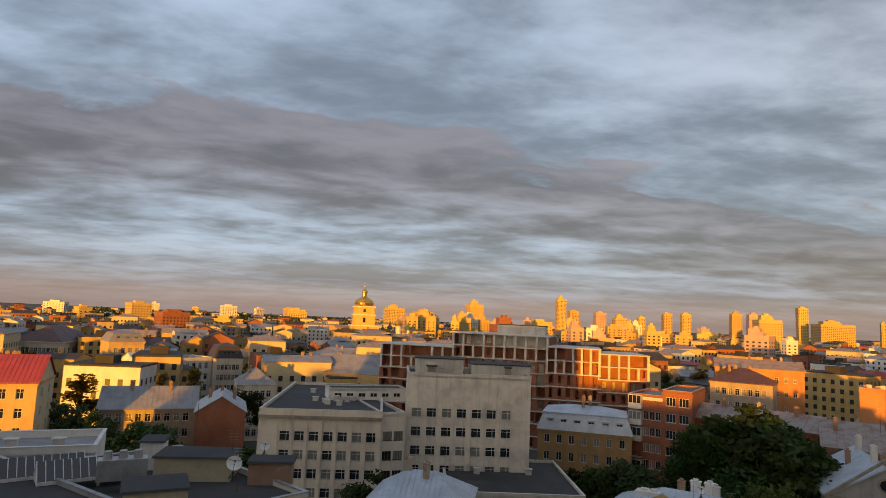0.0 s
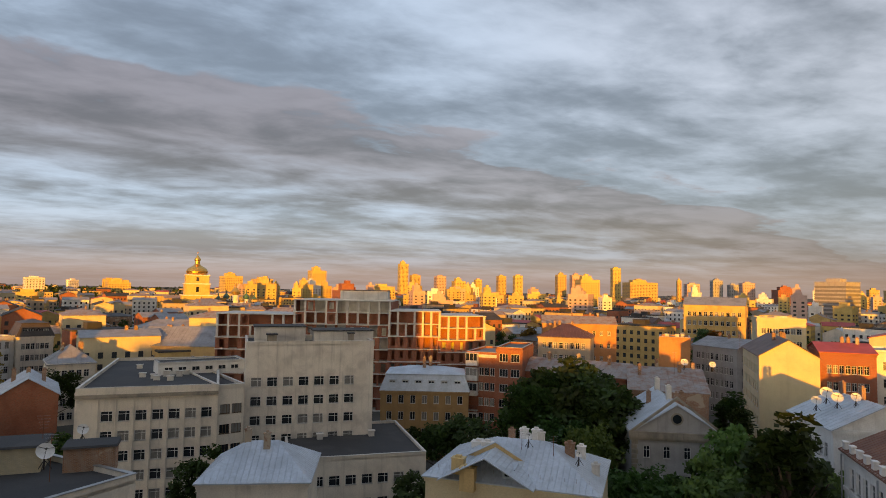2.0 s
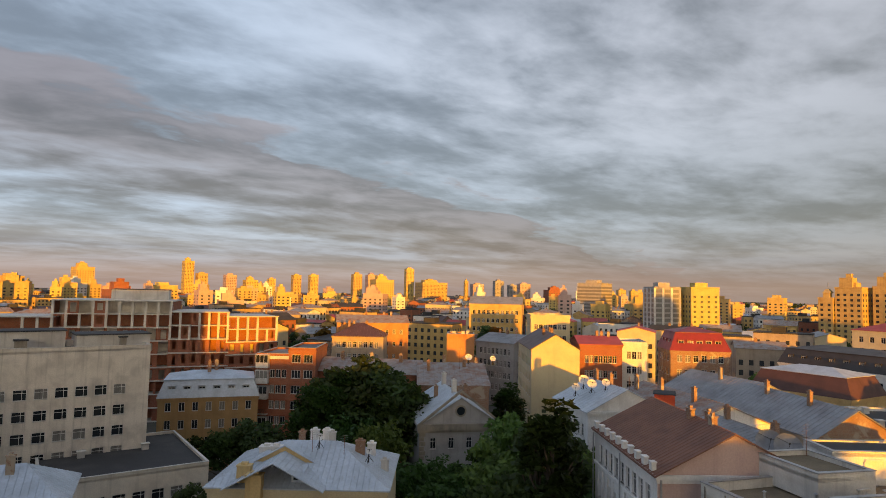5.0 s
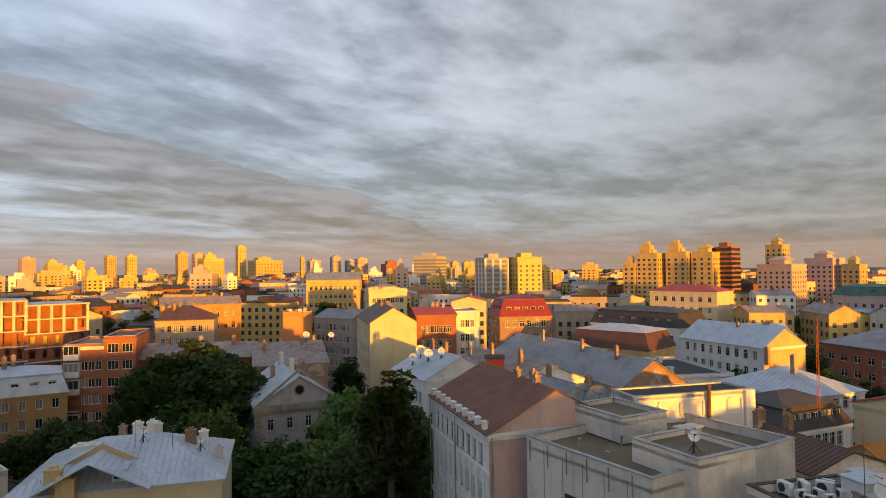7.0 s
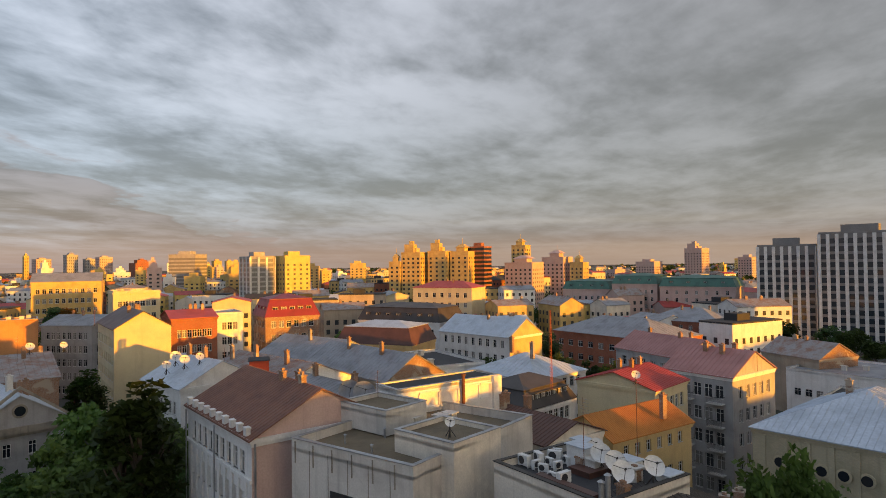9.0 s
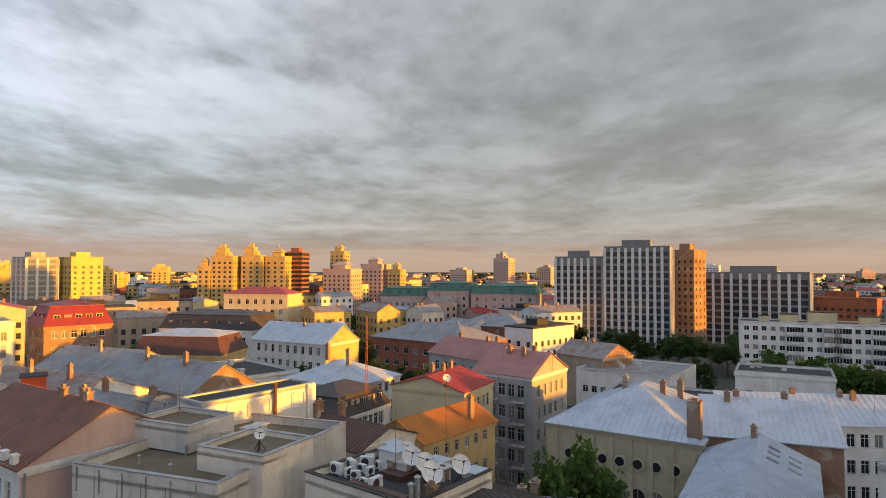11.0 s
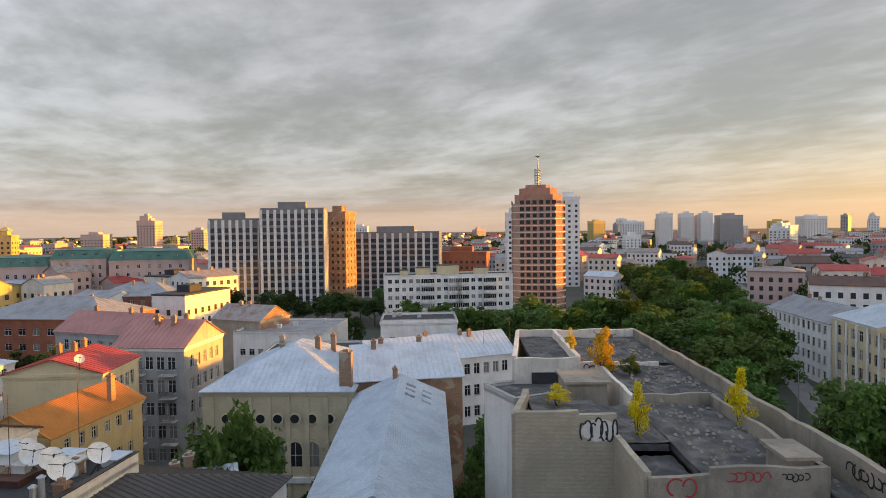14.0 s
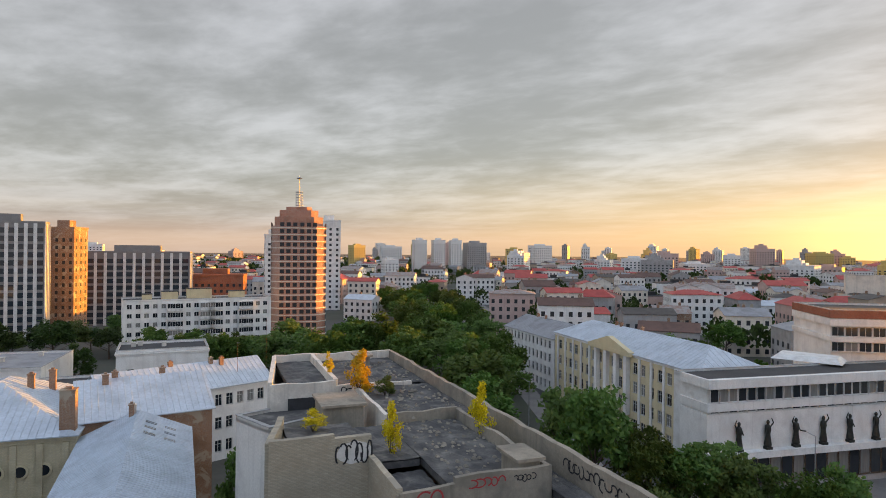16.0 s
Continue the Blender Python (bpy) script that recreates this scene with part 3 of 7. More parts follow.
house("old brick house with soot-stained firewall", (31.5, 124), (37.9, 125), 24, 17.6, OLD_BRICK, "gable", rise=3.0, roof_mat=TIN_RUST, seam=1.0, name="old_house", chimneys=((0.15, 0.3, 2.4), (0.4, 0.5, 3), (0.7, 0.4, 2.8), (0.9, 0.5, 2.6)))
house("cream gabled tenement with blank end wall", (41.69, 146), (45.95, 148), 24, 23.2, PALE_YELLOW, "front_gable", rise=3.4, left=grid(8, 6, 1.2, 1.9, 1.4, 3.5), roof_mat=TIN_BROWN, name="gable_house", cornice=0)
house("red brick and white tenement with attic", (45.95, 158), (49.6, 160), 14, 23.8, BRICK, "gable", front=grid(7, 6, 1.2, 1.8, 1.2, 3.6), rise=1.6, roof_mat=TIN_RED, name="tenement", cornice=0.2)
house("brick corner house with crimson mansard roof and white dormers", (53.6, 170), (58.26, 174), 14, 22.2, OLD_BRICK, "mansard", front=grid(6, 6, 1.3, 1.8, 1.3, 3.6), left=grid(4, 6, 1.3, 1.8, 1.3, 3.6), rise=4.6, roof_mat=TIN_CRIMSON, inset=1.6,
      dormers=(("front", 5, 1.4, 2.0), ("left", 3, 1.4, 2.0)), name="mansard_house")

# ---- buildings in the east ----
corner, corner_w = house("pale classical facade and pink end wall under a brown tin roof", (47.3, 69.7), (52.43, 53.6), 12.5, 21.9, WHITE, "gable", end_mat=PINK, front=grid(9, 6, 1.1, 1.9, 1.6, 3.4), rise=3.2, roof_mat=TIN_COPPER, seam=0.55, name="corner_house", trim=WHITE)
house("grey tin roofed white house with chimneys", (43.78, 103), (46.68, 91.8), 12, 19.5, WHITE, "gable", front=grid(7, 5, 1.1, 1.8, 1.6, 3.5), rise=3.0, roof_mat=TIN, seam=0.9, name="house", chimneys=((0.2, 0.5, 3), (0.6, 0.5, 3)))
# raw concrete complex
rawhouse, raw_w = house("raw concrete building with gravel roof and stepped parapet", (55.83, 51.9), (66.6, 43.0), 17, 21.4, CONCRETE, "flat", roof_mat=GRAVEL, parapet=0.7, cornice=0, name="concrete_building")
house("concrete rooftop box with gravel roof", (59.9, 57.5), (64.22, 52.8), 5, 23.25, CONCRETE, "flat", roof_mat=GRAVEL, parapet=0.35, cornice=0, base=21.5, name="rooftop_box")
house("cream rooftop box with gravel roof and dark lining", (64.96, 48.9), (70.32, 44.7), 5.6, 22.75, CREAM, "flat", roof_mat=GRAVEL, parapet=0.35, cornice=0, name="rooftop_box")
firewall, fire_w = house("white firewall with recessed panels above low roofs", (65.2, 59.5), (74.6, 67.0), 4.0, 23.85, WHITE, "flat", roof_mat=BITUMEN, parapet=0.1, cornice=0, name="white_house")
house("brown tin roofed annex behind concrete parapets", (70.7, 67.4), (78.6, 57.6), 8, 19.4, CREAM, "gable", front=None, rise=1.4, roof_mat=TIN_BROWN, name="annex", seam=0.5)
house("white house with dark mansard storey", (76.9, 80.2), (81.3, 89.2), 9, 16.9, WHITE, "mansard", front=grid(7, 5, 1.1, 1.7, 1.2, 3.3), right=grid(4, 5, 1.1, 1.7, 1.2, 3.3), rise=2.4, roof_mat=TIN_DARK, inset=1.1, dormers=(("front", 7, 0.9, 1.2),), name="house")
house("white house under pale blue hipped tin roof", (71.85, 109.7), (77.84, 100), 14, 17.2, WHITE, "hip", front=grid(9, 5, 1.2, 1.8, 1.2, 3.4), right=grid(6, 5, 1.2, 1.8, 1.2, 3.4), rise=2.9, roof_mat=TIN, seam=0.9, name="house", chimneys=((0.35, 0.4, 4), (0.7, 0.35, 3.5)))
house("orange tiled house with yellow walls", (84.52, 67.2), (91.02, 77.9), 7.6, 17.3, YELLOW, "gable", front=grid(6, 5, 0.8, 1.2, 1.6, 3.4), rise=1.9, roof_mat=ORANGE_TILE, name="house", seam=0.3, chimneys=((0.7, 0.1, 1.9),))
pinkhouse, pink_w = house("pale pink tenement with balconies and faded red roof", (89.0, 107), (94.32, 101), 12.6, 18.6, GREY, "gable", front=grid(5, 5, 1.3, 2.0, 1.0, 3.5), right=grid(5, 5, 1.1, 1.9, 1.0, 3.5), rise=3.2, roof_mat=PINK_ROOF, seam=0.8, name="tenement", trim=WHITE)
house("red roofed yellow wing with arched dormers", (88.16, 88.4), (90.81, 97.9), 12, 18.5, PALE_YELLOW, "gable", end_mat=WHITE, front=grid(5, 5, 1.1, 1.9, 1.0, 3.5), rise=1.8, roof_mat=TIN_RED, seam=0.7, name="house")
house("pink roofed back wing with dormer", (85.0, 132), (90.6, 118), 10, 18.4, GREY, "gable", front=grid(6, 5, 1.2, 1.9, 1.0, 3.5), rise=3.0, roof_mat=PINK_ROOF, seam=0.8, name="tenement")
# near roof with satellite dishes
terrace, _ = house("flat felt roof terrace with pale parapet", (73.95, 44.6), (83.57, 37.5), 8.4, 21.4, CREAM, "flat", roof_mat=BITUMEN, parapet=0.5, cornice=0, name="terrace_house", cap=DARK_STEEL)
house("dark brown seamed roof below the terrace", (65.2, 41.6), (82.6, 27.2), 22, 18.5, CONCRETE, "hip", rise=3.0, roof_mat=TIN_DARK, seam=0.45, name="house", cornice=0)
house("low house under a pale blue tin roof", (90.5, 50), (98.5, 50), 10, 14.6, CREAM, "gable", rise=1.8, roof_mat=TIN, seam=0.45, name="house", cornice=0.2)

# the hall with arched windows and the long tin roof
hall, hall_w = house("pale brick hall with round windows under pale blue tin roof", (95.7, 82.5), (108.6, 77), 22, 16.2, YELLOW_BRICK, "hip", front=None, rise=4.2, roof_mat=TIN, seam=0.7, name="hall")
house("brick annex of the hall under tin roof", (108.7, 80), (118.8, 81.5), 15, 16.6, OLD_BRICK, "gable", rise=3.2, roof_mat=TIN, seam=0.7, name="hall_annex", cornice=0)
hall_wing, _ = house("long low wing under pale corrugated tin roof", (109.1, 79), (103.4, 44), 10.8, 15.2, WHITE, "gable", rise=2.4, roof_mat=TIN, seam=0.5, name="hall_wing", chimneys=((0.04, 0.45, 2.0),), cornice=0.15)
house("white neoclassical apartment house with tin roof", (110.6, 106), (123.7, 117), 12, 12.6, WHITE, "gable", front=grid(13, 3, 1.2, 2.0, 1.4, 3.9), rise=3.4, roof_mat=TIN, seam=0.9, name="apartment_house")
house("pale villa with pilasters and dark flat roof", (111.3, 150), (118.4, 150), 13, 13.4, WHITE, "flat", front=grid(5, 2, 1.4, 2.6, 2.2, 5.0), roof_mat=BITUMEN, parapet=0.5, name="villa")
panel, panel_w = house("grey panel apartment block with enclosed balconies", (111.7, 225), (123.55, 231), 13, 18.6, WHITE, "flat", front=grid(18, 6, 1.5, 1.5, 1.0, 3.0, 0.8, 0.8, "two"), right=grid(4, 6, 1.5, 1.5, 1.0, 3.0), roof_mat=BITUMEN, parapet=0.4, cornice=0, name="apartment_block")

# ---- the south-west: street, yellow school, corner block ----
school, school_w = house("long pale yellow classical building with portico and patched tin roof", (149.3, 157.7), (161.54, 112), 14, 16.2, PALE_YELLOW, "hip", front=grid(19, 4, 1.5, 2.2, 1.2, 3.7, 1.5, 1.5, "cross"), right=grid(6, 4, 1.3, 2.2, 1.2, 3.7), rise=3.4, hip=6, roof_mat=TIN, seam=1.1, name="school", trim=WHITE)
house("white street house with grey tin roof", (144.8, 185), (149.2, 158), 14, 14.2, WHITE, "gable", front=grid(12, 4, 1.2, 2.0, 1.3, 3.4), rise=3.2, roof_mat=TIN_GREY, seam=1.2, name="house")
# unseen stand-in for the balcony building, set behind the camera to cast shade
g = Geo()
g.box(-86, -26, 0, -22, -4, 43)
lone("own_house", g, CREAM, "unseen tall cream stand-in for the balcony house, placed to cast shade", "building")

# ---- north-west: near roofs and old houses ----
house("pale yellow house with bright red tin roof and dormers", (-38.5, 139), (-31.97, 135), 14, 21.2, YELLOW, "gable", end_mat=PALE_YELLOW, front=grid(5, 6, 1.2, 1.8, 1.2, 3.4), right=grid(2, 6, 1.0, 1.6, 1.2, 3.4), rise=4.4, roof_mat=TIN_RED, seam=0.8, name="house")
house("long institute with brown hipped roof and columned facade", (-34.1, 307), (-30.7, 299), 34, 19.2, CREAM, "hip", front=grid(11, 3, 1.6, 2.8, 3.0, 5.4), right=grid(8, 3, 1.6, 2.8, 3.0, 5.4), rise=6.0, roof_mat=TIN_BROWN, name="institute", cornice=0.5)
house("yellow house with arched dormer front", (-27.44, 265), (-24.86, 268), 14, 21.5, YELLOW, "mansard", front=grid(4, 5, 1.4, 2.0, 1.2, 4.0), rise=3.2, roof_mat=TIN_GREY, name="house", dormers=(("front", 3, 1.2, 1.6),))
house("long white two-storey house with tin roof", (-25.4, 237), (-21.96, 243), 14, 16.5, WHITE, "gable", front=grid(9, 4, 1.3, 2.0, 1.2, 4.0), rise=2.6, roof_mat=TIN, name="house")
house("white house with arched windows", (-21.9, 244), (-19.5, 252), 13, 16.8, WHITE, "flat", front=grid(4, 4, 1.5, 2.2, 1.2, 4.0), roof_mat=TIN, name="house")
house("long low tenement with grey tin roof", (-27.76, 150.4), (-20.4, 149.4), 12, 13.9, TAN, "gable", front=grid(9, 4, 1.2, 1.7, 1.2, 3.3), rise=4.0, roof_mat=TIN_GREY, seam=1.0, name="tenement", chimneys=((0.3, 0.4, 3.6), (0.7, 0.4, 3.6)))
house("red brick gable house with pale tin roof", (-20.47, 133), (-16.42, 133), 15, 15.6, BRICK, "front_gable", front=None, rise=3.0, roof_mat=TIN, seam=1.0, name="house", cornice=0.1)
house("tan house with grey hipped roof", (-17.29, 182), (-14.03, 183), 13, 15.4, CREAM, "hip", front=grid(5, 4, 1.2, 1.8, 1.3, 3.5), rise=4.0, roof_mat=TIN_GREY, name="house", seam=1.0)
house("dark mansard house with arched dormers", (-19.38, 250), (-17.0, 252), 14, 17.0, CREAM, "mansard", front=grid(6, 4, 1.2, 2.0, 1.3, 3.8), rise=4.4, roof_mat=TIN_DARK, name="mansard_house", dormers=(("front", 5, 1.4, 2.0),))
house("cream mansion with tin roof glowing in the sun", (-11.77, 257), (-4.89, 252), 16, 19.0, CREAM, "hip", front=grid(14, 4, 1.3, 2.1, 1.4, 4.2), rise=2.8, roof_mat=TIN_GREY, name="mansion")
house("old plaster house with tin gables before the wing", (-11.6, 205), (-5.0, 196), 18, 17.5, YELLOW, "gable", front=grid(6, 4, 1.2, 2.0, 1.2, 3.8), rise=5.0, roof_mat=TIN_GREY, name="house", seam=1.2)
house("flat white-edged roof of a low neighbour", (-38.0, 75.5), (-27.5, 73), 9, 21.0, WHITE, "flat", roof_mat=TIN_GREY, parapet=0.7, cornice=0, name="neighbour_house", cap=ENAMEL)
house("dark felt roof with skylights on a near house", (-44.0, 44), (-25.0, 50), 26, 21.8, GREY, "flat", roof_mat=BITUMEN, parapet=0.35, cornice=0, name="skylight_house")
house("dark felt roof with brick vents on a near house", (-24.2, 46), (-10.6, 53), 22, 21.2, CREAM, "flat", roof_mat=BITUMEN, parapet=0.4, cornice=0, name="vent_house")


def roof_hut(label, A, B, depth, z0, z1, mat, name="roof_hut"):
    """A small walled box on a flat roof with a tin lid."""
    a, b = bearing(*A), bearing(*B)
    w = (b - a).length
    ob = thing(name, label, "roof structure", Matrix.Translation((a.x, a.y, z0)) @ Matrix.Rotation(math.atan2(b.y - a.y, b.x - a.x), 4, "Z"))
    g = Geo()
    g.box(0, 0, -0.3, w, depth, z1 - z0)
    part("body", g, mat, ob)
    g = Geo()
    h = z1 - z0
    g.hexa([(-0.2, -0.2, h), (w + 0.2, -0.2, h), (w + 0.2, depth + 0.2, h), (-0.2, depth + 0.2, h)], [(-0.1, -0.1, h + 0.16), (w + 0.1, -0.1, h + 0.16), (w + 0.1, depth + 0.1, h + 0.26), (-0.1, depth + 0.1, h + 0.26)])
    part("lid", g, BITUMEN, ob)
    return ob


roof_hut("yellow brick rooftop hut with tin lid", (-23.25, 59.5), (-17.26, 58), 3.5, 21.2, 23.1, YELLOW_BRICK)
roof_hut("yellow brick stair hut with tin lid", (-25.22, 47), (-20.4, 47.2), 3.4, 21.2, 23.6, YELLOW_BRICK)
roof_hut("low brown brick vent with pale tin lid", (-15.8, 56.9), (-12.2, 56.4), 2.0, 21.2, 23.0, OLD_BRICK)
roof_hut("pale rendered lift hut on the roof", (-24.4, 63.6), (-22.7, 63.2), 2.4, 21.2, 23.6, WHITE)
for a0, d0 in ((-34.2, 60), (-31.2, 58)):
    ob = thing("skylight", "glazed ridge skylight with white bars on felt roof", "skylight", Matrix.Translation(bearing(a0, d0, 21.8)) @ Matrix.Rotation(radians(38), 4, "Z"), "roof skylights")
    g = Geo()
    g.box(0, 0, 0, 6.5, 2.6, 0.25)
    g.face((0, 0.1, 0.25), (0, 2.5, 0.25), (0, 1.3, 1.55)), g.face((6.5, 2.5, 0.25), (6.5, 0.1, 0.25), (6.5, 1.3, 1.55))
    part("kerb", g, ENAMEL, ob)
    g = Geo()
    g.face((0, 0.1, 0.25), (6.5, 0.1, 0.25), (6.5, 1.3, 1.55), (0, 1.3, 1.55)), g.face((6.5, 2.5, 0.25), (0, 2.5, 0.25), (0, 1.3, 1.55), (6.5, 1.3, 1.55))
    part("pane", g, GLASS, ob)
    for i in range(12):
        g = Geo()
        s = 6.5 * i / 11
        g.tube((s, 0.1, 0.29), (s, 1.3, 1.59), 0.04, n=4), g.tube((s, 2.5, 0.29), (s, 1.3, 1.59), 0.04, n=4)
        part("glazing_bar", g, ENAMEL, ob)
ob = thing("ventilation_unit", "large galvanised ventilation unit with ducts on the roof", "ventilation unit", Matrix.Translation(bearing(-27.3, 56.5, 21.8)) @ Matrix.Rotation(radians(28), 4, "Z"))
g = Geo()
g.box(0, 0, 0.3, 3.6, 1.5, 1.9), g.box(0.1, 0.1, 0, 0.3, 1.4, 0.3), g.box(3.2, 0.1, 0, 3.4, 1.4, 0.3)
part("body", g, STEEL, ob)
for i in range(3):
    g = Geo()
    g.tube((0.7 + 1.1 * i, 0.75, 1.9), (0.7 + 1.1 * i, 0.75, 2.5), 0.35, 0.3, 10)
    part("duct", g, STEEL, ob)

# near pale tin roofs below
house("small house with pale hipped tin roof", (-6.0, 70), (3.2, 68), 11, 15.6, CREAM, "hip", rise=2.8, roof_mat=TIN, seam=0.6, name="tin_roof_house", hip=4, chimneys=((0.55, 0.4, 2.4), (0.35, 0.5, 2.6)))
ob, w = house("house with pale blue hipped tin roof and yellow chimneys", (13.6, 66.0), (28.9, 62.3), 13, 16.7, PALE_YELLOW, "hip", rise=2.9, roof_mat=TIN, seam=0.6, name="tin_roof_house", hip=6.0, chimneys=((0.42, 0.62, 2.0),))
# a low cross gable with ochre verge boards faces the yard
g, z0, zr, x0, x1 = Geo(), 16.7, 19.3, 0.10 * w, 0.66 * w
xm = (x0 + x1) / 2
g.slab([(x0, -1.6, z0), (xm, -1.6, zr), (xm, 3.6, zr), (x0, 3.6, z0)][::-1], 0.1), g.slab([(xm, -1.6, zr), (x1, -1.6, z0), (x1, 3.6, z0), (xm, 3.6, zr)][::-1], 0.1)
part("cross_gable", g, TIN, ob)
for a, b in (((x0, z0), (xm, zr)), ((xm, zr), (x1, z0))):
    g = Geo()
    g.hexa([(a[0], 3.2, a[1]), (b[0], 3.2, b[1]), (b[0], 3.7, b[1]), (a[0], 3.7, a[1])], [(a[0], 3.2, a[1] + 0.45), (b[0], 3.2, b[1] + 0.45), (b[0], 3.7, b[1] + 0.45), (a[0], 3.7, a[1] + 0.45)])
    part("verge_wall", g, YELLOW, ob)
    g = Geo()
    g.hexa([(a[0], 3.1, a[1] + 0.45), (b[0], 3.1, b[1] + 0.45), (b[0], 3.8, b[1] + 0.45), (a[0], 3.8, a[1] + 0.45)], [(a[0], 3.1, a[1] + 0.53), (b[0], 3.1, b[1] + 0.53), (b[0], 3.8, b[1] + 0.53), (a[0], 3.8, a[1] + 0.53)])
    part("verge_flashing", g, TIN, ob)
g = Geo()
for k in range(1, 10):
    for a, b in (((x0, z0), (xm, zr)), ((xm, zr), (x1, z0))):
        f = k / 10
        px, pz = a[0] + (b[0] - a[0]) * f, a[1] + (b[1] - a[1]) * f
        seam_strip(g, (px, -1.6, pz + 0.01), (px, 3.1, pz + 0.01), (1, 0, 0))
part("standing_seams", g, TIN, ob)
for cx, cy, cz, a, m in ((0.19, 0.06, 17.4, 1.3, YELLOW), (0.27, -0.04, 16.9, 1.5, YELLOW), (0.24, 0.45, 18.0, 1.6, WHITE), (0.30, 0.40, 18.2, 1.2, WHITE), (0.50, 0.62, 19.3, 0.9, WHITE), (0.58, 0.60, 19.4, 0.9, WHITE), (0.62, 0.55, 19.3, 0.7, CONCRETE), (0.80, 0.50, 18.6, 1.0, OLD_BRICK), (0.96, 0.40, 17.0, 0.8, CONCRETE), (0.86, 0.62, 18.0, 0.9, WHITE)):
    chimney(ob, cx * w, cy * 13, cz, 1.0, a, a * 0.7, m)
for cx, cy in ((0.46, 0.04), (0.40, 0.28)):
    g, X, Y = Geo(), cx * w, cy * 13
    zb = 17.2 if cy < 0.1 else 18.0
    g.box(X, Y, zb - 0.6, X + 1.1, Y + 1.6, zb + 0.75), g.slab([(X - 0.2, Y - 0.25, zb + 0.78), (X + 1.3, Y - 0.25, zb + 0.78), (X + 1.3, Y + 1.8, zb + 1.0), (X - 0.2, Y + 1.8, zb + 1.0)])
    dm = part("dormer", g, TIN, ob)
    g = Geo()
    g.box(X + 0.2, Y - 0.05, zb, X + 0.9, Y - 0.01, zb + 0.6)
    part("window", g, GLASS, dm)
for k in range(14):
    g = Geo()
    X = w * (0.06 + 0.068 * k)
    g.tube((X, 1.0, 16.9), (X, 1.0, 17.55), 0.025, n=4)
    part("snow_guard_post", g, STEEL, ob)

# ---- more of the old town in the north-east ----
# orange of the low sun put into the wall colour of two houses
SUNLIT_ORANGE_WALL = surface("sunlit_orange_render", (0.56, 0.27, 0.11), (0.42, 0.19, 0.08), streaks=0.3)
house("long orange rendered house under rusty tin roof", (23.98, 207), (30.44, 209), 12, 25.2, SUNLIT_ORANGE_WALL, "gable", front=grid(9, 6, 1.0, 1.4, 1.4, 4.0), rise=2.2, roof_mat=TIN_RUST, name="house", cornice=0.2)
house("tan house with brown hipped roof and rows of windows", (23.56, 186), (28.19, 184), 13, 22.4, TAN, "hip", front=grid(8, 6, 1.1, 1.8, 1.4, 3.5), rise=3.4, roof_mat=TIN_BROWN, name="house", seam=1.0)
house("orange brick house with blank flat-topped wall", (33.99, 190), (36.5, 190), 10, 22.8, SUNLIT_ORANGE_WALL, "flat", roof_mat=TIN_RUST, parapet=0.3, cornice=0.15, name="house")
# a white house; pale yellow walls stand in for sunlight on them
house("pale yellow house with white end wall and bands of windows", (41.6, 238), (45.1, 240), 16, 27.3, PALE_YELLOW, "flat", front=grid(7, 6, 1.6, 1.9, 1.4, 4.2), left=grid(3, 6, 1.2, 1.6, 1.4, 4.2), roof_mat=TIN_GREY, parapet=0.5, name="house")
house("grey plaster street house with tin roof and tall windows", (36.69, 206), (40.1, 196), 14, 20.2, GREY, "gable", front=grid(8, 5, 1.1, 2.0, 1.4, 3.7), right=grid(4, 5, 1.1, 2.0, 1.4, 3.7), rise=2.4, roof_mat=TIN_GREY, seam=1.0, name="house")
house("narrow white house with flat roof and dark windows", (49.54, 165), (51.7, 166), 13, 23.8, WHITE, "flat", front=grid(3, 6, 1.2, 1.9, 1.4, 3.7), roof_mat=TIN_GREY, parapet=0.4, name="house")
# the school's wall colour includes the orange of the low sun
house("long sand-coloured school with grey gabled roof", (36.0, 302), (40.77, 300), 16, 30.5, SUNLIT_RENDER, "gable", front=grid(10, 7, 1.4, 2.0, 1.4, 4.0), rise=3.4, roof_mat=TIN_GREY, name="house")
RED_CLOTH = surface("red_tarpaulin", (0.62, 0.075, 0.02), (0.50, 0.06, 0.02), rough=0.6, stain=0.6)
roof_hut("bright red sheeted hut on an old tin roof", (52.24, 95), (53.9, 95), 2.5, 19.6, 22.0, RED_CLOTH)

# ---- more of the old town in the east ----
house("white six-storey house with dark mansard and white piers", (61.8, 205), (69.2, 188), 16, 17.8, WHITE, "mansard", front=grid(8, 4, 1.6, 2.4, 1.2, 4.0, mat=FRAME_DARK), rise=4.2, roof_mat=TIN_DARK, name="mansard_house", dormers=(("front", 7, 1.3, 1.8),), trim=WHITE)
# the white house's yellow end wall is its sunlit gable, put into colour
house("white house with tall windows and pale tin roof", (69.2, 182), (75.6, 164), 14, 16.2, WHITE, "gable", end_mat=YELLOW, front=grid(9, 4, 1.2, 2.1, 1.3, 3.9), rise=4.4, roof_mat=TIN, seam=1.0, name="house", trim=WHITE)
house("yellow house with dark brown mansard", (59.8, 156), (66.6, 146), 14, 16.6, YELLOW, "mansard", front=grid(6, 4, 1.1, 1.6, 1.2, 3.6), right=grid(3, 4, 1.1, 1.6, 1.2, 3.6), rise=4.0, roof_mat=TIN_BROWN, name="mansard_house", top=TIN)
house("sunlit yellow villa with red roof and terraces", (66.8, 268), (72.2, 256), 15, 25.5, PALE_YELLOW, "hip", front=grid(7, 6, 1.5, 2.0, 1.2, 4.0), rise=2.6, roof_mat=TIN_RED, name="villa")
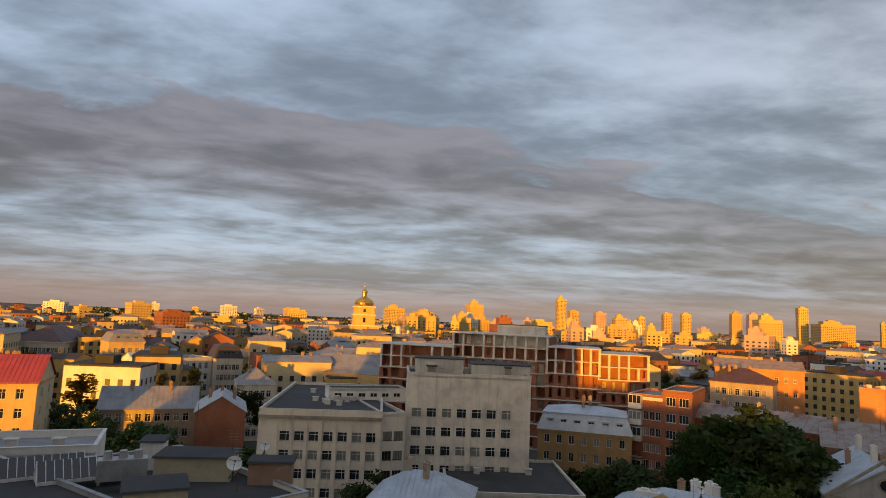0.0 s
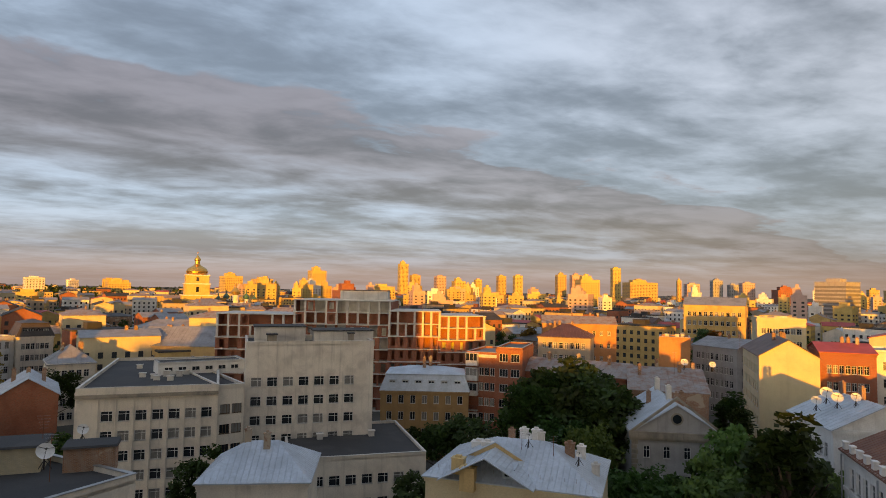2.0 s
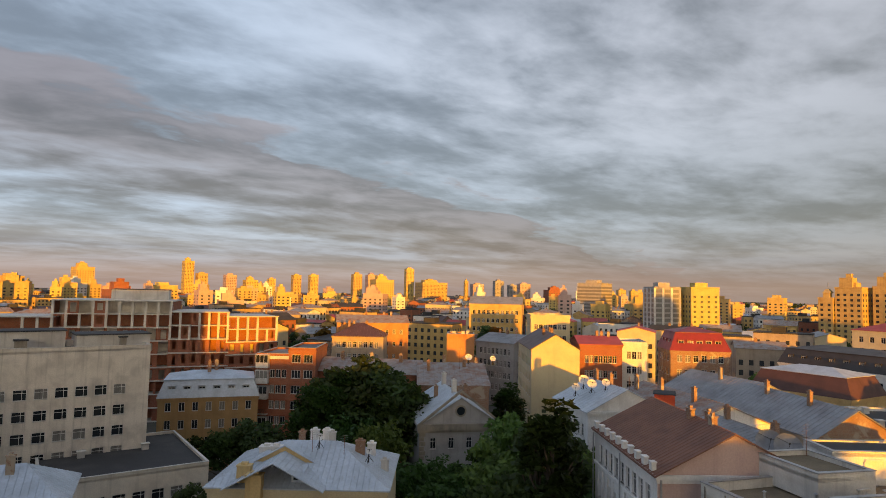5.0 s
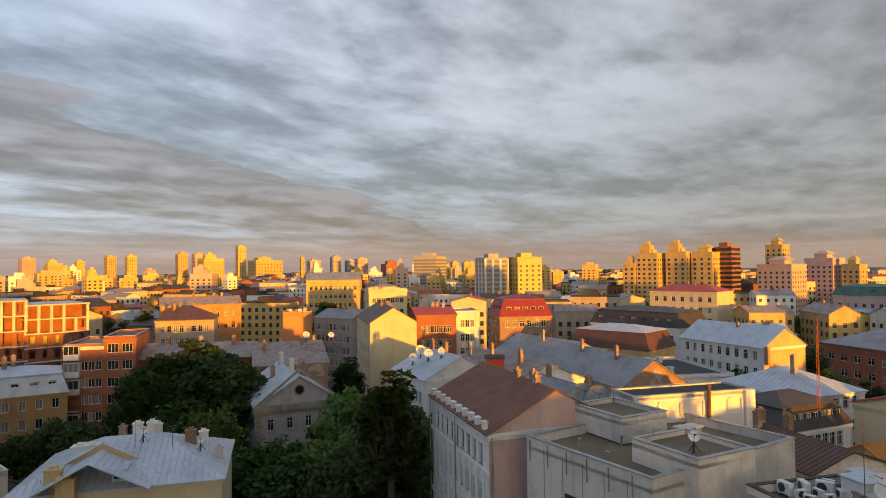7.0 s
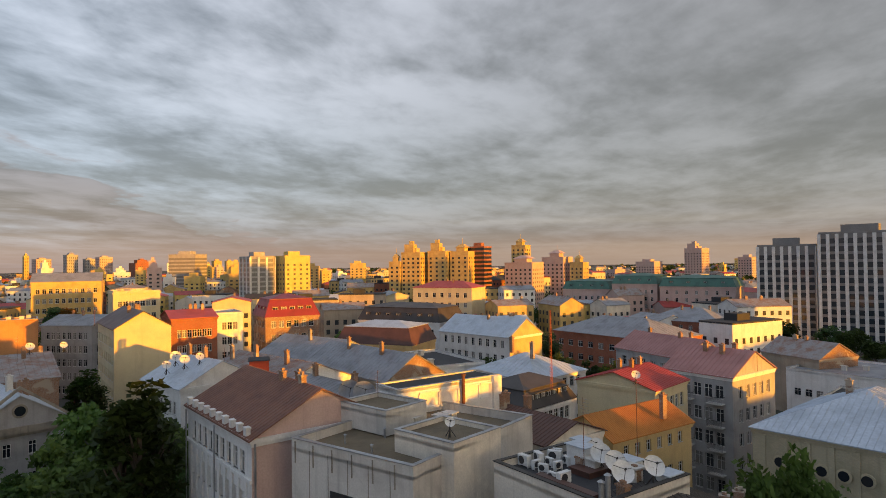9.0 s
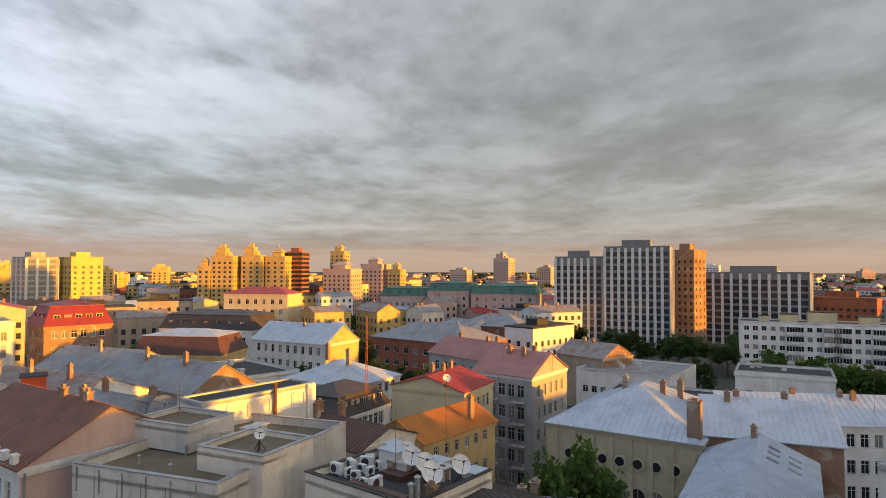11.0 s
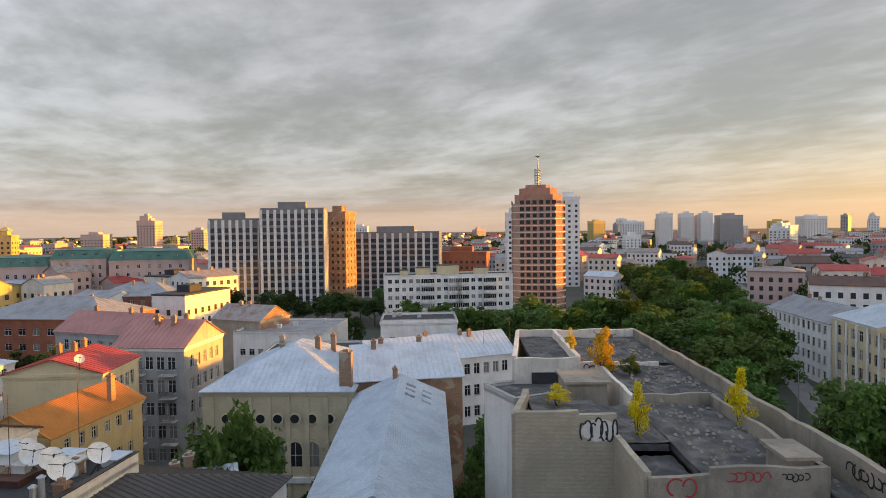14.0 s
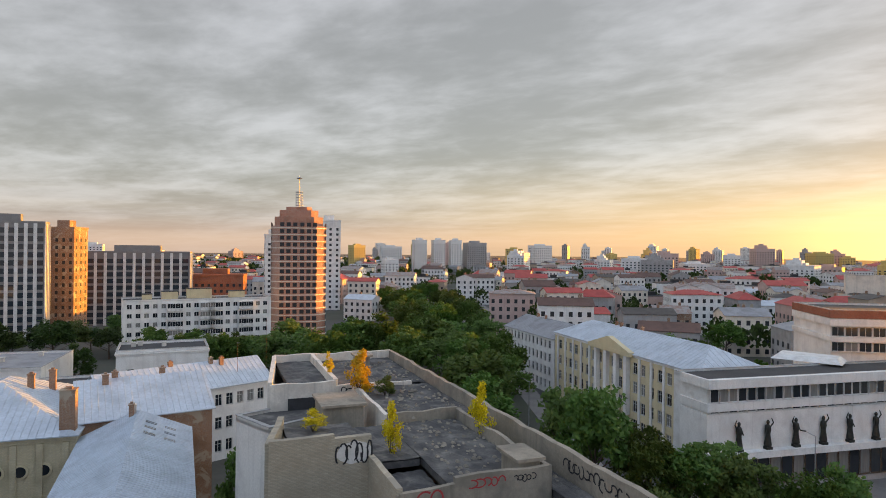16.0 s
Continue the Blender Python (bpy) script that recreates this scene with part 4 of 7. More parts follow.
house("long low white building with flat felt roof", (63.7, 125), (67.7, 107.7), 12.6, 17.4, WHITE, "flat", front=grid(7, 4, 0.8, 0.8, 2.0, 3.6), roof_mat=BITUMEN, parapet=0.5, cornice=0, name="white_house")
house("old house with grey tin roof and brick end wall", (57.0, 120), (64.2, 98), 12, 17.6, TAN, "gable", end_mat=OLD_BRICK, front=grid(8, 4, 1.0, 1.6, 1.2, 3.6), rise=3.6, roof_mat=TIN_GREY, seam=1.0, name="house", chimneys=((0.3, 0.4, 3.4), (0.7, 0.4, 3.4)))
house("grey tin roofed house with skylights", (53.0, 138), (58.5, 122), 14, 17.4, GREY, "gable", front=grid(7, 4, 1.0, 1.6, 1.2, 3.6), rise=3.4, roof_mat=TIN_GREY, seam=1.0, name="house", chimneys=((0.5, 0.4, 3.4),))
house("rusty roofed white house with chimneys", (48.5, 112), (54.6, 92), 13, 18.6, WHITE, "gable", front=grid(8, 5, 1.0, 1.7, 1.2, 3.4), right=grid(3, 5, 1.0, 1.7, 1.2, 3.4), rise=2.6, roof_mat=TIN_RUST, seam=0.8, name="house", chimneys=((0.1, 0.3, 2.4), (0.35, 0.4, 2.6), (0.75, 0.4, 2.6)))
house("white courtyard house with low tin roof", (53.6, 84), (59.0, 70), 11, 19.6, WHITE, "gable", front=None, right=grid(3, 5, 1.1, 1.8, 1.2, 3.6), rise=1.8, roof_mat=TIN_GREY, seam=0.8, name="house", chimneys=((0.2, 0.5, 1.8), (0.8, 0.5, 1.8)))
house("brick warehouse with grey hipped roof", (79.6, 205), (88.4, 180), 22, 13.8, BRICK, "hip", front=grid(9, 3, 2.0, 1.8, 1.4, 4.0), right=grid(7, 3, 2.0, 1.8, 1.4, 4.0), rise=4.6, roof_mat=TIN_GREY, seam=1.4, name="warehouse")
house("brick house with grey roof behind the warehouse", (87.5, 232), (93.5, 222), 18, 15.0, BRICK, "hip", front=grid(7, 4, 1.3, 1.8, 1.2, 3.5), rise=4.0, roof_mat=TIN_GREY, name="house")
for a0, a1, d0, zt in ((80.5, 84.6, 330, 21), (84.8, 88.6, 320, 24), (88.8, 94.8, 310, 23)):
    ob, w = house("pinkish mansion with green mansard roof", (a0, d0 + 8), (a1, d0), 20, zt, PINK, "mansard", front=grid(7, 6, 1.3, 1.9, 1.2, 3.6), rise=4.0, roof_mat=GREEN_TIN, name="mansion", dormers=(("front", 4, 1.4, 1.8),), group="green-roofed mansions")
house("grey tin roofed shed with brick end", (96.6, 170), (100.6, 160), 12, 13.5, TAN, "gable", end_mat=OLD_BRICK, rise=3.2, roof_mat=TIN_RUST, name="house")
house("low white pavilion with flat roof and roof vents", (98.3, 158), (106.2, 150), 22, 11.2, WHITE, "flat", front=grid(9, 2, 1.4, 1.6, 1.6, 4.2), roof_mat=TIN_GREY, parapet=0.4, cornice=0, name="pavilion")
house("low flat-roofed annex with felt roof", (100.5, 132), (109.8, 128), 14, 10.2, WHITE, "flat", front=grid(8, 2, 1.3, 1.6, 1.6, 4.0), roof_mat=BITUMEN, parapet=0.4, cornice=0, name="annex")

# ---- towers ----


def tower(label, a0, a1, d, top, mats, turn=32.0, style="grid", ratio=1.0, name="tower_block", step=3.1, pitch=3.2, crown="flat", group=""):
    """A high block seen between two bearings, up to a height in metres."""
    wall, glass = mats
    app = 2 * d * math.tan(radians((a1 - a0) / 2))
    t = radians(turn)
    w = app / (abs(math.cos(t)) + ratio * abs(math.sin(t)))
    dep = w * ratio
    mid = bearing((a0 + a1) / 2, d)
    ob = thing(name, label, "tower block", Matrix.Translation(mid) @ Matrix.Rotation(-radians((a0 + a1) / 2) + t, 4, "Z") @ Matrix.Translation((-w / 2, -dep / 2, 0)), group)
    g = Geo()
    g.box(0, 0, 0, w, dep, top)
    part("wall", g, wall, ob)
    g, q = Geo(), Geo()
    if style == "grid":
        far_windows(g, w, dep, top - 1, step, pitch, pitch * 0.44, 1.45)
    else:
        faces = (((0, 0), (1, 0), w), ((w, 0), (0, 1), dep), ((0, dep), (0, -1), dep), ((w, dep), (-1, 0), w))
        for (ox, oy), (ux, uy), L in faces:
            nx, ny = uy, -ux
            n = max(2, int(L / pitch))
            for i in range(n):
                s0, s1 = L * (i + 0.16) / n, L * (i + 0.84) / n
                if style == "piers":
                    for j in range(int(top / step)):
                        z0 = j * step + 0.9
                        if z0 + 1.9 > top - 1:
                            break
                        e = 0.04
                        g.face((ox + ux * s0 + nx * e, oy + uy * s0 + ny * e, z0), (ox + ux * s1 + nx * e, oy + uy * s1 + ny * e, z0), (ox + ux * s1 + nx * e, oy + uy * s1 + ny * e, z0 + 2.0), (ox + ux * s0 + nx * e, oy + uy * s0 + ny * e, z0 + 2.0))
                    c, e, q = L * i / n, 0.4, Geo()
                    p0, p1 = c - 0.6, c + 0.6
                    lo = [(ox + ux * s + nx * k, oy + uy * s + ny * k, 0) for s, k in ((p0, 0), (p1, 0), (p1, e), (p0, e))]
                    q.hexa(lo[::-1], [(x, y, top) for x, y, _ in lo][::-1])
                    part("pier", q, ENAMEL, ob)
            if style == "bands":
                for j in range(int(top / step)):
                    z0, e = j * step + 1.0, 0.05
                    if z0 + 1.9 > top:
                        break
                    g.face((ox + nx * e, oy + ny * e, z0), (ox + ux * L + nx * e, oy + uy * L + ny * e, z0), (ox + ux * L + nx * e, oy + uy * L + ny * e, z0 + 1.8), (ox + nx * e, oy + ny * e, z0 + 1.8))
    part("glazing", g, FAR_GLASS if style == "grid" else glass, ob, kind="stuff")
    g = Geo()
    g.box(-0.2, -0.2, top + 0.01, w + 0.2, dep + 0.2, top + 0.8)
    g.box(w * 0.25, dep * 0.25, top + 0.8, w * 0.7, dep * 0.7, top + 3.6)
    if crown == "spire":
        g.hexa([(w * 0.2, dep * 0.2, top + 3.6), (w * 0.8, dep * 0.2, top + 3.6), (w * 0.8, dep * 0.8, top + 3.6), (w * 0.2, dep * 0.8, top + 3.6)], [(w * 0.4, dep * 0.4, top + 6), (w * 0.6, dep * 0.4, top + 6), (w * 0.6, dep * 0.6, top + 6), (w * 0.4, dep * 0.6, top + 6)])
        g.tube((w / 2, dep / 2, top + 6), (w / 2, dep / 2, top + 10), 0.15, n=5)
    if crown == "step":
        g.box(w * 0.12, dep * 0.12, top + 0.8, w * 0.6, dep * 0.6, top + 6.5)
        g.box(w * 0.3, dep * 0.3, top + 6.5, w * 0.5, dep * 0.5, top + 9)
    part("roof", g, wall, ob)
    return ob, w, dep
# wall sets; the yellow ones have evening sunlight put into the colour
SUNNY = (SUNLIT_STUCCO, GLASS)
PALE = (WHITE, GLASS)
SUNLIT_GOLD = (SUNLIT_RENDER, GLASS)
ROSE = (PINK, GLASS)
DARK = (GREY, TOWER_GLASS)
CHARCOAL = (surface("charcoal_cladding", (0.20, 0.195, 0.19), (0.26, 0.25, 0.245), rough=0.6, stain=0.3), TOWER_GLASS)
CLAY = (BRICK, GLASS)
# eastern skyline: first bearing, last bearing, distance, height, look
# cream and pale towers get sunset yellow put into their walls
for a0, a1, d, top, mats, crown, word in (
        (-4.99, -3.05, 1300, 57.2, SUNNY, "step", "white arched"), (-2.37, -0.48, 900, 44.8, SUNLIT_GOLD, "flat", "cream"), (1.48, 3.05, 800, 43.3, SUNNY, "step", "cream"), (2.52, 4.18, 1100, 67.6, SUNNY, "step", "cream"),
        (4.74, 7.69, 520, 38.7, CLAY, "step", "brick-pink"), (8.0, 10.4, 700, 37.6, SUNNY, "flat", "cream"), (10.65, 11.63, 1500, 97.7, SUNNY, "step", "pale slender"), (11.74, 12.76, 1500, 65.8, SUNLIT_GOLD, "flat", "cream"),
        (13.99, 15.13, 1300, 60.7, ROSE, "flat", "pinkish"), (15.63, 16.94, 1300, 56.3, SUNNY, "step", "cream"), (17.7, 18.43, 1500, 57.9, SUNNY, "flat", "pale"), (19.75, 20.65, 1400, 65.6, SUNLIT_GOLD, "flat", "sun-golden"),
        (21.25, 22.16, 1500, 69.3, SUNNY, "flat", "cream"), (25.08, 26.09, 1300, 71.9, SUNLIT_GOLD, "spire", "sun-golden"), (26.36, 27.43, 1500, 76.1, ROSE, "spire", "pinkish"), (26.83, 29.0, 900, 57.2, SUNNY, "step", "yellowish stepped"),
        (29.93, 30.83, 1500, 89.8, SUNNY, "flat", "pale slender"), (30.94, 33.91, 1400, 60.9, SUNLIT_GOLD, "step", "sun-golden"), (35.44, 35.86, 1600, 68.5, SUNLIT_GOLD, "spire", "slim"), (36.02, 37.31, 1400, 54.6, ROSE, "flat", "pinkish"),
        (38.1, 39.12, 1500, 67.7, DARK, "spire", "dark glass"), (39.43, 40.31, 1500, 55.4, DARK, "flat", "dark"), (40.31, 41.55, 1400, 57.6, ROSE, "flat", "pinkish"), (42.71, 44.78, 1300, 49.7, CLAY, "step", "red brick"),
        (49.12, 49.95, 1200, 46.6, SUNLIT_GOLD, "flat", "sun-golden"), (50.19, 50.9, 1250, 46.1, SUNLIT_GOLD, "flat", "sun-golden"), (-26.6, -24.6, 900, 39, SUNNY, "flat", "cream"), (-24.4, -21.6, 700, 31, CLAY, "flat", "brick"),
        (75.92, 77.66, 520, 54.7, SUNLIT_GOLD, "spire", "sun-golden"), (75.3, 78.83, 470, 40.4, ROSE, "spire", "pinkish turreted"), (78.68, 81.42, 500, 44.2, ROSE, "spire", "pinkish turreted"), (81.18, 82.81, 490, 39.9, SUNLIT_GOLD, "spire", "cream turreted"),
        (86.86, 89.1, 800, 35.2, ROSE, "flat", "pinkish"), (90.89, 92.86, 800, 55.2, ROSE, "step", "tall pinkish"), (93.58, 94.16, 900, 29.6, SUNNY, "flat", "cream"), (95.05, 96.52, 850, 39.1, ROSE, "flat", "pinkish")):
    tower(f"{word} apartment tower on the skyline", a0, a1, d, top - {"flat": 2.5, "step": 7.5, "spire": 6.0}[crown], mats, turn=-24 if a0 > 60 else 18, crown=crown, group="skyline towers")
tower("glazed office block with mirrored bands", 45.75, 48.76, 600, 45.6, (GREY, TOWER_GLASS), turn=-25, style="bands", crown="flat")
tower("cream apartment block with grey balconies", 51.44, 54.4, 430, 41.0, DARK, turn=24, style="piers", crown="flat", pitch=4.5)
tower("cream apartment block with arched attic, evening sun in its wall colour", 54.35, 57.49, 430, 41.2, SUNNY, turn=24, style="grid", crown="flat", pitch=3.6)
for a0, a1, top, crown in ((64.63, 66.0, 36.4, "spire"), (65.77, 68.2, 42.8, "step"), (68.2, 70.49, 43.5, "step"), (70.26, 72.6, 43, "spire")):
    tower("greenish cream residential tower with turrets, evening sun in its wall colour", a0, a1, 450, top, SUNLIT_GOLD, turn=-22, crown=crown, pitch=3.6, group="turreted towers")
tower("unfinished brick tower with bare floors", 71.9, 74.08, 458, 46.5, CLAY, turn=-25, style="bands", crown="flat")
# the white high-rise group
tower("white and charcoal high-rise with vertical piers", 96.54, 100.84, 300, 40.6, CHARCOAL, turn=-8, style="piers", ratio=0.55, pitch=3.0, crown="flat", name="high_rise", group="white high-rises")
tower("white and charcoal high-rise with vertical piers", 100.88, 106.6, 292, 45.0, CHARCOAL, turn=-10, style="piers", ratio=0.4, pitch=3.0, crown="flat", name="high_rise", group="white high-rises")
tower("brown residential high-rise catching the low sun", 106.4, 109.2, 305, 43.6, (OLD_BRICK, GLASS), turn=-30, style="grid", ratio=0.9, pitch=2.6, name="high_rise")
tower("white slab high-rise with dark window columns", 109.1, 117.0, 330, 33.6, CHARCOAL, turn=-8, style="piers", ratio=0.3, pitch=4.0, name="high_rise", group="white high-rises")
tower("unfinished concrete frame block with brick flank", 116.6, 121.5, 345, 22.0, CLAY, turn=-10, style="grid", ratio=0.5, pitch=3.0)

# brick tower with octagonal crown and spire
ob = thing("brick_tower", "tall red brick residential tower with stepped crown and steel spire", "tower block", Matrix.Translation(bearing(125.9, 260)) @ Matrix.Rotation(-radians(125.9), 4, "Z") @ Matrix.Diagonal((0.84, 0.84, 0.905, 1)))


def octagon(g, r, z0, z1, mi=0, cut=0.62):
    pts = [(r * sx if k else r * cut * sx, r * cut * sy if k else r * sy) for sx, sy, k in ((-1, -1, 1), (-1, -1, 0), (1, -1, 0), (1, -1, 1), (1, 1, 1), (1, 1, 0), (-1, 1, 0), (-1, 1, 1))]
    g.hexa([(x, y, z0) for x, y in pts], [(x, y, z1) for x, y in pts], mi)


g = Geo()
octagon(g, 12.6, 0, 50), octagon(g, 11.2, 50, 54), octagon(g, 9.0, 54, 57), octagon(g, 6.0, 57, 58.6)
LIGHT_BRICK = brickwork("light_red_brick", (0.46, 0.22, 0.14), (0.40, 0.18, 0.12), (0.42, 0.35, 0.30))
part("wall", g, LIGHT_BRICK, ob)
for j in range(17):
    g = Geo()
    octagon(g, 12.9, 2.45 + 2.9 * j, 2.85 + 2.9 * j)
    part("floor_band", g, CREAM, ob)
g = Geo()
for j in range(17):
    for s in (-8.5, -5.6, -2.6, 0.6, 3.6, 6.4):
        g.box(s, -12.7, 3.3 + 2.9 * j, s + 1.9, -12.5, 5.0 + 2.9 * j), g.box(12.5, s, 3.3 + 2.9 * j, 12.7, s + 1.9, 5.0 + 2.9 * j), g.box(-12.7, s, 3.3 + 2.9 * j, -12.5, s + 1.9, 5.0 + 2.9 * j)
part("glazing", g, FAR_GLASS, ob, kind="stuff")
g = Geo()
for j in range(8):
    g.tube((1.6 * math.cos(j * 0.785), 1.6 * math.sin(j * 0.785), 58.5), (1.6 * math.cos(j * 0.785), 1.6 * math.sin(j * 0.785), 66), 0.12, n=4)
for k in range(6):
    g.lathe([(1.75, 59.5 + k * 1.2), (1.75, 59.75 + k * 1.2)], 10)
g.tube((0, 0, 58.5), (0, 0, 73), 0.35, 0.12, 6)
g.lathe([(0.4, 71.4), (1.5, 71.9), (0.4, 72.4)], 10)
part("spire", g, STEEL, ob)
tower("white slab tower behind the brick tower", 127.6, 129.6, 380, 53, PALE, turn=10, style="grid", ratio=0.6)
tower("white slab tower behind the brick tower", 122.9, 124.3, 380, 44, PALE, turn=10, style="grid", ratio=0.6)

# south-western skyline
for a0, a1, d, top, mats, word in ((136.1, 137.5, 900, 51, PALE, "pale curved-front"), (137.9, 139.2, 910, 51, PALE, "pale curved-front"), (139.5, 140.7, 920, 51, PALE, "pale curved-front"), (140.8, 143.0, 940, 48, DARK, "dark"),
                                 (133.3, 134.9, 700, 25, PALE, "white")):
    tower(f"{word} tower block in evening haze", a0, a1, d, top, mats, turn=15, group="distant towers")
trng = random.Random(11)
for i in range(175):
    az = trng.uniform(128, 184) if i < 70 else trng.uniform(-38, -8) if i < 80 else trng.uniform(84, 128) if i < 95 else trng.uniform(-4, 62)
    d = (trng.choice((900, 1200, 1500, 1900, 2400, 3000)) if i < 95 else trng.choice((560, 700, 850, 1000))) * trng.uniform(0.9, 1.1)
    wd = trng.uniform(18, 46) if i < 95 else trng.uniform(10, 26)
    da = math.degrees(wd / d)
    hi = 36 + d * math.tan(radians(trng.uniform(-0.25, 0.62 if i < 70 else 0.30))) if d > 1000 else trng.uniform(20, 36)
    # slabs in the sunlit north-east take the sun-tinted wall colours
    tower("apartment slab in the distant city", az, az + da, d, hi, (trng.choice((PALE, ROSE, DARK, SUNNY, PALE)) if az > 84 else trng.choice((SUNNY, SUNLIT_GOLD, SUNNY, SUNLIT_GOLD, ROSE, PALE))), turn=trng.uniform(-30, 40), pitch=4.5, ratio=trng.uniform(0.4, 1), crown=trng.choice(("flat", "flat", "step")), name="distant_slab", group="distant slabs")

# ---- the church ----


def onion(g, r, z, mi=0, n=16, cx=0.0, cy=0.0):
    g.lathe([(r * 0.7, z), (r * 1.0, z + r * 0.35), (r * 1.08, z + r * 0.7), (r * 0.95, z + r * 1.1), (r * 0.6, z + r * 1.5), (r * 0.28, z + r * 1.85), (r * 0.2, z + r * 2.2), (r * 0.24, z + r * 2.5), (r * 0.1, z + r * 2.9), (0.06, z + r * 3.2)], n, cx, cy, mi)


# the tiers' warm yellow is sunlight put into the plaster colour
ob = thing("bell_tower", "pale plaster bell tower with gilded onion dome, evening sun in its wall colour", "church tower", Matrix.Translation(bearing(-6.8, 650)) @ Matrix.Rotation(radians(12), 4, "Z"))
z = 0.0
for half, hh in ((14.3, 13), (13.2, 11.5), (11.0, 11), (10.2, 8.3)):
    g = Geo()
    g.box(-half, -half, z, half, half, z + hh - 1)
    for s in (-0.92, -0.34, 0.34, 0.92):
        g.box(s * half - 0.5, -half - 0.4, z, s * half + 0.5, -half, z + hh - 1), g.box(half, s * half - 0.5, z, half + 0.4, s * half + 0.5, z + hh - 1)
    part("tier", g, SUNLIT_STUCCO, ob)
    g = Geo()
    g.box(-half - 0.9, -half - 0.9, z + hh - 1, half + 0.9, half + 0.9, z + hh)
    part("cornice", g, WHITE, ob)
    g = Geo()
    g.box(-1.3, -half - 0.06, z + hh * 0.25, 1.3, -half + 0.1, z + hh * 0.7)
    part("window", g, GLASS, ob)
    z += hh
g = Geo()
g.lathe([(8.6, 43.7), (9.8, 45.4), (10.0, 47.2), (8.8, 49.6), (6.0, 51.6), (3.6, 53.0), (2.4, 54.2), (2.3, 57.2), (3.1, 57.8), (2.9, 59.4), (1.4, 61.2), (0.6, 62.4), (0.14, 63.4), (0.1, 67)], 24)
g.box(-1.0, -0.1, 65.4, 1.0, 0.1, 65.7)
part("dome", g, GOLD, ob, "gilded pear-shaped dome with cross")
ob = thing("cathedral", "pale cathedral with green and gilded onion domes", "church", Matrix.Translation(bearing(-3.6, 690)) @ Matrix.Rotation(radians(12), 4, "Z"))
g = Geo()
g.box(-24, -14, 0, 24, 14, 15)
part("wall", g, WHITE, ob)
for cx, cy, r, hz, m in ((0, 0, 4.2, 24, GOLD), (-10, -6, 3.0, 20, GREEN_TIN), (10, -6, 3.0, 20, GREEN_TIN), (-18, -8, 2.6, 18, GREEN_TIN), (18, -8, 2.6, 18, GREEN_TIN), (5, -10, 2.4, 17, GOLD)):
    g = Geo()
    g.lathe([(r * 0.8, 14), (r * 0.8, hz)], 14, cx, cy)
    part("drum", g, WHITE, ob)
    g = Geo()
    onion(g, r, hz, 0, 14, cx, cy)
    part("dome", g, m, ob)

# ---- the unfinished building ----


def shell(label, A, B, depth, floors, step, cols, walls):
    """Bare floors and columns with brick infill."""
    a, b = bearing(*A), bearing(*B)
    w = (b - a).length
    ob = thing("unfinished_building", label, "construction site", Matrix.Translation(a) @ Matrix.Rotation(math.atan2(b.y - a.y, b.x - a.x), 4, "Z"), "unfinished building")
    r = random.Random(cols * 7 + floors)
    for f in range(floors + 1):
        g = Geo()
        z = f * step
        g.box(-0.4, -0.4, z, w + 0.4, depth, z + 0.28)
        part("floor_slab", g, CONCRETE, ob)
        if f == floors:
            break
        for i in range(cols + 1):
            if f < floors - 1 or r.random() < 0.7:
                g = Geo()
                x = w * i / cols
                g.box(x - 0.3, 0.0, z + 0.28, x + 0.3, 0.5, z + step)
                part("column", g, CONCRETE if f > floors - 3 else BRICK, ob)
        for i in range(cols):
            x0, x1 = w * i / cols + 0.3, w * (i + 1) / cols - 0.3
            if r.random() < walls * (1.0 if f < floors - 2 else 0.45):
                g = Geo()
                c, hw = (x0 + x1) / 2, (x1 - x0) * r.choice((0.22, 0.28, 0.30))
                g.box(x0, 0.08, z + 0.28, c - hw, 0.42, z + step), g.box(c + hw, 0.08, z + 0.28, x1, 0.42, z + step)
                g.box(c - hw, 0.08, z + step - 0.5, c + hw, 0.42, z + step), g.box(c - hw, 0.08, z + 0.28, c + hw, 0.42, z + 0.28 + r.choice((0.3, 0.8)))
                part("infill", g, BRICK, ob)
        g = Geo()
        g.box(0, depth * 0.22, z + 0.28, w, depth * 0.22 + 0.3, z + step)
        part("inner_wall", g, BRICK if r.random() < 0.6 else CONCRETE, ob)
        for x in (0.0, w - 0.35):
            g = Geo()
            g.box(x, 0.5, z + 0.28, x + 0.35, depth, z + step)
            part("side_wall", g, BRICK, ob)
    return ob, w


shell("unfinished building of red brick and bare concrete floors", (-5.0, 192), (1.5, 186), 16, 8, 3.4, 7, 0.75)
shell("unfinished building with open upper floors and concrete columns", (1.5, 188), (10.0, 182), 20, 9, 3.5, 9, 0.55)
shell("unfinished brick building with open window holes in the sun", (10.0, 180), (14.6, 180), 18, 8, 3.6, 6, 0.9)
shell("unfinished brick building with open window holes in the sun", (14.6, 180), (18.7, 183), 18, 8, 3.45, 5, 1.0)
roof_hut("bare concrete stair head above the unfinished floors", (5.5, 192), (9.8, 190), 6, 31.5, 34.5, CONCRETE)

# ---- the ruined building ----
RUIN = Matrix.Translation((11.4, -28.7, 0)) @ Matrix.Rotation(math.atan2(-0.474, 0.88), 4, "Z")
ruin = thing("ruined_building", "abandoned concrete building with cracked flat roofs and graffiti", "ruin", RUIN)
rr = random.Random(3)


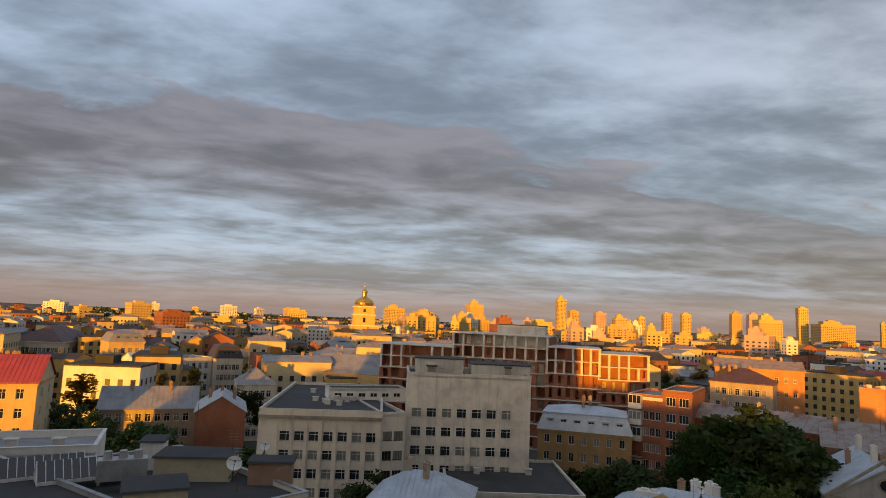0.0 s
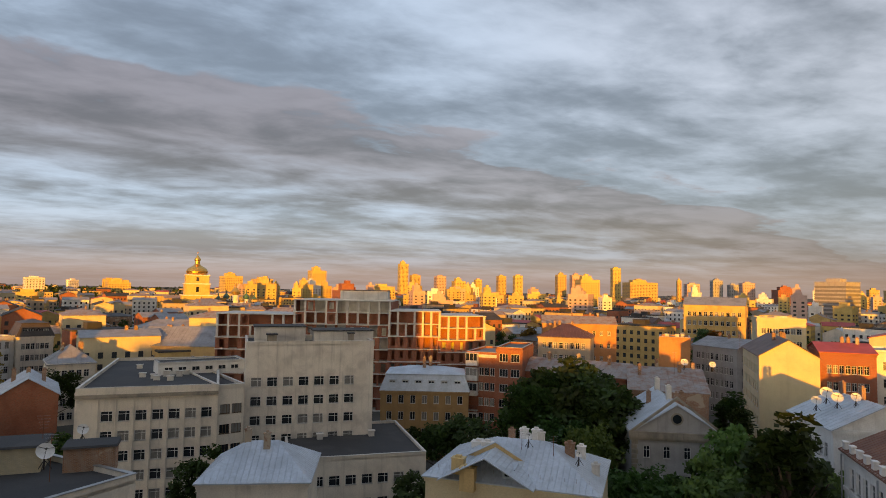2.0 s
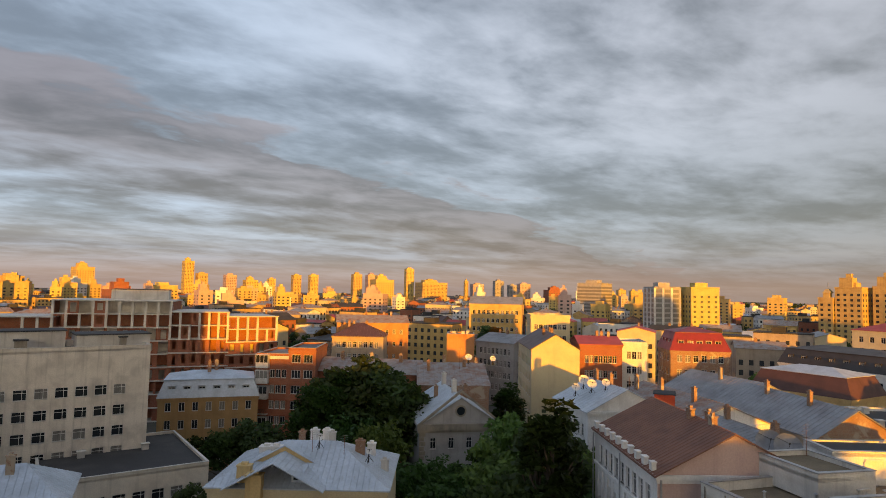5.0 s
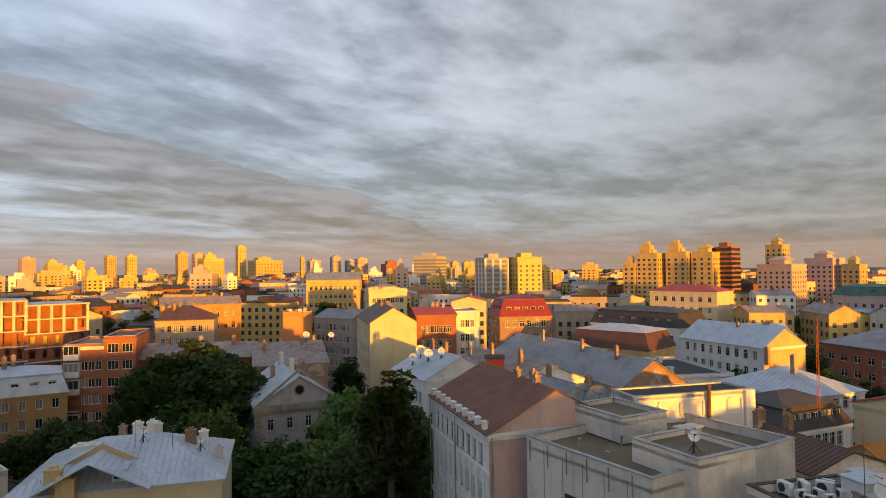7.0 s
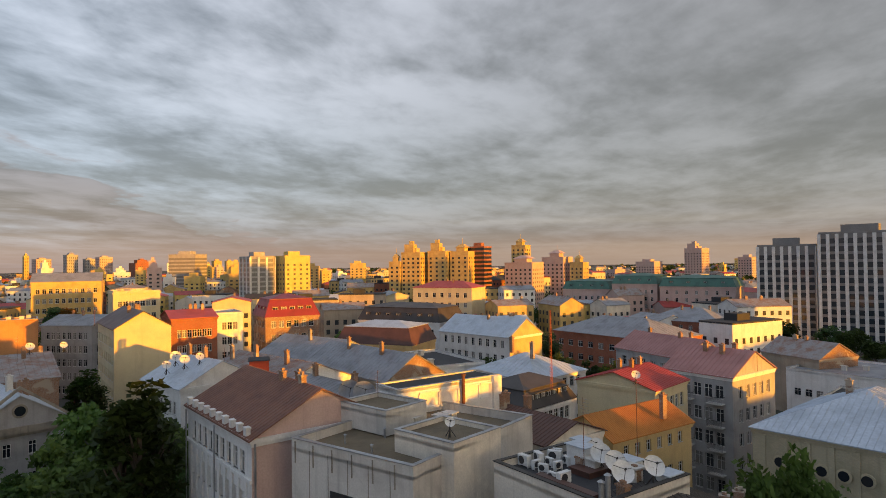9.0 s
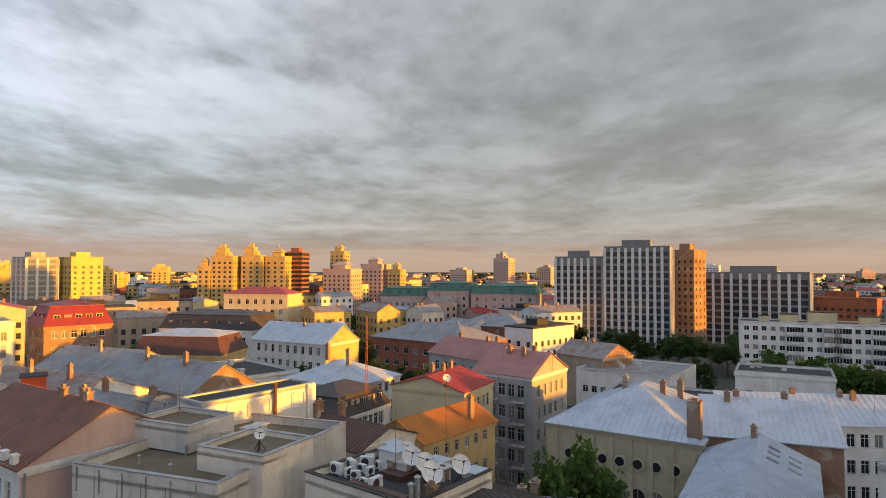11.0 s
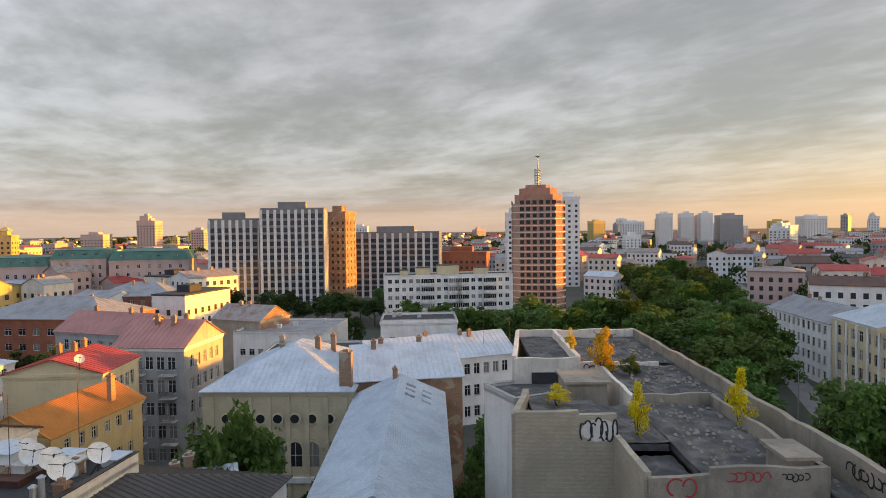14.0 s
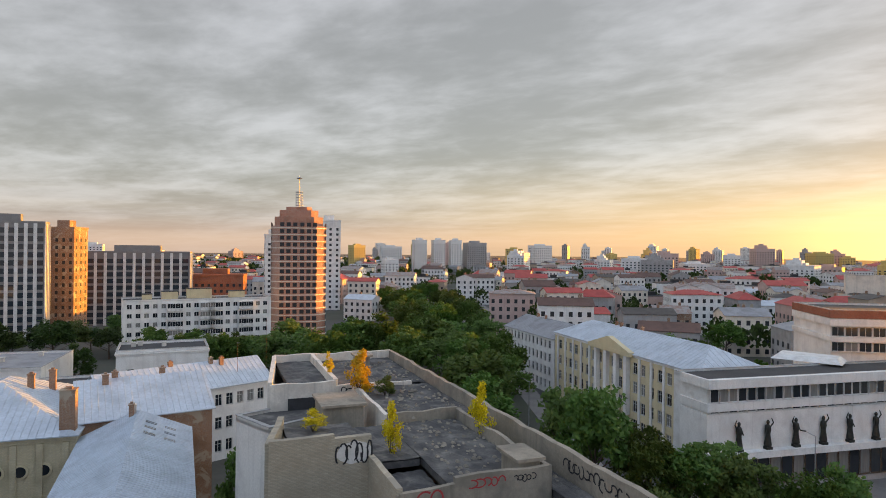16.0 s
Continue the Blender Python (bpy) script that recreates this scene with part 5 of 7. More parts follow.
def ragged(g, x0, y0, x1, y1, z0, z1, t, seg=1.3, rough=0.12):
    """A broken wall or parapet between two points, uneven on top."""
    p, q = Vector((x0, y0, 0)), Vector((x1, y1, 0))
    n = max(1, int((q - p).length / seg))
    side = Vector((-(q - p).y, (q - p).x, 0)).normalized() * t / 2
    tops = [z1 + rr.uniform(-rough, rough * 0.5) for _ in range(n + 1)]
    k = len(g.v)
    for i in range(n + 1):
        a = p.lerp(q, i / n)
        l, r = a - side, a + side
        g.v += [(l.x, l.y, z0), (r.x, r.y, z0), (r.x, r.y, tops[i]), (l.x, l.y, tops[i])]
    for i in range(n):
        for j in range(4):
            g.f.append((k + 4 * i + j, k + 4 * i + (j + 1) % 4, k + 4 * i + 4 + (j + 1) % 4, k + 4 * i + 4 + j))
    g.f += [(k + 3, k + 2, k + 1, k), (k + 4 * n, k + 4 * n + 1, k + 4 * n + 2, k + 4 * n + 3)]
    g.m += [0] * (4 * n + 2)


def roof_patch(x0, y0, x1, y1, z, mat=None, n=10):
    """Uneven old roofing."""
    g = Geo()
    hs = [[z + rr.uniform(-0.06, 0.06) for _ in range(n + 1)] for _ in range(n + 1)]
    at = lambda i, j: (x0 + (x1 - x0) * i / n, y0 + (y1 - y0) * j / n, hs[i][j])
    for i in range(n):
        for j in range(n):
            g.face(at(i, j), at(i + 1, j), at(i + 1, j + 1), at(i, j + 1))
    g.box(x0 + 0.05, y0 + 0.05, z - 0.5, x1 - 0.05, y1 - 0.05, z - 0.1)
    return part("roof", g, mat or CRACKED, ruin)


def ruin_wall(mat, *runs, label="", **kw):
    for run in runs:
        g = Geo()
        ragged(g, *run, **kw)
        part("wall", g, mat, ruin, label)


ruin_wall(OLD_CONCRETE, (-14, 0, 46, 0, 0, 24.5, 0.4))
ruin_wall(SILICATE, (12.8, 16.5, 12.8, 12.8, 0, 25.2, 0.4), (12.8, 12.8, 12.8, 10.6, 0, 25.0, 0.4), (12.8, 16.5, 18.5, 15.2, 0, 25.0, 0.4), (6.8, 10.6, 12.8, 10.6, 0, 23.9, 0.35))
ruin_wall(OLD_CONCRETE, (6.8, 1.9, 20.6, 1.9, 22, 24.1, 0.3), (20.6, 1.9, 20.6, 7.4, 22, 24.1, 0.3), (6.8, 1.9, 6.8, 7.6, 0, 24.2, 0.3), (6.8, 7.6, 6.8, 10.6, 0, 23.8, 0.3), (6.8, 7.6, -14, 7.6, 0, 22.4, 0.3), (18.5, 15.2, 18.5, 10.6, 0, 23.6, 0.3))
ruin_wall(STAINED, (32, 14.7, 32, 9.0, 0, 24.3, 0.4), (32, 14.7, 46, 13.0, 0, 24.5, 0.4), (46, 13.0, 46, 0, 0, 24.5, 0.4), (32, 9.0, 46, 9.0, 0, 24.5, 0.4), (20.6, 7.4, 32, 7.4, 20, 24.0, 0.3), (32.0, 9.0, 32.0, 1.9, 22, 23.9, 0.3))
roof_patch(7.0, 2.1, 20.4, 7.4, 23.3, n=16)
roof_patch(12.9, 7.4, 20.4, 10.5, 23.25)
roof_patch(7.0, 7.4, 12.6, 10.5, 22.6)
roof_patch(20.8, 0.3, 32, 7.2, 23.5, n=14)
roof_patch(32.2, 0.3, 45.8, 8.8, 23.6)
roof_patch(32.2, 9.2, 45.8, 12.9, 23.7)
roof_patch(13.0, 10.8, 18.3, 15.1, 24.3)
roof_patch(-14, 0.3, 20.4, 1.75, 22.9, n=16)
roof_patch(-14, 1.75, 6.6, 7.4, 21.6)
roof_patch(20.8, 7.6, 31.8, 14.5, 19.5)
for x, y, w, d, z in ((23, 8.6, 4.0, 3.0, 24.2), (41.5, 3.5, 1.8, 1.4, 24.6), (7.2, 2.3, 2.2, 1.3, 24.4)):
    g = Geo()
    g.box(x, y, 19.5 if z < 24.3 else 23, x + w, y + d, z), g.box(x - 0.25, y - 0.25, z, x + w + 0.25, y + d + 0.25, z + 0.18)
    part("vent_block", g, OLD_CONCRETE, ruin)
# thin dark slab for the shade inside an empty window
g = Geo()
g.box(31.75, 10.6, 21.3, 31.79, 13.2, 23.0)
part("window_hole", g, FRAME_DARK, ruin, "dark slab standing in for the shade in an empty window")
g = Geo()
for i in range(420):
    x, y = rr.uniform(7.2, 44), rr.uniform(0.6, 7)
    s = rr.uniform(0.05, 0.16)
    z = 22.9 if x < 20.5 and y < 2 else 23.3 if x < 20.4 else 23.55 if x < 32 else 23.62
    g.hexa([(x - s, y - s, z), (x + s, y - s * 0.6, z), (x + s * 0.7, y + s, z), (x - s, y + s * 0.8, z)], [(x - s * 0.5, y - s * 0.4, z + s), (x + s * 0.6, y - s * 0.3, z + s * 0.8), (x + s * 0.4, y + s * 0.6, z + s), (x - s * 0.4, y + s * 0.5, z + s * 1.1)])
lone("rubble", g, OLD_CONCRETE, "broken concrete rubble strewn on the old roof", "rubble", RUIN, kind="stuff")


def scrawl(name, label, m, mat, w, h, seed, strokes=9, r=0.035):
    """Sprayed loops and strokes, unreadable."""
    q = random.Random(seed)
    g = Geo()
    for s in range(strokes):
        cx, cy = w * (s + 0.5) / strokes, h * q.uniform(0.4, 0.6)
        rx, ry, ph, n = w / strokes * q.uniform(0.4, 0.8), h * q.uniform(0.25, 0.45), q.uniform(0, 6), 14
        turn = q.uniform(3.5, 6.2)
        pts = [(cx + rx * math.cos(ph + turn * i / n), cy + ry * math.sin(ph + turn * i / n)) for i in range(n + 1)]
        for (x0, y0), (x1, y1) in zip(pts, pts[1:]):
            dx, dy = x1 - x0, y1 - y0
            L = max(1e-4, math.hypot(dx, dy))
            ox, oy = -dy / L * r, dx / L * r
            g.face((x0 - ox, 0, y0 - oy), (x1 - ox, 0, y1 - oy), (x1 + ox, 0, y1 + oy), (x0 + ox, 0, y0 + oy))
    return lone(name, g, mat, label, "graffiti", m, "sprayed graffiti")


PAINT_BLACK = surface("black_spray", (0.025, 0.025, 0.028), rough=0.7)
PAINT_WHITE = surface("white_spray", (0.62, 0.60, 0.57), rough=0.7)
PAINT_RED = surface("red_spray", (0.40, 0.05, 0.05), rough=0.7)
TOWARD = pose(0, 0, 0, 0, 0, -90)
g = Geo()
q = random.Random(5)
pts = [(1.1 + (1.05 + q.uniform(-0.08, 0.08)) * math.cos(a * math.pi / 9), 0.72 + (0.66 + q.uniform(-0.06, 0.06)) * math.sin(a * math.pi / 9)) for a in range(18)]
g.face(*[(x, 0, y) for x, y in pts])
lone("graffiti", g, PAINT_WHITE, "pale sprayed graffiti panel on the ruined wall", "graffiti", RUIN @ Matrix.Translation((12.58, 12.75, 23.4)) @ TOWARD, "sprayed graffiti")
scrawl("graffiti", "black sprayed graffiti lettering on the ruined wall", RUIN @ Matrix.Translation((12.57, 12.75, 23.4)) @ TOWARD, PAINT_BLACK, 2.2, 1.45, 4, 7, 0.05)
scrawl("graffiti", "red sprayed graffiti on the low roof wall", RUIN @ Matrix.Translation((6.63, 6.9, 23.4)) @ TOWARD, PAINT_RED, 2.2, 0.75, 8, 5, 0.04)
scrawl("graffiti", "black sprayed word on the low roof wall", RUIN @ Matrix.Translation((6.63, 4.2, 23.5)) @ TOWARD, PAINT_BLACK, 1.3, 0.5, 9, 5, 0.03)
scrawl("graffiti", "red sprayed circle on the old wall", RUIN @ Matrix.Translation((6.63, 9.6, 22.7)) @ TOWARD, PAINT_RED, 1.3, 1.1, 12, 2, 0.05)
scrawl("graffiti", "black sprayed lettering on the long parapet", RUIN @ Matrix.Translation((8, 0.22, 23.3)) @ pose(0, 0, 0, 0, 0, 180), PAINT_BLACK, 6, 0.9, 14, 12, 0.05)
scrawl("graffiti", "black sprayed lettering on a far roof wall", RUIN @ Matrix.Translation((31.8, 8.6, 23.0)) @ TOWARD, PAINT_BLACK, 3.6, 0.7, 15, 6, 0.05)
# low rubble-walled lots left of the ruin
house("roofless concrete shed beside the ruin", (120.8, 54.5), (123.6, 50), 9, 22.0, CONCRETE, "flat", roof_mat=CRACKED, parapet=0.2, cornice=0, name="shed")

# ---- corner block with statues ----
ob, w = house("pale modern corner block with ribbon windows", (162.1, 100), (180.4, 142), 8, 17.0, ENAMEL, "flat", front=None, roof_mat=BITUMEN, parapet=0.3, cornice=0, name="corner_block", left=None)
for z0, z1, y, m, nm in ((16.0, 17.4, -0.8, WHITE, "fascia"), (12.6, 13.8, -0.5, WHITE, "fascia"), (6.6, 12.2, -0.35, WHITE, "stone_band"), (5.6, 6.6, -1.6, WHITE, "canopy"), (0, 1.0, -0.2, GREY, "plinth")):
    g = Geo()
    g.box(-0.3, y, z0, w, 0.0, z1), g.box(-0.3, 0.0, z0, -0.003, 6, z1)
    part(nm, g, m, ob)
for row, (z0, h, n) in enumerate(((13.9, 2.0, 34), (12.25, 0.35, 34), (1.2, 4.2, 26))):
    for i in range(n):
        a, b = window_meshes((w - 0.6) / n - 0.16, h, "one", FRAME_WHITE if row < 2 else FRAME_BROWN)
        win = new("window", a)
        win.parent, win.location = ob, (0.3 + (w - 0.6) * i / n + 0.08, -0.22, z0)
        pn = new("pane", b)
        pn.parent = win
BRONZE = surface("dark_bronze", (0.045, 0.042, 0.038), (0.07, 0.075, 0.06), rough=0.55, metal=0.6, stain=1.0)
P0 = ob.matrix_world.copy()
for i in range(9):
    g = Geo()
    s = 5 + i * (w - 10) / 9
    g.lathe([(0.45, 7.0), (0.55, 7.3), (0.42, 8.2), (0.34, 8.9), (0.46, 9.6), (0.40, 10.1), (0.16, 10.35), (0.2, 10.5), (0.24, 10.75), (0.1, 11.0)], 10, s, -0.75)
    k = 1 if i % 2 else -1
    g.tube((s + 0.4 * k, -0.75, 9.9), (s + 0.85 * k, -0.9, 10.6), 0.12, 0.09, 6), g.tube((s + 0.85 * k, -0.9, 10.6), (s + 0.5 * k, -0.9, 11.3), 0.09, 0.07, 6)
    g.tube((s - 0.4 * k, -0.75, 9.8), (s - 0.6 * k, -1.0, 9.0), 0.12, 0.09, 6)
    g.box(s - 0.5, -1.2, 6.62, s + 0.5, -0.36, 7.0)
    lone("statue", g, BRONZE, "dark bronze statue on a pale stone band", "statue", P0, "statues along the corner block")
ob2, w2 = house("stepped pale tower part of the corner block", (171.0, 151), (181, 165), 20, 24.3, WHITE, "flat", front=None, roof_mat=BITUMEN, parapet=0.4, cornice=0, name="corner_tower")
for z0, z1, m in ((23.0, 24.6, BRICK), (21.4, 22.9, WHITE), (18.2, 19.2, WHITE)):
    g = Geo()
    g.box(-0.4, -0.6, z0, w2, 0, z1), g.box(-0.4, 0.0, z0, -0.003, 20, z1)
    part("fascia", g, m, ob2)
for z0 in (19.3, 16.2):
    for i in range(12):
        a, b = window_meshes(w2 / 12 - 0.2, 1.9, "two", FRAME_WHITE)
        win = new("window", a)
        win.parent, win.location = ob2, (w2 * i / 12 + 0.1, -0.2, z0)
        pn = new("pane", b)
        pn.parent = win

# blocks added in the west, nearly all beyond the view, to shade the streets
for A, B, dep, z in (((177.5, 126), (205, 139), 12, 31), ((205.5, 139), (228, 186), 12, 31), ((183, 330), (200, 340), 20, 26), ((172, 420), (182, 430), 20, 24)):
    house("plain western apartment house beyond the street", A, B, dep, z, CREAM, "flat", roof_mat=BITUMEN, parapet=0.4, cornice=0, name="western_house", group="western houses")

# ---- street ----
g = Geo()
a, b = bearing(158, 104), bearing(141, 440)
u = (b - a).normalized()
s = Vector((-u.y, u.x, 0))
for w0, z, name, m, lab in ((11, 0.02, "pavement", PAVING, "pale paved sidewalk along the street"), (6, 0.05, "road", ASPHALT, "dark asphalt street")):
    g = Geo()
    p0, p1 = a - u * 110, b
    g.hexa([(p0 - s * w0), (p0 + s * w0), (p1 + s * w0), (p1 - s * w0)], [(p0 - s * w0) + Vector((0, 0, z)), (p0 + s * w0) + Vector((0, 0, z)), (p1 + s * w0) + Vector((0, 0, z)), (p1 - s * w0) + Vector((0, 0, z))])
    lone(name, g, m, lab, name, kind="structure")
g = Geo()
p = [bearing(150, 92), bearing(180, 92), bearing(180, 140), bearing(163, 104)]
g.hexa([(v.x, v.y, 0.0) for v in p][::-1], [(v.x, v.y, 0.06) for v in p][::-1])
lone("square", g, PAVING, "grey paved square with parking before the corner block", "square", kind="structure")
p = [bearing(152, 66), bearing(176, 70), bearing(174, 92), bearing(154, 92)]
g = Geo()
g.hexa([(v.x, v.y, 0.0) for v in p][::-1], [(v.x, v.y, 0.09) for v in p][::-1])
lone("lawn", g, GRASS, "green lawn under the street trees", "lawn", kind="structure")

# ---- cars ----
TYRE = surface("tyre_rubber", (0.02, 0.02, 0.02), rough=0.8)
CAR_PAINT = [surface(f"car_paint_{n}", c, c, rough=0.25, spec=0.6, stain=1.0) for n, c in (("silver", (0.42, 0.44, 0.46)), ("black", (0.02, 0.02, 0.022)), ("red", (0.25, 0.02, 0.02)), ("white", (0.65, 0.65, 0.64)))]
CAR_WORD = ("silver", "black", "dark red", "white")


def car(az, d, turn, k):
    ob = thing("car", f"{CAR_WORD[k]} parked car on the asphalt", "car", Matrix.Translation(bearing(az, d, 0.06)) @ Matrix.Rotation(radians(turn), 4, "Z"), "parked cars")
    g = Geo()
    sec = [(-2.2, 0.45, 0.85), (-1.9, 0.3, 1.0), (1.2, 0.3, 1.0), (2.1, 0.35, 0.85), (2.25, 0.45, 0.7)]
    for (x0, a0, b0), (x1, a1, b1) in zip(sec, sec[1:]):
        g.hexa([(x0, -0.88, a0), (x1, -0.88, a1), (x1, 0.88, a1), (x0, 0.88, a0)], [(x0, -0.84, b0), (x1, -0.84, b1), (x1, 0.84, b1), (x0, 0.84, b0)])
    part("body", g, CAR_PAINT[k], ob)
    g = Geo()
    g.hexa([(-1.7, -0.8, 0.98), (1.1, -0.8, 0.98), (1.1, 0.8, 0.98), (-1.7, 0.8, 0.98)], [(-1.2, -0.64, 1.42), (0.35, -0.64, 1.42), (0.35, 0.64, 1.42), (-1.2, 0.64, 1.42)])
    part("cabin_glass", g, GLASS, ob)
    g = Geo()
    g.box(-1.18, -0.62, 1.42, 0.33, 0.62, 1.47)
    part("car_roof", g, CAR_PAINT[k], ob)
    for x in (-1.35, 1.4):
        for y in (-0.86, 0.7):
            g = Geo()
            g.tube((x, y, 0.32), (x, y + 0.18, 0.32), 0.32, n=12)
            part("wheel", g, TYRE, ob)


for i, (az, d) in enumerate(((171.6, 124), (172.9, 126), (174.3, 128), (175.8, 130), (169.8, 120), (168.0, 113), (164.2, 103), (158.6, 108), (156.4, 118))):
    car(az, d, 20 + 15 * (i % 2), (1, 0, 2, 0, 1, 3, 1, 0, 1)[i])


def street_lamp(az, d):
    ob = thing("street_lamp", "tall grey steel street lamp by the road", "street lamp", Matrix.Translation(bearing(az, d)), "street lamps")
    g = Geo()
    g.tube((0, 0, 0), (0, 0, 9), 0.11, 0.06, 8), g.tube((0, 0, 9), (1.4, 0, 9.5), 0.05, 0.04, 6)
    part("pole", g, STEEL, ob)
    g = Geo()
    g.box(1.2, -0.15, 9.42, 2.0, 0.15, 9.56)
    part("lamp_head", g, DARK_STEEL, ob)


for az, d in ((150.5, 108), (147.0, 130), (145.5, 160), (160.0, 92), (170, 108)):
    street_lamp(az, d)
# statue on its plinth in the small square
ob = thing("monument", "pale stone monument with a round emblem on a stepped plinth", "monument", Matrix.Translation(bearing(141.1, 170)) @ Matrix.Rotation(radians(-141), 4, "Z"))
g = Geo()
g.box(-2.6, -2.6, 0, 2.6, 2.6, 4.2), g.box(-2.0, -2.0, 4.2, 2.0, 2.0, 8.0), g.box(-2.3, -2.3, 8.0, 2.3, 2.3, 8.5), g.box(-1.8, -1.8, 8.5, 1.8, 1.8, 11)
part("plinth", g, WHITE, ob)
g = Geo()
g.tube((0, -1.9, 9.7), (0, -1.79, 9.7), 0.8, n=14)
part("emblem", g, FRAME_DARK, ob)

# ---- trees ----


def crown_mesh(kind, seed, leaf):
    """A crown of many leaf clumps with gaps and an uneven outline, for a tree 12 m high."""
    q = random.Random(seed)
    g = Geo()
    lobes = []
    if kind == "poplar":
        for i in range(46):
            z = q.uniform(1.2, 12.0)
            r = 1.5 * math.sin(math.pi * min(1, max(0.05, (z - 0.3) / 12.6))) ** 0.7
            a = q.uniform(0, 6.28)
            lobes.append((r * 0.7 * math.cos(a), r * 0.7 * math.sin(a), z, 0.75))
    elif kind == "bush":
        for i in range(26):
            a, r = q.uniform(0, 6.28), q.uniform(0, 3.6)
            lobes.append((r * math.cos(a), r * math.sin(a), q.uniform(1.5, 11 - r * 1.2), 1.4))
    else:
        for i in range(46):
            a, e = q.uniform(0, 6.28), math.asin(q.uniform(-0.55, 1))
            r = q.uniform(0.62, 1.08)
            lobes.append((4.1 * r * math.cos(a) * math.cos(e), 4.1 * r * math.sin(a) * math.cos(e), 7.4 + 4.2 * r * math.sin(e), q.uniform(0.9, 1.6)))
    n = 85 if kind != "poplar" else 60
    for cx, cy, cz, lr in lobes:
        for i in range(n):
            d = Vector((q.gauss(0, 1), q.gauss(0, 1), q.gauss(0, 1))).normalized() * lr * q.uniform(0.35, 1.1)
            c = Vector((cx, cy, cz)) + Vector((d.x, d.y, d.z * 0.75))
            u = Vector((q.uniform(-1, 1), q.uniform(-1, 1), q.uniform(-0.7, 0.7))).normalized()
            v = u.orthogonal().normalized()
            s = leaf * q.uniform(0.6, 1.3)
            g.face(c - u * s, c + v * s * 0.55, c + u * s, c - v * s * 0.55)
    return g


def trunk_mesh(kind, seed):
    q = random.Random(seed)
    g = Geo()
    if kind == "bush":
        for i in range(6):
            a = i * 1.05
            g.tube((0, 0, 0), (1.8 * math.cos(a), 1.8 * math.sin(a), 6), 0.12, 0.04, 5)
        return g
    top = 10.5 if kind == "poplar" else 6.0
    g.tube((0, 0, -0.2), (0.1, 0.05, 2.6), 0.34, 0.25, 8), g.tube((0.1, 0.05, 2.6), (0, 0, top), 0.25, 0.09, 7)
    for i in range(9):
        a, z = i * 2.4, q.uniform(2.6, top * 0.8)
        L = 1.1 if kind == "poplar" else 3.4
        g.tube((0.05, 0, z), (L * math.cos(a), L * math.sin(a), z + (2.2 if kind == "poplar" else q.uniform(1.2, 3.2))), 0.10, 0.03, 5)
    return g


CROWNS, TRUNKS = {}, {}
for kind, mat, leaf in (("round", LEAF, 0.34), ("light", LEAF_LIGHT, 0.34), ("poplar", LEAF, 0.26), ("russet", LEAF_RUST, 0.26), ("yellow", LEAF_YELLOW, 0.30), ("yellow_tall", LEAF_YELLOW, 0.34), ("green_bush", LEAF_LIGHT, 0.34)):
    shape = {"light": "round", "russet": "poplar", "yellow": "bush", "yellow_tall": "bush", "green_bush": "bush"}.get(kind, kind)
    CROWNS[kind] = [crown_mesh(shape, 20 + k, leaf).mesh("crown", mat) for k in range(3)]
    TRUNKS[kind] = trunk_mesh(shape, 5).mesh("trunk", BARK)
TREE_WORDS = {"round": "broad dark green street tree in full leaf", "light": "light green leafy tree among the houses", "poplar": "tall narrow dark green poplar", "russet": "narrow russet poplar catching the sun",
              "yellow": "small yellow-leaved bush growing on the old roof", "yellow_tall": "yellow-leaved sapling growing on the old roof", "green_bush": "low green bush growing on the ruin"}
tq = random.Random(9)


def tree(kind, az, d, h, wide=1.0, z=0.0, m=None):
    if kind == "round" and az > 112:
        kind = "light"
    ob = thing("bush" if "bush" in kind or "yellow" in kind else "tree", TREE_WORDS[kind], "tree" if "yellow" not in kind else "bush", None, f"{kind} trees".replace("_", " "))
    ob.location = bearing(az, d, z) if m is None else m
    k = h / 12.0
    ob.scale, ob.rotation_euler = (k * wide, k * wide, k), (0, 0, tq.uniform(0, 6.28))
    i = tq.randrange(3)
    part("trunk", TRUNKS[kind], None, ob)
    part("crown", CROWNS[kind][i], None, ob)


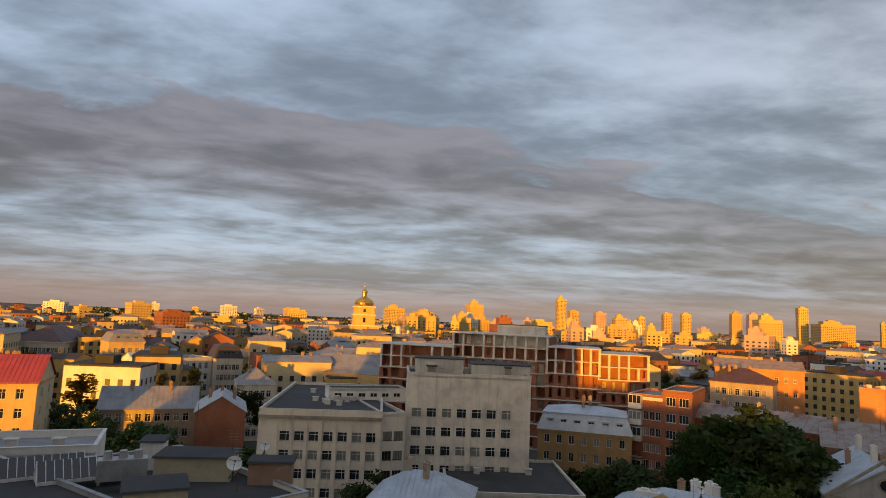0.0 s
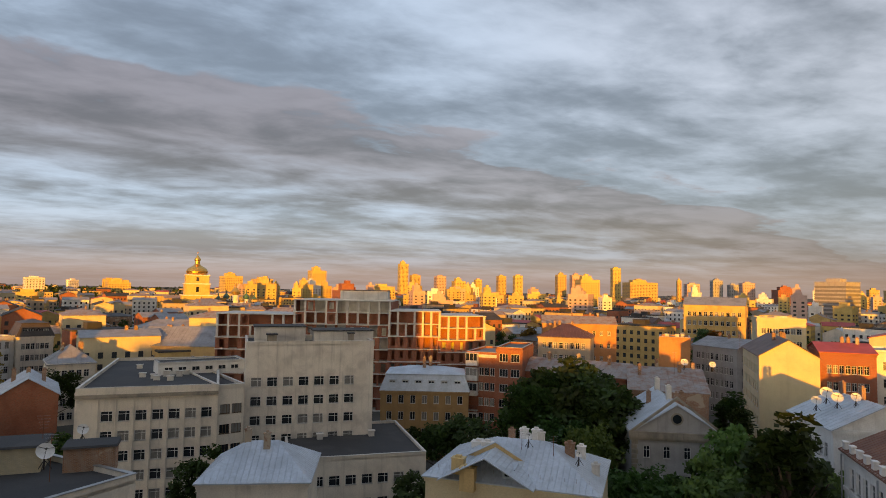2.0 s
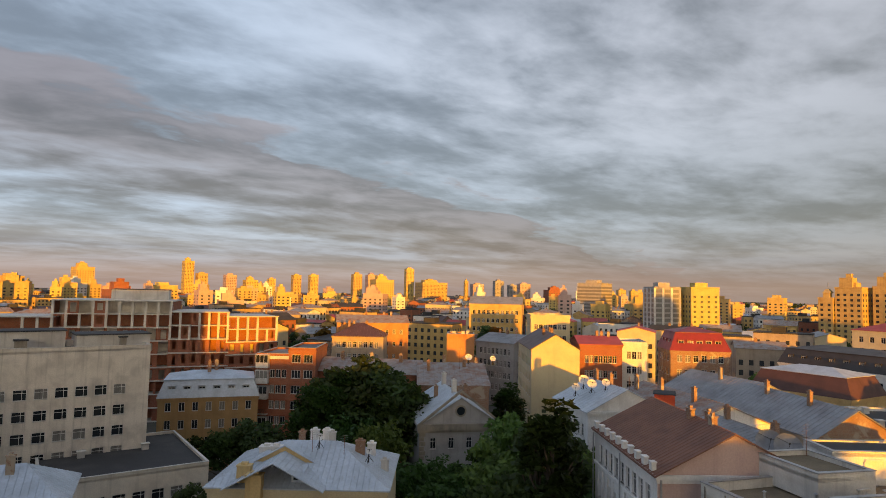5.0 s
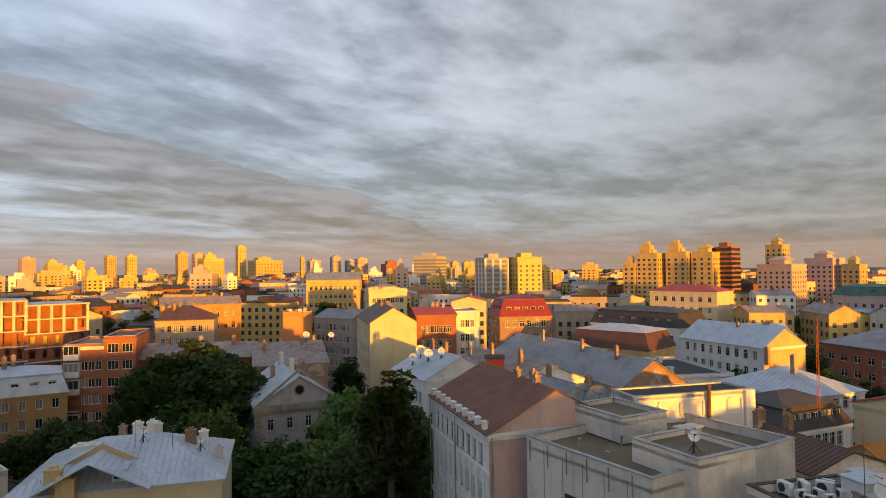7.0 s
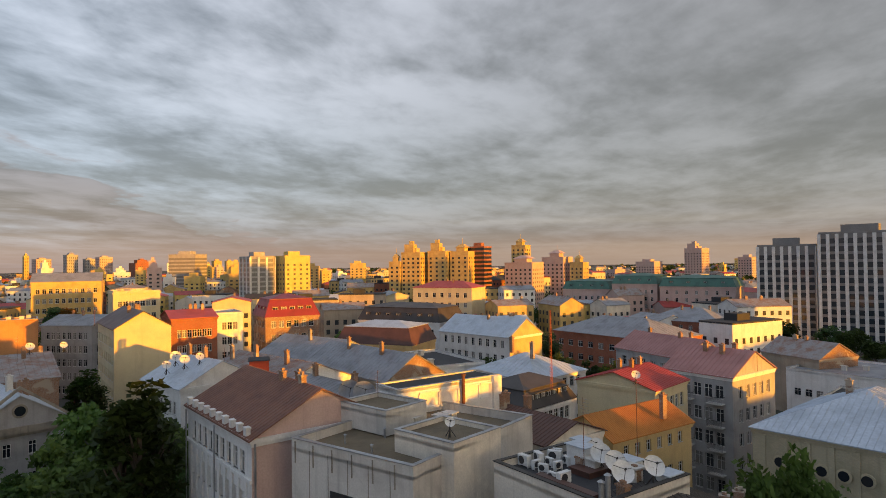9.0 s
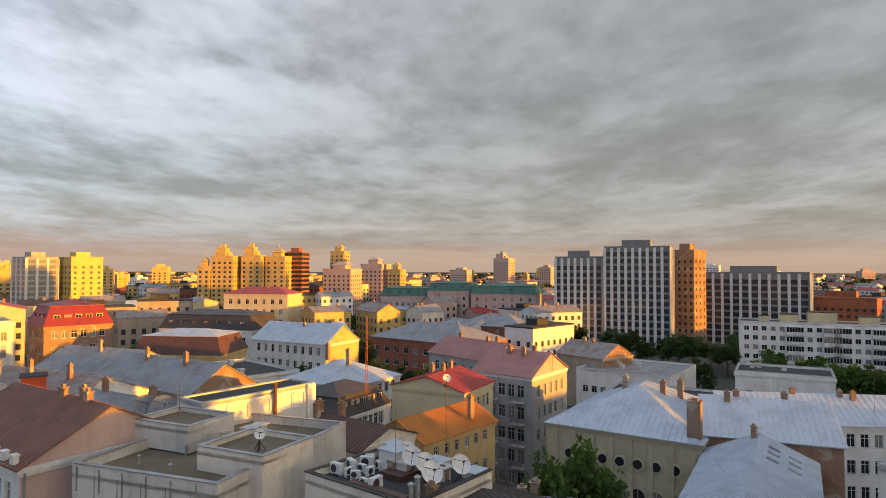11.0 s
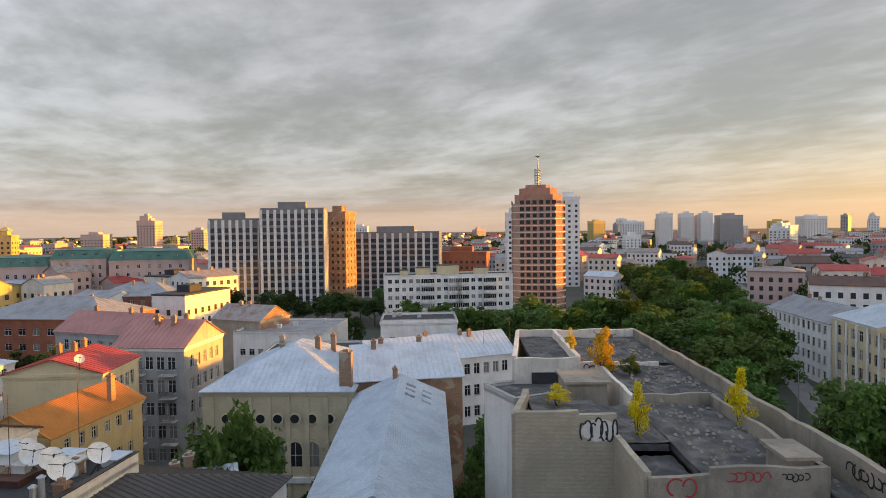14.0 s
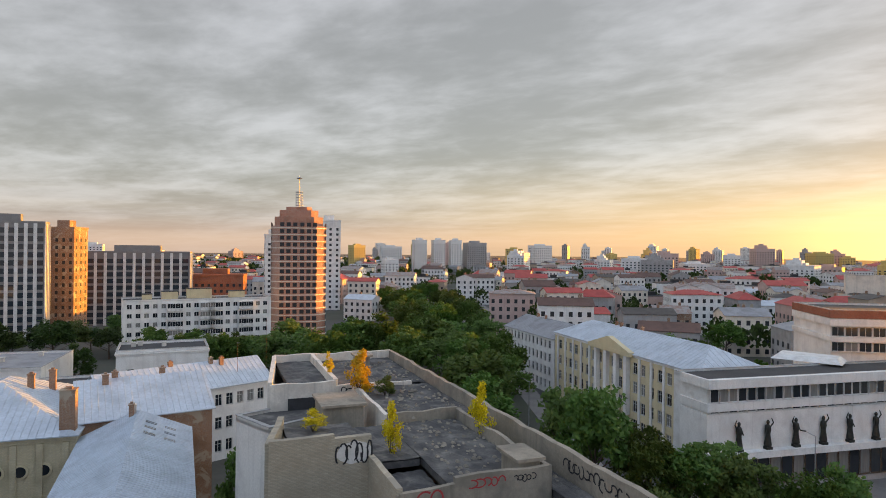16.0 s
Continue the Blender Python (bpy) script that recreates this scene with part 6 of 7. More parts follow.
for kind, az, d, h, wide in (
        # yard behind the pediment house
        ("round", 24.0, 118, 20, 1.0), ("round", 26.3, 122, 23, 1.05), ("round", 28.6, 116, 22, 1.05), ("round", 30.4, 112, 19, 1.0), ("round", 22.6, 128, 17, 0.9), ("light", 28.0, 98, 16, 0.8), ("round", 25.5, 105, 15, 1.1),
        ("round", 14.8, 118, 11, 1.0), ("round", 17.3, 116, 13, 1.0), ("round", 12.2, 122, 9, 1.0), ("round", 19.5, 112, 11, 1.1), ("round", 21.3, 100, 10, 1.1),
        ("round", 30.0, 88, 12, 1.1), ("round", 32.5, 84, 14, 1.0), ("light", 27.2, 86, 11, 1.0), ("round", 34.6, 80, 13, 1.0), ("round", 36.8, 86, 14, 0.95), ("light", 38.2, 82, 16, 0.9), ("round", 31.0, 72, 9, 1.1),
        ("round", 35.5, 70, 10, 1.1), ("round", 39.5, 74, 15, 0.9), ("light", 40.4, 88, 19, 0.8), ("light", 45.2, 84, 17, 0.8), ("poplar", 42.2, 70, 22, 1.1), ("poplar", 43.6, 68, 24, 1.1), ("poplar", 44.6, 72, 21, 1.1), ("round", 46.0, 74, 14, 0.8),
        ("light", 48.0, 58, 12, 0.8), ("light", 49.6, 55, 11, 0.7), ("round", 38.5, 62, 8, 1.2), ("round", 42.0, 58, 8, 1.1), ("poplar", 39.8, 130, 17, 1.2), ("poplar", 40.3, 124, 15, 1.4), ("poplar", 39.2, 136, 15, 1.3),
        # north-west yards
        ("russet", -29.0, 165, 19, 1.6), ("round", -30.4, 150, 16, 0.9), ("round", -26.0, 170, 15, 1.0), ("round", -24.0, 128, 15, 1.0), ("round", -19.0, 175, 13, 1.0), ("round", -16.8, 172, 15, 1.0), ("round", -25.6, 118, 12, 1.0), ("round", -18.9, 118, 11, 1.0),
        ("round", -16.4, 116, 12, 1.0), ("russet", -23.2, 190, 17, 1.0), ("russet", -20.8, 215, 16, 1.2), ("round", -22.4, 180, 13, 1.0), ("light", -21.0, 122, 10, 1.2), ("round", -27.6, 135, 15, 0.8), ("round", -11.9, 300, 15, 1.0), ("round", -5.8, 560, 17, 1.5), ("round", -7.8, 560, 17, 1.4),
        ("round", -5.2, 92, 13, 0.9), ("poplar", -7.6, 88, 10, 1.0), ("round", -3.6, 90, 9, 0.9), ("round", 12.6, 92, 9, 1.0), ("light", 10.4, 80, 7, 1.3), ("light", 14.2, 86, 8, 1.0),
        # roofs and yards to the north-east
        ("russet", 18.9, 275, 21, 1.3), ("poplar", 20.3, 270, 17, 1.3), ("round", 21.3, 262, 16, 1.2), ("russet", 22.8, 260, 20, 1.6), ("round", 31.2, 300, 18, 1.5), ("russet", 32.4, 300, 20, 1.5), ("poplar", 37.6, 245, 22, 1.4), ("russet", 38.4, 240, 22, 1.4), ("poplar", 38.8, 236, 20, 1.4),
        ("light", 58.9, 148, 14, 0.9), ("light", 60.6, 178, 16, 1.0), ("round", 51.5, 148, 13, 0.7), ("poplar", 64.4, 104, 13, 1.2),
        ("round", 71.6, 140, 14, 1.0), ("round", 73.4, 136, 15, 1.0), ("light", 70.3, 146, 12, 1.0), ("round", 80.2, 160, 12, 1.0), ("round", 82.4, 156, 11, 1.0), ("light", 84.8, 150, 12, 1.0), ("round", 87.2, 156, 11, 1.0), ("round", 78.4, 190, 15, 1.0),
        # before the hall
        ("light", 96.8, 58, 19, 0.6), ("light", 98.6, 57, 20, 0.55), ("light", 99.8, 60, 16, 0.5), ("round", 105.6, 62, 11, 0.6), ("light", 96.0, 58, 15, 0.55), ("light", 119.8, 60, 13, 0.45), ("round", 121.8, 62, 12, 0.45), ("round", 121.0, 72, 14, 0.45),
        # belt of trees under the high-rises
        *[("round" if i % 3 else "light", 96.5 + i * 1.3, 238 + 12 * math.sin(i * 2.1), 11 + 3 * math.sin(i * 1.7), 1.2) for i in range(13)],
        *[("round" if i % 3 else "light", 112.8 + i * 1.1, 190 + 14 * math.sin(i * 1.9), 11 + 2 * math.sin(i * 2.3), 1.1) for i in range(11)],
        ("light", 118.4, 178, 13, 1.0), ("light", 120.6, 176, 12, 1.0), ("round", 108.4, 176, 12, 0.9),
        *[("round" if i % 2 else "light", 124.2 + i * 1.25, 165 + 20 * math.sin(i * 1.3), 15 + 3 * math.sin(i * 2.9), 1.1) for i in range(13)],
        # street trees running away to the south
        *[("round", 145.0 - i * 0.6, 134 + i * 22, 14 + 2 * math.sin(i * 2.2), 1.0) for i in range(15)],
        *[("round" if i % 2 else "light", 142.5 - i * 0.55, 108 + i * 18, 15 + 2 * math.sin(i * 1.2), 1.05) for i in range(14)],
        *[("round", 137.0 - i * 0.4, 190 + i * 22, 15, 1.2) for i in range(9)],
        # square
        ("round", 151.0, 92, 17, 0.75), ("round", 152.9, 88, 18, 0.75), ("round", 158.0, 84, 12, 0.95), ("light", 160.3, 86, 11, 0.95), ("round", 162.8, 88, 12, 0.95), ("round", 164.9, 86, 11, 0.9), ("light", 158.6, 74, 9, 1.0),
        ("light", 170.0, 84, 11, 0.95), ("light", 171.8, 86, 11, 0.9), ("round", 166.2, 92, 8, 0.8), ("round", 156.4, 92, 12, 0.8), ("light", 167.6, 80, 6, 1.1), ("light", 162.2, 72, 5, 1.2), ("round", 156.6, 108, 4, 1.0),
        ("poplar", 146.9, 290, 18, 1.4), ("round", 163.6, 230, 13, 1.2), ("round", 165.8, 150, 13, 1.0), ("round", 167.4, 152, 12, 1.0), ("round", 157.6, 190, 12, 1.3), ("round", 159.4, 192, 12, 1.3), ("round", 161.2, 195, 11, 1.3)):
    tree(kind, az, d, h, wide)
for kind, az, d, h, wide, z in (("yellow_tall", 131.4, 55, 4.6, 0.75, 23.4), ("yellow", 127.4, 41.0, 1.7, 1.5, 24.25), ("yellow_tall", 134.4, 39.5, 4.0, 0.55, 22.9), ("yellow_tall", 142.6, 43.5, 4.6, 0.55, 22.8), ("yellow_tall", 128.7, 60, 2.4, 0.6, 24.1), ("green_bush", 128.2, 51, 2.6, 1.0, 22.0), ("green_bush", 133.8, 54, 2.0, 1.4, 23.5)):
    tree(kind, az, d, h, wide, z)

# wooded hills and parks in the distance
g = Geo()
hq = random.Random(21)
for a0, a1, d0, d1, n, hh in ((-30, -8, 900, 2600, 520, 20), (-36, -14, 300, 700, 110, 15), (-36, 62, 230, 560, 190, 16), (62, 96, 230, 560, 90, 14), (58, 66, 1500, 2800, 160, 18), (84, 97, 700, 2600, 420, 18), (108, 136, 450, 2200, 620, 16), (136, 176, 230, 1600, 520, 14), (10, 56, 500, 1600, 260, 17)):
    for i in range(n):
        c = bearing(hq.uniform(a0, a1), hq.uniform(d0, d1))
        near = c.length < 650
        R, h = hq.uniform(4, 7) if near else hq.uniform(5, 11), hh * hq.uniform(0.6, 1.1)
        size = R * (0.13 if near else 0.30)
        for k in range(150 if near else 22):
            a, e, f = hq.uniform(0, 6.28), hq.uniform(0.1, 1.5), hq.uniform(0.7, 1.1)
            o = Vector((c.x + R * f * math.cos(a) * math.cos(e), c.y + R * f * math.sin(a) * math.cos(e), h * (0.35 + 0.6 * f * math.sin(e))))
            u, v = Vector((hq.uniform(-1, 1), hq.uniform(-1, 1), hq.uniform(-0.4, 0.4))).normalized() * size, Vector((hq.uniform(-0.5, 0.5), hq.uniform(-0.5, 0.5), 1)).normalized() * size
            g.face(o - u, o - v, o + u, o + v)
lone("distant_trees", g, LEAF, "distant dark parkland trees between the roofs", "trees", kind="stuff")

# ---- details ----


def frame_of(ob):
    return ob.matrix_world.copy()


def dish(m, r=0.8, tilt=35.0, turn=0.0, mat=None):
    """A satellite dish with its arm and stand, facing the southern sky."""
    ob = thing("satellite_dish", "weathered white satellite dish on a steel stand", "satellite dish", m @ Matrix.Rotation(radians(turn), 4, "Z"), "satellite dishes")
    g = Geo()
    n, rings = 20, 5
    c, s = math.cos(radians(90 - tilt)), math.sin(radians(90 - tilt))
    spin = lambda x, y, z: (x, y * c - z * s, y * s + z * c + 1.0 + r * 0.4)
    pts = [[spin(r * k / rings * math.cos(2 * math.pi * i / n), r * k / rings * math.sin(2 * math.pi * i / n), 0.34 * r * (k / rings) ** 2) for i in range(n)] for k in range(rings + 1)]
    for k in range(rings):
        for i in range(n):
            g.face(pts[k][i], pts[k + 1][i], pts[k + 1][(i + 1) % n], pts[k][(i + 1) % n])
    part("reflector", g, mat or ENAMEL, ob)
    g = Geo()
    for a in (0.3, 2.4, 4.5):
        g.tube(spin(r * 0.95 * math.cos(a), r * 0.95 * math.sin(a), 0.3 * r), spin(0, 0, r * 0.95), 0.02, n=4)
    g.tube(spin(0, 0, r * 0.85), spin(0, 0, r * 1.05), 0.07, n=8)
    part("feed_arm", g, DARK_STEEL, ob)
    g = Geo()
    g.tube((0, 0, 0), (0, 0, 1.0 + r * 0.35), 0.06, n=6)
    for a in (0, 2.1, 4.2):
        g.tube((0, 0, 0.7), (0.5 * math.cos(a), 0.5 * math.sin(a), 0), 0.035, n=4)
    part("stand", g, DARK_STEEL, ob)


def air_conditioner(m, big=False, wallm=False):
    k = 1.2 if big else 0.85
    ob = thing("air_conditioner", "white outdoor air conditioner unit with round grille", "air conditioner", m, "air conditioners")
    g = Geo()
    g.box(-0.42 * k, -0.16 * k, 0.12, 0.42 * k, 0.16 * k, 0.12 + 0.6 * k), g.box(-0.4 * k, -0.14, 0, -0.32 * k, 0.14, 0.12), g.box(0.32 * k, -0.14, 0, 0.4 * k, 0.14, 0.12)
    part("casing", g, ENAMEL, ob)
    g = Geo()
    g.tube((-0.1 * k, -0.16 * k - 0.02, 0.12 + 0.3 * k), (-0.1 * k, -0.16 * k, 0.12 + 0.3 * k), 0.24 * k, n=14)
    part("grille", g, FRAME_DARK, ob)


def aerial(m, h=4.0, bars=5):
    ob = thing("aerial", "thin rusty television aerial on a mast", "aerial", m, "roof aerials")
    g = Geo()
    g.tube((0, 0, -0.3), (0, 0, h), 0.03, 0.02, 5)
    part("mast", g, RUST, ob)
    g = Geo()
    for i in range(bars):
        g.tube((-0.5 + 0.04 * i, 0.05 * i, h - 0.25 * i - 0.1), (0.5 - 0.04 * i, 0.05 * i, h - 0.25 * i - 0.1), 0.012, n=4)
    part("aerial_bars", g, STEEL, ob)


def at(m, x, y, z, turn=0.0):
    return m @ Matrix.Translation((x, y, z)) @ Matrix.Rotation(radians(turn), 4, "Z")


# the roof terrace with its dishes and machines
M = frame_of(terrace)
for x, y, r in ((5.2, 5.2, 0.72), (6.9, 4.6, 0.72), (8.6, 3.2, 0.74), (9.0, 5.8, 0.7), (3.6, 6.6, 0.55)):
    dish(at(M, x, y, 21.4), r, 38, 30 + 4 * x)
for i, (x, y) in enumerate(((1.0, 2.0), (1.9, 2.3), (2.8, 2.1), (1.2, 3.2), (2.1, 3.4), (3.0, 3.3), (1.6, 4.4), (2.6, 4.6), (4.4, 1.4), (5.2, 1.6), (0.9, 5.4), (2.2, 5.8))):
    air_conditioner(at(M, x, y, 21.4, (0, 90, 30, -20)[i % 4]), big=i % 3 == 0)
for x, y, w, d, h in ((2.6, 4.6, 1.7, 1.1, 1.5), (5.6, 6.4, 1.4, 1.0, 0.9), (8.6, 6.6, 1.0, 1.4, 0.6), (1.2, 6.6, 1.3, 1.0, 1.2)):
    ob = thing("ventilation_unit", "white box ventilation unit on the roof terrace", "ventilation unit", at(M, x, y, 21.4), "terrace ventilation units")
    g = Geo()
    g.box(0, 0, 0.15, w, d, h), g.box(0.1, 0.1, 0, w - 0.1, d - 0.1, 0.15)
    part("casing", g, ENAMEL, ob)
    g = Geo()
    g.box(-0.12, -0.12, h, w + 0.12, d + 0.12, h + 0.08)
    part("lid", g, TIN, ob)
for x0, y0, x1, y1 in ((3.6, 0.8, 8.4, 1.2), (3.9, 3.6, 5.6, 7.6)):
    g = Geo()
    g.box(x0, y0, 21.39, x1, y1, 21.75), g.box(x0 - 0.1, y0 - 0.1, 21.75, x1 + 0.1, y1 + 0.1, 21.83)
    lone("duct", g, TIN_BROWN, "low brown sheet metal duct on the terrace", "duct", M, "terrace ducts")
for x, y, h in ((9.2, 0.6, 1.5), (9.45, 0.9, 1.9), (9.0, 0.9, 1.3)):
    g = Geo()
    g.tube((0, 0, -0.2), (0, 0, h), 0.16, 0.16, 12), g.tube((0, 0, h), (0, 0, h + 0.12), 0.24, 0.06, 12)
    lone("flue", g, STEEL, "galvanised steel flue pipe at the parapet", "flue", at(M, x, y, 21.4), "steel flues")
aerial(at(M, 4.6, 4.2, 21.4), 5.2), aerial(at(M, 6.4, 7.6, 21.4), 6.5, 3)
mast = thing("radio_mast", "tall orange and rust lattice mast", "mast", Matrix.Translation(bearing(79.3, 84, 20.0)))
g = Geo()
for i in range(3):
    a = i * 2.094
    g.tube((0.2 * math.cos(a), 0.2 * math.sin(a), -1.0), (0.08 * math.cos(a), 0.08 * math.sin(a), 9.5), 0.03, n=4)
for k in range(18):
    g.tube((0.18 - 0.006 * k, 0, 0.5 * k), (-0.09 + 0.003 * k, 0.15 - 0.004 * k, 0.5 * k + 0.5), 0.015, n=3)
part("lattice", g, surface("orange_mast_paint", (0.45, 0.12, 0.03), rough=0.6), mast)
# flue pipe and recessed panels on the white firewall
g = Geo()
g.tube((fire_w * 0.60, -0.35, 18), (fire_w * 0.60, -0.35, 24.5), 0.17, n=10), g.tube((fire_w * 0.60, -0.35, 24.5), (fire_w * 0.60, -0.35, 24.7), 0.26, 0.26, 10)
part("flue", g, RUST, firewall, "rusty flue pipe with cap")
for x0, x1 in ((0.20, 0.38), (0.39, 0.57), (0.63, 0.78), (0.79, 0.90)):
    for bx in ((x0, 21.7, x1, 21.9), (x0, 23.2, x1, 23.4)):
        g = Geo()
        g.box(fire_w * bx[0], -0.14, bx[1], fire_w * bx[2], -0.002, bx[3])
        part("panel_border", g, WHITE, firewall)
    for e in (x0, x1):
        g = Geo()
        g.box(fire_w * e - 0.1, -0.14, 21.9, fire_w * e + 0.1, -0.002, 23.2)
        part("panel_border", g, WHITE, firewall)
g = Geo()
g.box(fire_w * 0.92, -0.35, 17, fire_w, -0.002, 23.95)
part("buttress", g, WHITE, firewall)
for cx, cy in ((60.9, 64.0), (62.2, 63.0)):
    dish(Matrix.Translation(bearing(cx, cy, 21.6)), 1.15, 30, -50, TIN_GREY)
for az, d, z, r in ((66.8, 55.5, 20.3, 0.7), (70.0, 47.6, 22.7, 0.4), (46.3, 98, 21.6, 0.8), (47.0, 96, 21.4, 0.7), (48.2, 97, 21.6, 0.6), (36.0, 126, 21.5, 0.7), (38.2, 128, 21.2, 0.6), (86.6, 88, 19.2, 0.6), (45.6, 93, 21.3, 0.6), (22.8, 68, 19.2, 0.4), (27.2, 66, 18.2, 0.35), (-17.2, 60, 21.5, 0.5), (-14.6, 66, 21.3, 0.5), (-17.0, 53, 22.6, 0.6)):
    dish(Matrix.Translation(bearing(az, d, z)), r, 35, -az + 12)
for az, d, z, h in ((-17.2, 60, 21.2, 4.0), (-20.2, 66, 21.2, 7.5), (-16.6, 55, 21.2, 3.5), (22.2, 68, 19.2, 2.0), (25.0, 67, 19.0, 1.8), (35.2, 128, 20.5, 4), (50.2, 100, 20.6, 3), (52.4, 96, 20.6, 3), (56.6, 74, 20.6, 2.5), (96.2, 98, 20.4, 2.5), (123.2, 119, 14.0, 9), (120.8, 116, 14.5, 5), (63.5, 60, 22.6, 3.2), (40.3, 150, 24, 3), (13.0, 186, 29, 4)):
    aerial(Matrix.Translation(bearing(az, d, z)), h)
# wall machines on the pink end wall
C = frame_of(corner)
for i, (y, z) in enumerate(((1.2, 11.0), (1.2, 12.0), (2.4, 12.0), (3.4, 12.0), (1.3, 10.0))):
    air_conditioner(at(C, corner_w + 0.2, y, z, 90))
for i in range(10):
    g = Geo()
    x = corner_w * (i + 0.5) / 10
    g.box(x - 0.28, -0.25, 21.95, x + 0.28, 0.15, 22.55), g.box(x - 0.35, -0.3, 22.55, x + 0.35, 0.2, 22.65)
    part("parapet_block", g, WHITE, corner)
for z in (4.8, 11.6, 18.2):
    g = Geo()
    g.box(-0.1, -0.22, z, corner_w + 0.1, -0.002, z + 0.3)
    part("string_course", g, WHITE, corner)
for i in range(10):
    g = Geo()
    x = 1.2 + (corner_w - 2.4) * i / 9
    g.box(x - 0.28, -0.16, 1.0, x + 0.28, -0.002, 18.2)
    part("pilaster", g, WHITE, corner)
for x in (0.4, corner_w * 0.52):
    g = Geo()
    g.tube((x, -0.32, 0), (x, -0.32, 21.4), 0.08, n=6)
    part("downpipe", g, STEEL, corner)
g = Geo()
g.box(corner_w + 0.003, 5.5, 19.5, corner_w + 0.06, 9.8, 21.4)
part("blind_panel", g, TAN, corner)
g = Geo()
g.tube((corner_w + 0.15, 0.25, 0), (corner_w + 0.15, 0.25, 21.5), 0.09, n=6)
part("downpipe", g, STEEL, corner)
# raw concrete: a dark slab for the shaded opening, and joints
g = Geo()
g.box(raw_w * 0.35, -0.03, 17.2, raw_w * 0.92, 0.3, 18.8)
part("opening", g, FRAME_DARK, rawhouse, "dark slab standing in for the shaded gap under the parapet")
for i in range(5):
    g = Geo()
    g.box(raw_w * (i + 1) / 6 - 0.03, -0.02, 0, raw_w * (i + 1) / 6 + 0.03, 0.0, 21.4)
    part("joint", g, OLD_CONCRETE, rawhouse)

RW = frame_of(rawhouse)
for x, y, h in ((3.0, 3.0, 0.7), (6.5, 2.4, 0.6), (9.0, 4.0, 0.9), (4.6, 6.0, 0.8)):
    g = Geo()
    g.tube((0, 0, -0.1), (0, 0, h), 0.09, n=8), g.tube((0, 0, h), (0, 0, h + 0.08), 0.17, 0.05, 8)
    lone("vent_pipe", g, STEEL, "small galvanised vent pipe on the gravel roof", "vent pipe", at(RW, x, y, 21.4), "gravel roof vents")
for k in range(6):
    g = Geo()
    g.box(0.4 + raw_w * k / 6, -0.06, 20.2, 0.5 + raw_w * k / 6, -0.002, 21.9)
    part("stain_strip", g, OLD_CONCRETE, rawhouse)

# balconies


def balcony(parent, x, z, w, deep=1.1, glazed=False, mat=None):
    g = Geo()
    g.box(x, -deep, z - 0.15, x + w, -0.003, z)
    b = part("balcony", g, CONCRETE, parent)
    g = Geo()
    if glazed:
        g.box(x, -deep, z, x + w, -deep + 0.08, z + 1.0), g.box(x, -deep + 0.08, z, x + 0.08, -0.003, z + 2.5), g.box(x + w - 0.08, -deep + 0.08, z, x + w, -0.003, z + 2.5), g.box(x - 0.05, -deep - 0.05, z + 2.5, x + w + 0.05, -0.003, z + 2.6)
        n = max(2, int(w / 0.8))
        for i in range(n + 1):
            xx = x + 0.04 + (w - 0.08) * i / n
            g.box(xx - 0.04, -deep, z + 1.0, xx + 0.04, -deep + 0.07, z + 2.5)
        part("enclosure", g, mat or FRAME_WHITE, b)
        g = Geo()
        g.face((x, -deep + 0.05, z + 1.0), (x + w, -deep + 0.05, z + 1.0), (x + w, -deep + 0.05, z + 2.5), (x, -deep + 0.05, z + 2.5))
        part("pane", g, GLASS, b)
    else:
        g.box(x, -deep, z + 0.95, x + w, -deep + 0.05, z + 1.0)
        for i in range(int(w / 0.16) + 1):
            g.box(x + i * 0.16, -deep + 0.01, z, x + i * 0.16 + 0.03, -deep + 0.04, z + 0.95)
        for xx in (x, x + w - 0.05):
            g.box(xx, -deep + 0.05, z + 0.95, xx + 0.05, -0.003, z + 1.0)
        part("railing", g, mat or DARK_STEEL, b)


for k in range(4):
    balcony(pinkhouse, pink_w - 3.6, 3.9 + 3.5 * k, 2.4)
    balcony(pinkhouse, pink_w - 8.6, 3.9 + 3.5 * k, 2.4)
for k in range(6):
    balcony(tenement, 0.2, 3.4 + 3.2 * k, 2.6, 1.2, k != 2)
for k in range(5):
    for c in (5, 9, 10, 14):
        balcony(panel, 0.8 + (panel_w - 1.6) / 18 * c - 0.2, 3.0 * k + 3.0, (panel_w - 1.6) / 18 * 1.9, 0.9, True)

# pediment: mouldings, round window and corner blocks
g = Geo()
for sgn in (0, 1):
    p = [(-0.4, 14.2), (ped_w / 2, 19.8), (ped_w / 2, 19.35), (-0.4, 13.75)]
    q = [((x if not sgn else ped_w - x), z) for x, z in p]
    lo, hi = [(x, -0.45, z) for x, z in q], [(x, -0.01, z) for x, z in q]
    g.hexa(lo if sgn else lo[::-1], hi if sgn else hi[::-1])
part("raking_cornice", g, OLD_CONCRETE, pediment)
g = Geo()
g.box(-0.4, -0.5, 13.3, ped_w + 0.4, -0.003, 14.2), g.box(-0.3, -0.3, 12.9, ped_w + 0.3, -0.003, 13.3)
part("entablature", g, OLD_CONCRETE, pediment)
g = Geo()
g.tube((ped_w / 2, -0.12, 16.3), (ped_w / 2, -0.002, 16.3), 0.95, n=20)
part("round_window_frame", g, OLD_CONCRETE, pediment)
g = Geo()
g.tube((ped_w / 2, -0.16, 16.3), (ped_w / 2, -0.12, 16.3), 0.68, n=20)
part("round_window", g, GLASS, pediment)
